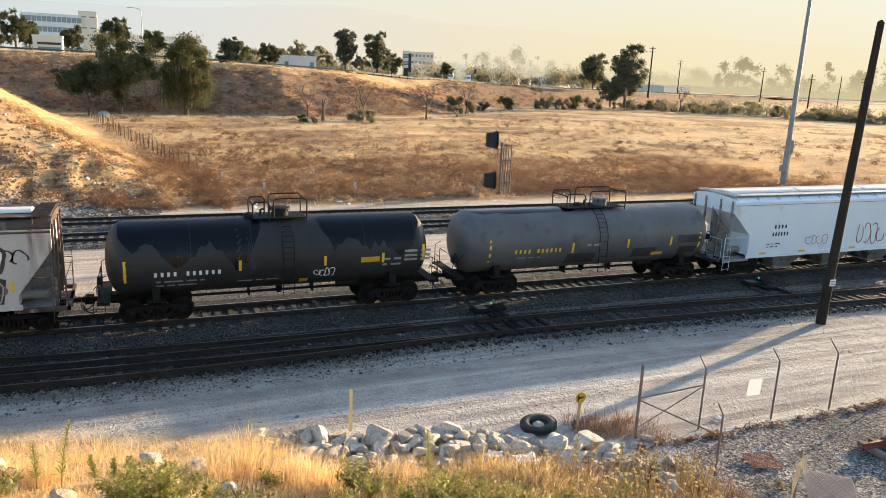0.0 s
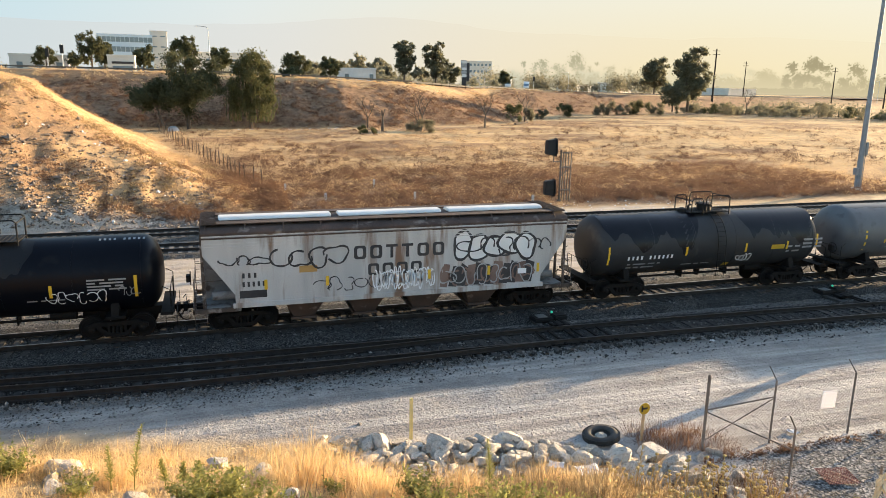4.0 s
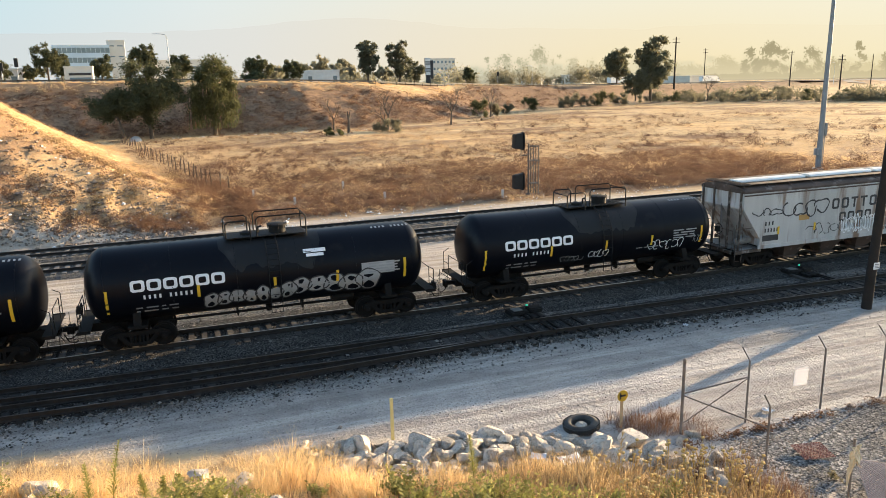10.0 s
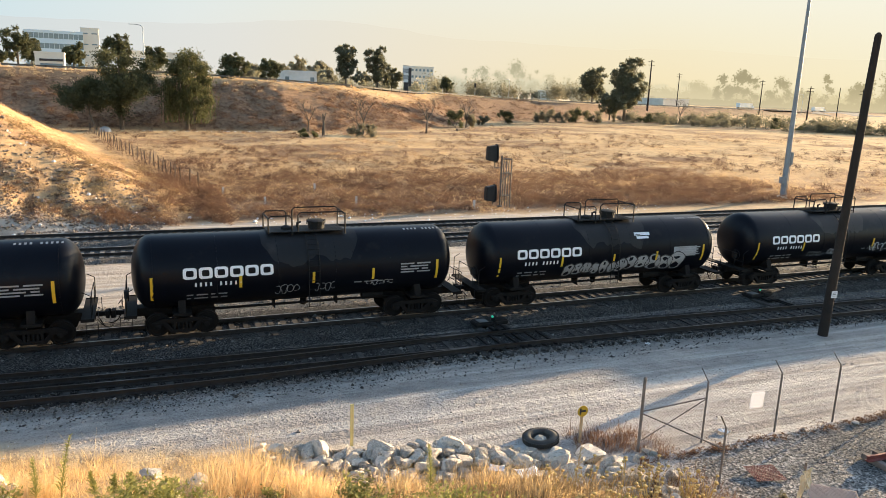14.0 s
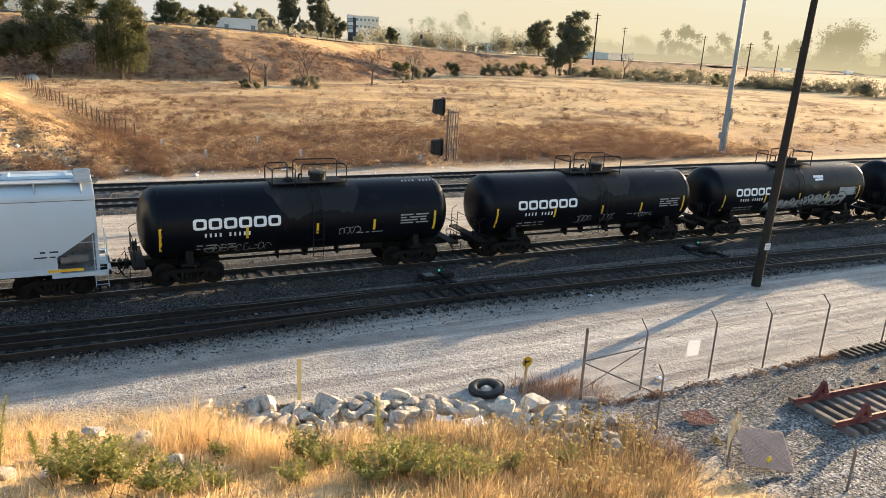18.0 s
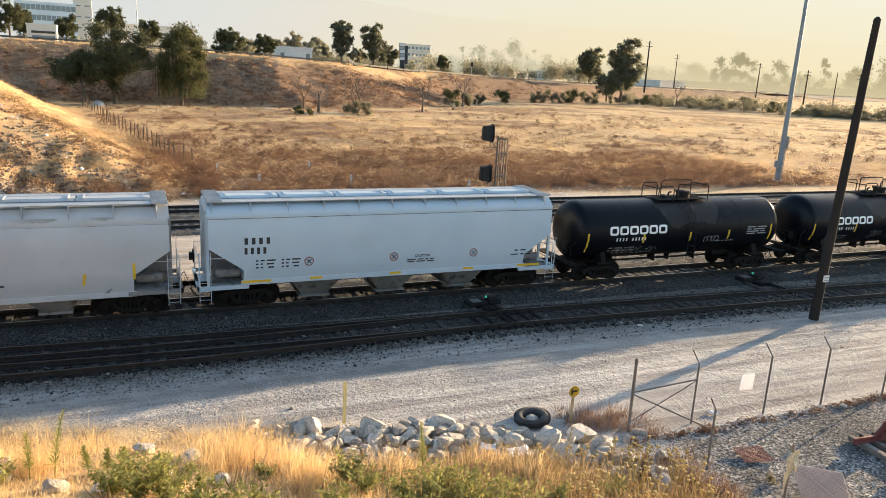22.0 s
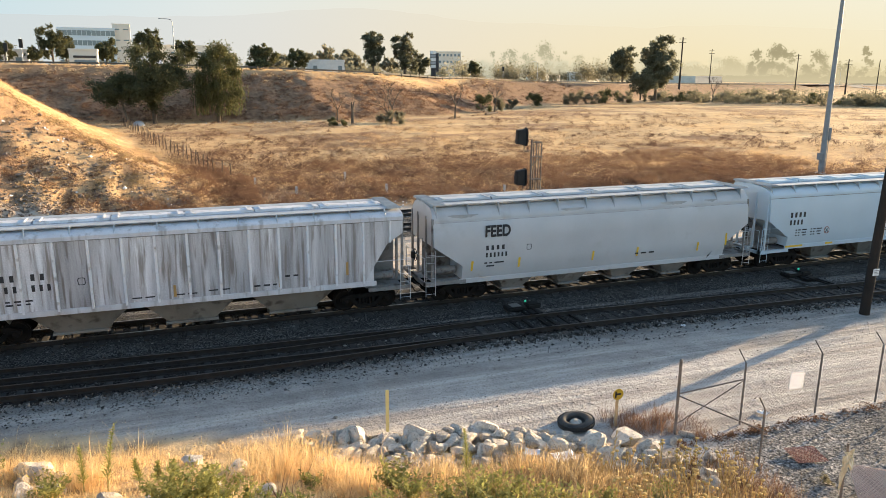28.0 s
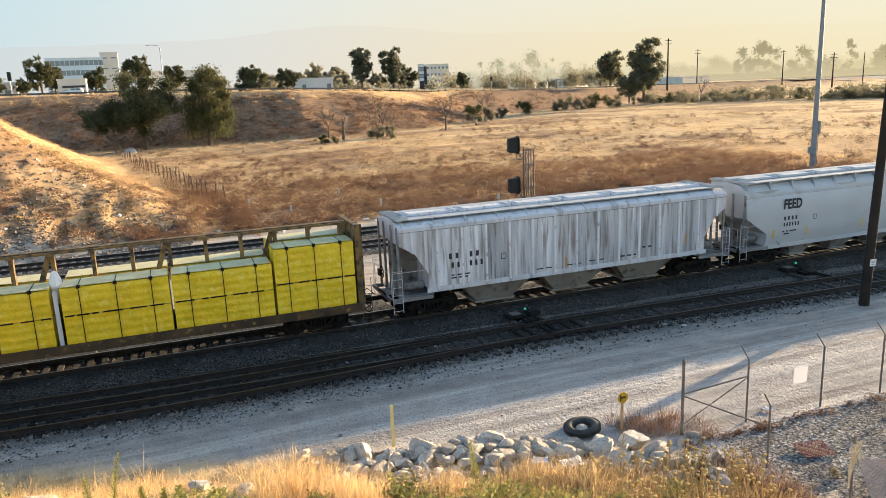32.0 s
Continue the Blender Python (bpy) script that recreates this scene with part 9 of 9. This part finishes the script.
x, y = scatter(45, 1500, -3, 9, 54, 84, lambda x, y, q: (line_distance(x, y, MOUND_TOE) < 2.6) & (fbm(x * 0.3, y * 0.3, 108) + 0.2 * q > 0.5))
lumps("toe_weeds", "brown dead weeds along the foot of the fill", x, y, 0.55, 0.5, 80, 0.06, 46, BROWN_SCRUB)
x, y = scatter(47, 1500, -18, 3, 56, 100, lambda x, y, q: on_mound(x, y) & (fbm(x * 0.25, y * 0.2, 109) + 0.15 * q > 0.6))
lumps("mound_scrub", "scattered brown scrub on the slope of fill", x, y, 0.45, 0.3, 36, 0.09, 48, TWIG)


# the slope below the camera
def near_slope(x, y):
    return (y < toe_y_of(x) - 0.5) & (y > 5.5)


def arching(name, label, xs, ys, h, spread_, per, width, seed, material, lean=0.6, droop=0.7):
    """Tufts of blades that bend over towards their tips, joined."""
    rn = np.random.default_rng(seed)
    n = len(xs)
    zs = ground_z(xs, ys)
    hh = h * np.exp(rn.normal(0, 0.28, n))
    k = np.repeat(np.arange(n), per)
    m = len(k)
    a = rn.uniform(0, 2 * np.pi, m)
    r = spread_ * np.sqrt(rn.uniform(0, 1, m)) * hh[k] / h
    px, py, pz = xs[k] + r * np.cos(a), ys[k] + r * np.sin(a), zs[k] - 0.02
    ln = hh[k] * rn.uniform(0.45, 1.15, m)
    la = a + rn.normal(0, 0.6, m)
    e1 = np.abs(rn.normal(0, lean, m)) * 0.7
    e2 = e1 + np.abs(rn.normal(droop, 0.35, m))
    q = [np.stack([px, py, pz], -1)]
    for e, f in ((e1, 0.55), (e2, 0.45)):
        q.append(q[-1] + np.stack([np.sin(e) * np.cos(la), np.sin(e) * np.sin(la), np.cos(e)], -1) * (ln * f)[:, None])
    w = width * rn.uniform(0.6, 1.4, m)
    wa = rn.uniform(0, np.pi, m)
    sd = np.stack([w * np.cos(wa), w * np.sin(wa), 0 * w], -1)
    v = np.stack([q[0] - sd, q[0] + sd, q[1] + sd * 0.75, q[1] - sd * 0.75, q[2]], 1).reshape(-1, 3)
    b = 5 * np.arange(m)
    f = [(i, i + 1, i + 2, i + 3) for i in b.tolist()] + [(i + 3, i + 2, i + 4) for i in b.tolist()]
    return tagged(new(name, raw_mesh(name, v.tolist(), f, material)), label, "grass", kind="stuff")


SLOPE_ROCKS = [(-0.18, 18.2), (0.85, 17.15), (0.2, 16.2), (1.4, 15.4), (-2.0, 16.0), (-1.1, 15.7)]


def clear_of(x, y):
    """Bare ground round the single boulders on the slope."""
    return np.min([np.hypot(x - a, y + 0.35 - b) for a, b in SLOPE_ROCKS], axis=0) > 0.62


def off_rocks(x, y, q):
    return ~((toe_y_of(x) - y < 2.4) & (x > 2.6) & (x < 12.3) & (q < 0.93))


x, y = scatter(31, 2300, -9, 13.8, 9.5, 22, lambda x, y, q: near_slope(x, y) & clear_of(x, y) & (fbm(x * 0.7, y * 0.7, 101) + 0.3 * q > 0.56) & off_rocks(x, y, q) & (x < 6.0 + 5 * q))
arching("dry_grass", "thick dry golden grass on the near slope", x, y, 0.28, 0.30, 42, 0.0055, 32, DRY_BLADE, 1.15, 0.9)
x, y = scatter(33, 4200, -9, 14.5, 9.5, 22, lambda x, y, q: near_slope(x, y) & off_rocks(x, y, q))
blades("grass_thatch", "flattened straw thatch on the near slope", x, y, 0.24, 0.26, 14, 0.008, 34, DRY_BLADE, 1.2)
rn = np.random.default_rng(35)
cx = np.array([1.9, 2.4, 2.3, 1.7, 2.9, 3.4, 7.6, 5.2, -2.8, -4.0, 3.1, 8.4])
cy = np.array([17.6, 16.9, 17.7, 16.5, 16.2, 15.8, 14.6, 15.0, 17.5, 18.6, 14.8, 13.6])
x, y = np.repeat(cx, 16) + rn.normal(0, 0.36, 192), np.repeat(cy, 16) + rn.normal(0, 0.3, 192)
arching("straw_tussock", "tall feathery golden straw tussocks", x, y, 0.66, 0.26, 60, 0.0045, 36, DRY_BLADE, 0.65, 0.7)
x, y = scatter(43, 520, 5.2, 12.6, 10.0, 14.6, lambda x, y, q: near_slope(x, y) & off_rocks(x, y, q) & (fbm(x * 0.6, y * 0.6, 107) + 0.3 * q > 0.5) & (x > 4.2 + 2 * q))
arching("twiggy_brush", "tangled brown twigs of dry brush", x, y, 0.6, 0.34, 24, 0.008, 44, TWIG, 1.0, 0.35)
x, y = scatter(37, 230, 11.5, 13.8, 11.6, 17.2, lambda x, y, q: (np.abs(y - (17.0 - 0.5 * (x - 11.5))) < 0.7) | ((x > 12.3) & (y < 14)))
blades("brown_brush", "reddish brown dead brush by the fence", x, y, 0.42, 0.25, 40, 0.006, 38, BROWN_SCRUB, 0.8)
x, y = scatter(51, 420, 13, 40, 14.95, 15.3, lambda x, y, q: fbm(x * 0.8, y * 0.8, 112) + 0.2 * q > 0.42)
lumps("fence_weeds", "low dark dead weeds along the foot of the fence", x, y, 0.16, 0.12, 26, 0.03, 52, BROWN_SCRUB)
x, y = scatter(39, 520, 13, 32, 8, 15, lambda x, y, q: (fbm(x * 0.3, y * 0.3, 103) > 0.56) & (y > toe_y_of(x)))
blades("yard_weeds", "sparse dry weeds on the yard gravel", x, y, 0.16, 0.28, 26, 0.005, 40, TWIG, 0.9)
x, y = scatter(41, 330, -6, 12, 9, 19, lambda x, y, q: near_slope(x, y) & (fbm(x * 0.35, y * 0.35, 105) > 0.56))
blades("dead_stalks", "thin brown dead stalks leaning over the grass", x, y, 0.95, 0.15, 4, 0.012, 42, BROWN_SCRUB, 0.85)

x, y = scatter(53, 46, -6.0, -1.2, 17.6, 19.6, lambda x, y, q: y < toe_y_of(x) - 0.1)
arching("bleached_stalks", "pale bleached dead stalks arching over the road edge", x, y, 0.85, 0.25, 9, 0.0055, 54, DRY_BLADE, 1.1, 1.0)


def leafy_weed(x, y, h, w, n, seed):
    rd = random.Random(seed)
    t = thing("green_weed", "leafy green weed in the dry grass", "weed", up_from(x, y), "green weeds on the near slope")
    vs, fs = [], []
    for i in range(n):
        a = rd.uniform(0, 6.28)
        tip = Vector((w * rd.uniform(0.15, 0.5) * math.cos(a), w * rd.uniform(0.15, 0.5) * math.sin(a), h * rd.uniform(0.55, 1.0)))
        part("stem", Shape().tube((0, 0, -0.05), tip, 0.008, 5, 0.003), GREEN_WEED, t)
        for j in range(22):
            p = tip * (0.15 + 0.85 * j / 21) + Vector((rd.gauss(0, 0.05), rd.gauss(0, 0.05), 0))
            d = Vector((rd.uniform(-1, 1), rd.uniform(-1, 1), rd.uniform(-0.1, 0.8))).normalized()
            sd = d.cross(Vector((rd.uniform(-0.3, 0.3), 0, 1))).normalized()
            ln, wd = rd.uniform(0.06, 0.15), rd.uniform(0.018, 0.04)
            k = len(vs)
            vs += [tuple(p), tuple(p + d * ln * 0.45 + sd * wd), tuple(p + d * ln), tuple(p + d * ln * 0.45 - sd * wd)]
            fs.append((k, k + 1, k + 2, k + 3))
    part("leaves", raw_mesh("leaves", vs, fs, GREEN_WEED), GREEN_WEED, t)


def spike_weed(x, y, h, seed):
    rd = random.Random(seed)
    t = thing("tall_weed", "tall slender bright green weed stalk", "weed", up_from(x, y), "tall green stalks on the near slope")
    lean = Vector((rd.uniform(-0.06, 0.06), rd.uniform(-0.06, 0.06), 1)).normalized()
    bow = Vector((rd.uniform(-0.16, 0.16), rd.uniform(-0.1, 0.1), 0))
    s = Shape()
    for j in range(4):
        a, c = j / 4, (j + 1) / 4
        s.tube(tuple(lean * h * a + bow * h * a * a), tuple(lean * h * c + bow * h * c * c), 0.014 - 0.003 * j, 6, 0.011 - 0.003 * j + 0.001)
    part("stalk", s, GREEN_WEED, t)
    vs, fs = [], []
    for j in range(150):
        f = 0.18 + 0.82 * j / 150
        p = lean * (h * f) + bow * h * f * f
        a = j * 2.4
        ln = (0.17 * (1.25 - f) + 0.03) * rd.uniform(0.5, 1.3)
        d = Vector((math.cos(a), math.sin(a), rd.uniform(0.2, 1.0))).normalized()
        sd = d.cross(Vector((0, 0, 1))).normalized() * 0.016
        k = len(vs)
        vs += [tuple(p), tuple(p + d * ln * 0.5 + sd), tuple(p + d * ln), tuple(p + d * ln * 0.5 - sd)]
        fs.append((k, k + 1, k + 2, k + 3))
    part("leaves", raw_mesh("leaves", vs, fs, GREEN_WEED), GREEN_WEED, t)


for i, (x, y, h, w, n) in enumerate(((-0.8, 15.3, 0.8, 1.1, 24), (-0.3, 14.8, 0.95, 1.3, 30), (0.2, 14.7, 0.9, 1.2, 28), (0.75, 13.9, 0.7, 1.2, 24), (0.1, 15.6, 0.7, 0.8, 16), (1.35, 13.4, 0.6, 1.0, 18), (2.45, 15.5, 0.45, 0.6, 9), (2.1, 13.6, 0.5, 0.7, 11), (4.2, 14.7, 0.7, 1.0, 20), (4.4, 14.0, 0.55, 0.9, 16), (5.1, 12.8, 0.75, 1.3, 26), (5.8, 12.6, 0.8, 1.3, 28), (6.4, 12.1, 0.8, 1.3, 28), (6.95, 11.7, 0.7, 1.2, 24), (5.8, 13.5, 0.6, 1.0, 18), (-3.2, 16.6, 0.6, 1.0, 16), (-4.9, 18.3, 0.75, 1.1, 26), (-5.4, 18.6, 0.8, 1.1, 24), (-5.6, 17.4, 0.8, 1.4, 22), (-6.5, 16.8, 0.8, 1.4, 22), (8.2, 12.2, 0.5, 0.8, 12), (9.8, 12.2, 0.5, 0.8, 12), (3.6, 13.2, 0.5, 0.8, 12))):
    leafy_weed(x, y, h, w * 1.2, int(n * 1.3), 500 + i)
for i, (x, y, h) in enumerate(((-2.1, 17.0, 1.75), (-1.4, 17.0, 0.7), (-1.0, 17.0, 0.62), (-2.6, 17.0, 1.15), (6.0, 14.6, 1.45), (-0.65, 17.1, 0.55))):
    spike_weed(x, y, h, 520 + i)

SEED_HEAD = surface("dry_ochre_seed_heads", (0.34, 0.22, 0.07), (0.62, 0.45, 0.17), 0.9, 0.0, 9.0, 60, 0.3, 0.004)
rd = random.Random(61)
for i in range(56):
    x = rd.uniform(8.6, 12.9)
    y = min(float(toe_y_of(x)) - 0.4, rd.uniform(10.2, 14.2))
    h = rd.uniform(0.5, 1.0)
    t = thing("dry_flower", "dry wild sunflower with ochre seed heads", "weed", up_from(x, y), "dry sunflowers by the fence")
    for j in range(rd.randint(3, 6)):
        a, f = rd.uniform(0, 6.28), rd.uniform(0.6, 1.0)
        p = Vector((0.28 * math.cos(a) * f, 0.28 * math.sin(a) * f, h * f))
        stem = part("stem", Shape().tube((0, 0, -0.05), tuple(p), 0.009, 5, 0.006), SEED_HEAD, t)
        part("seed_head", Shape().lathe([(-0.02, 0.012), (0.0, 0.046), (0.026, 0.05), (0.045, 0.02)], 7, "z", tuple(p)), SEED_HEAD, stem)
t = thing("red_brush", "thin upright reddish dry stalk", "weed", up_from(9.35, 13.6))
s = Shape()
for i in range(60):
    f = rd.uniform(0.1, 1)
    a = rd.uniform(0, 6.28)
    p = Vector((0.12 * f, 0, 1.35 * f))
    s.tube(tuple(p), tuple(p + Vector((0.1 * math.cos(a), 0.1 * math.sin(a), 0.12))), 0.006, 4, 0.002)
s.tube((0, 0, -0.05), (0.12, 0, 1.35), 0.014, 6, 0.006)
part("stalk", s, SEED_HEAD, t)

bush(15.25, 12.3, 0.75, 0.95, PALED_OLIVE, 1500, 0.03, 640, "small olive bush beside the fence post", "small_bush")
bush(12.2, 13.4, 0.7, 1.2, BROWN_SCRUB, 1200, 0.035, 641, "tangled dark brown dead bush by the fence", "small_bush")
bush(12.9, 14.6, 0.6, 1.1, BROWN_SCRUB, 1000, 0.035, 642, "tangled dark brown dead bush by the fence", "small_bush")
for i, (x, y, h, w) in enumerate(((8.7, 12.2, 0.5, 1.1), (9.6, 12.8, 0.55, 1.0), (10.4, 12.0, 0.5, 1.2), (11.2, 12.6, 0.5, 1.0), (9.1, 11.5, 0.5, 1.1), (10.0, 11.2, 0.5, 1.2), (11.8, 11.9, 0.45, 1.0), (7.9, 11.9, 0.45, 1.1), (11.0, 11.2, 0.45, 1.0), (12.2, 12.5, 0.5, 0.9))):
    bush(x, y, h, w, PALED_OLIVE if i % 2 else TWIG, 1500, 0.03, 660 + i, "low grey-olive shrub tangled in the dry brush" if i % 2 else "low straw-coloured shrub of dry twigs", "dry_shrub")
SUNFLOWER = surface("bright_yellow_petals", (0.66, 0.46, 0.02), (0.82, 0.62, 0.04), 0.7, 0.0, 9.0, 60, 0.1, 0.004)
t = thing("sunflower", "single bright yellow wild sunflower on a green stalk", "flower", up_from(14.75, 10.55))
part("stalk", Shape().tube((0, 0, -0.05), (0.05, 0, 0.55), 0.008, 6, 0.006), GREEN_WEED, t)
part("bloom", Shape().lathe([(0.0, 0.012), (-0.012, 0.085), (-0.03, 0.08), (-0.045, 0.03), (-0.05, 0.004)], 12, "y", (0.05, 0, 0.56)), SUNFLOWER, t)


# ---- vehicles on the highway ----
TRAFFIC = []
CAR_WHITE = surface("white_vehicle_paint", (0.66, 0.66, 0.65), (0.76, 0.76, 0.75), 0.3, 0.0, 0.5, 10, 0.0)


def road_wheel(parent, x, y, r=0.5):
    w = part("wheel", Shape().lathe([(-0.14, r * 0.55), (-0.14, r), (0.14, r), (0.14, r * 0.55)], 18, "y"), RUBBER, parent, at=pose(x, y, r))
    part("rim", Shape().lathe([(-0.15, r * 0.1), (-0.15, r * 0.56), (0.15, r * 0.56), (0.15, r * 0.1)], 14, "y"), GALV, w)


def semi_truck(keys):
    t = thing("semi_truck", "white semi-truck with a long box trailer on the highway", "truck", group="highway traffic")
    part("trailer", Shape().box(-16.2, -0.2, -1.3, 1.3, 1.15, 4.1), CAR_WHITE, t, bevel=0.06)
    s = Shape().prism([(0.3, 1.0), (3.9, 1.0), (3.9, 1.9), (2.6, 2.1), (2.1, 3.2), (0.9, 3.9), (0.3, 3.9)], -1.2, 1.2)
    part("cab", s, CAR_WHITE, t, bevel=0.08)
    part("windscreen", Shape().prism([(2.62, 2.15), (2.68, 2.15), (2.2, 3.1), (2.14, 3.1)], -1.05, 1.05), GLASS, t)
    part("side_window", Shape().box(1.3, 2.1, -1.23, 1.23, 2.2, 2.95), GLASS, t)
    part("chassis", Shape().box(-15.8, 3.6, -0.5, 0.5, 0.75, 1.05), STEEL_DARK, t)
    for x in (-15.0, -13.8, 0.2, 1.2, 3.2):
        for y in (-1.05, 1.05):
            road_wheel(t, x, y)
    TRAFFIC.append((t, keys))


def sport_wagon(keys):
    t = thing("white_car", "white estate car on the highway", "car", group="highway traffic")
    s = Shape().prism([(-2.3, 0.45), (2.35, 0.45), (2.4, 0.95), (1.2, 1.1), (0.4, 1.7), (-1.9, 1.72), (-2.35, 1.1)], -0.92, 0.92)
    part("body", s, CAR_WHITE, t, bevel=0.08)
    for x0, x1 in ((-1.75, -0.75), (-0.65, 0.35)):
        part("side_window", Shape().box(x0, x1, -0.94, 0.94, 1.15, 1.58), GLASS, t)
    for x in (-1.45, 1.5):
        for y in (-0.82, 0.82):
            road_wheel(t, x, y, 0.36)
    TRAFFIC.append((t, keys))


# along the highway: seconds and bearing
semi_truck([(5.5, 22.8), (6.5, 27.76), (7.5, 31.6), (9.5, 38.8)])
semi_truck([(7.5, 24.25), (8.5, 28.74), (9.5, 32.36)])
sport_wagon([(30.0, -3.7), (32.0, -5.65)])


def traffic_motions():
    """Each vehicle comes up a side street behind the trees, turns and follows the highway."""
    for ob, keys in TRAFFIC:
        marks = [(t, way_length(a) - (3.9 if len(keys) > 2 else 0.0)) for t, a in keys]
        (ta, sa), (tb, sb) = marks[0], marks[-1]
        v = (sb - sa) / (tb - ta)
        lane, back = (3.5, 0) if v > 0 else (-3.5, 180)
        rows = []

        def on_way(s):
            s = min(1590.0, max(5.0, s))
            x, y, _ = way_at(s)
            x2, y2, _ = way_at(min(1599.0, s + 6))
            h = math.atan2(y2 - y, x2 - x)
            return x + math.sin(h) * lane, y - math.cos(h) * lane, math.degrees(h) + back
        x0, y0, h0 = on_way(sa)
        r0 = math.hypot(x0, y0)
        ux, uy = x0 / r0, y0 / r0
        cx, cy, _ = on_way(sa - math.copysign(11.0, v))
        come = math.degrees(math.atan2(-uy, -ux))
        turn = (h0 - come + 180) % 360 - 180
        for n in range(0, 161):
            t = n * 0.2
            if t >= ta:
                s = float(np.interp(t, [m[0] for m in marks], [m[1] for m in marks])) if t < tb else sb + v * (t - tb)
                x, y, h = on_way(s)
                h = come + turn + ((h - h0 + 180) % 360 - 180)
            elif t > ta - 1.0:
                k = t - ta + 1.0
                x, y, h = cx + (x0 - cx) * k * k, cy + (y0 - cy) * k * k, come + turn * k
            else:
                far = min(150.0, 12.0 * (ta - 1.0 - t))
                x, y, h = cx + ux * far, cy + uy * far, come
            rows.append((t, pose(x, y, gz(x, y) + 0.27, 0, 0, h)))
        walk(ob, rows)


# ---- sleepers ----
lay_ties(main_track, main_mid, -12, 46, 0.52, 2.7, TIE, -0.172)
far_ties(main_track, main_mid, 46.3, 200, 0.52, 2.6, TIE)
lay_ties(siding, near_mid, 17.6, 46, 0.55, 2.6, TIE_BLACK, -0.180)
lay_ties(siding, lambda x: 0.5 * near_mid(x) + 0.5 * near_turnout(x), -12, 17.2, 0.52, 2.6, TIE_BLACK, -0.19)
far_ties(siding, near_mid, 46.5, 110, 0.55, 2.6, TIE_CONC)
far_ties(far_track_a, lambda x: 45.1, -14, 150, 0.55, 2.6, TIE_CONC)
far_ties(far_track_b, lambda x: 49.8, -14, 150, 0.55, 2.6, TIE_CONC)


motions()
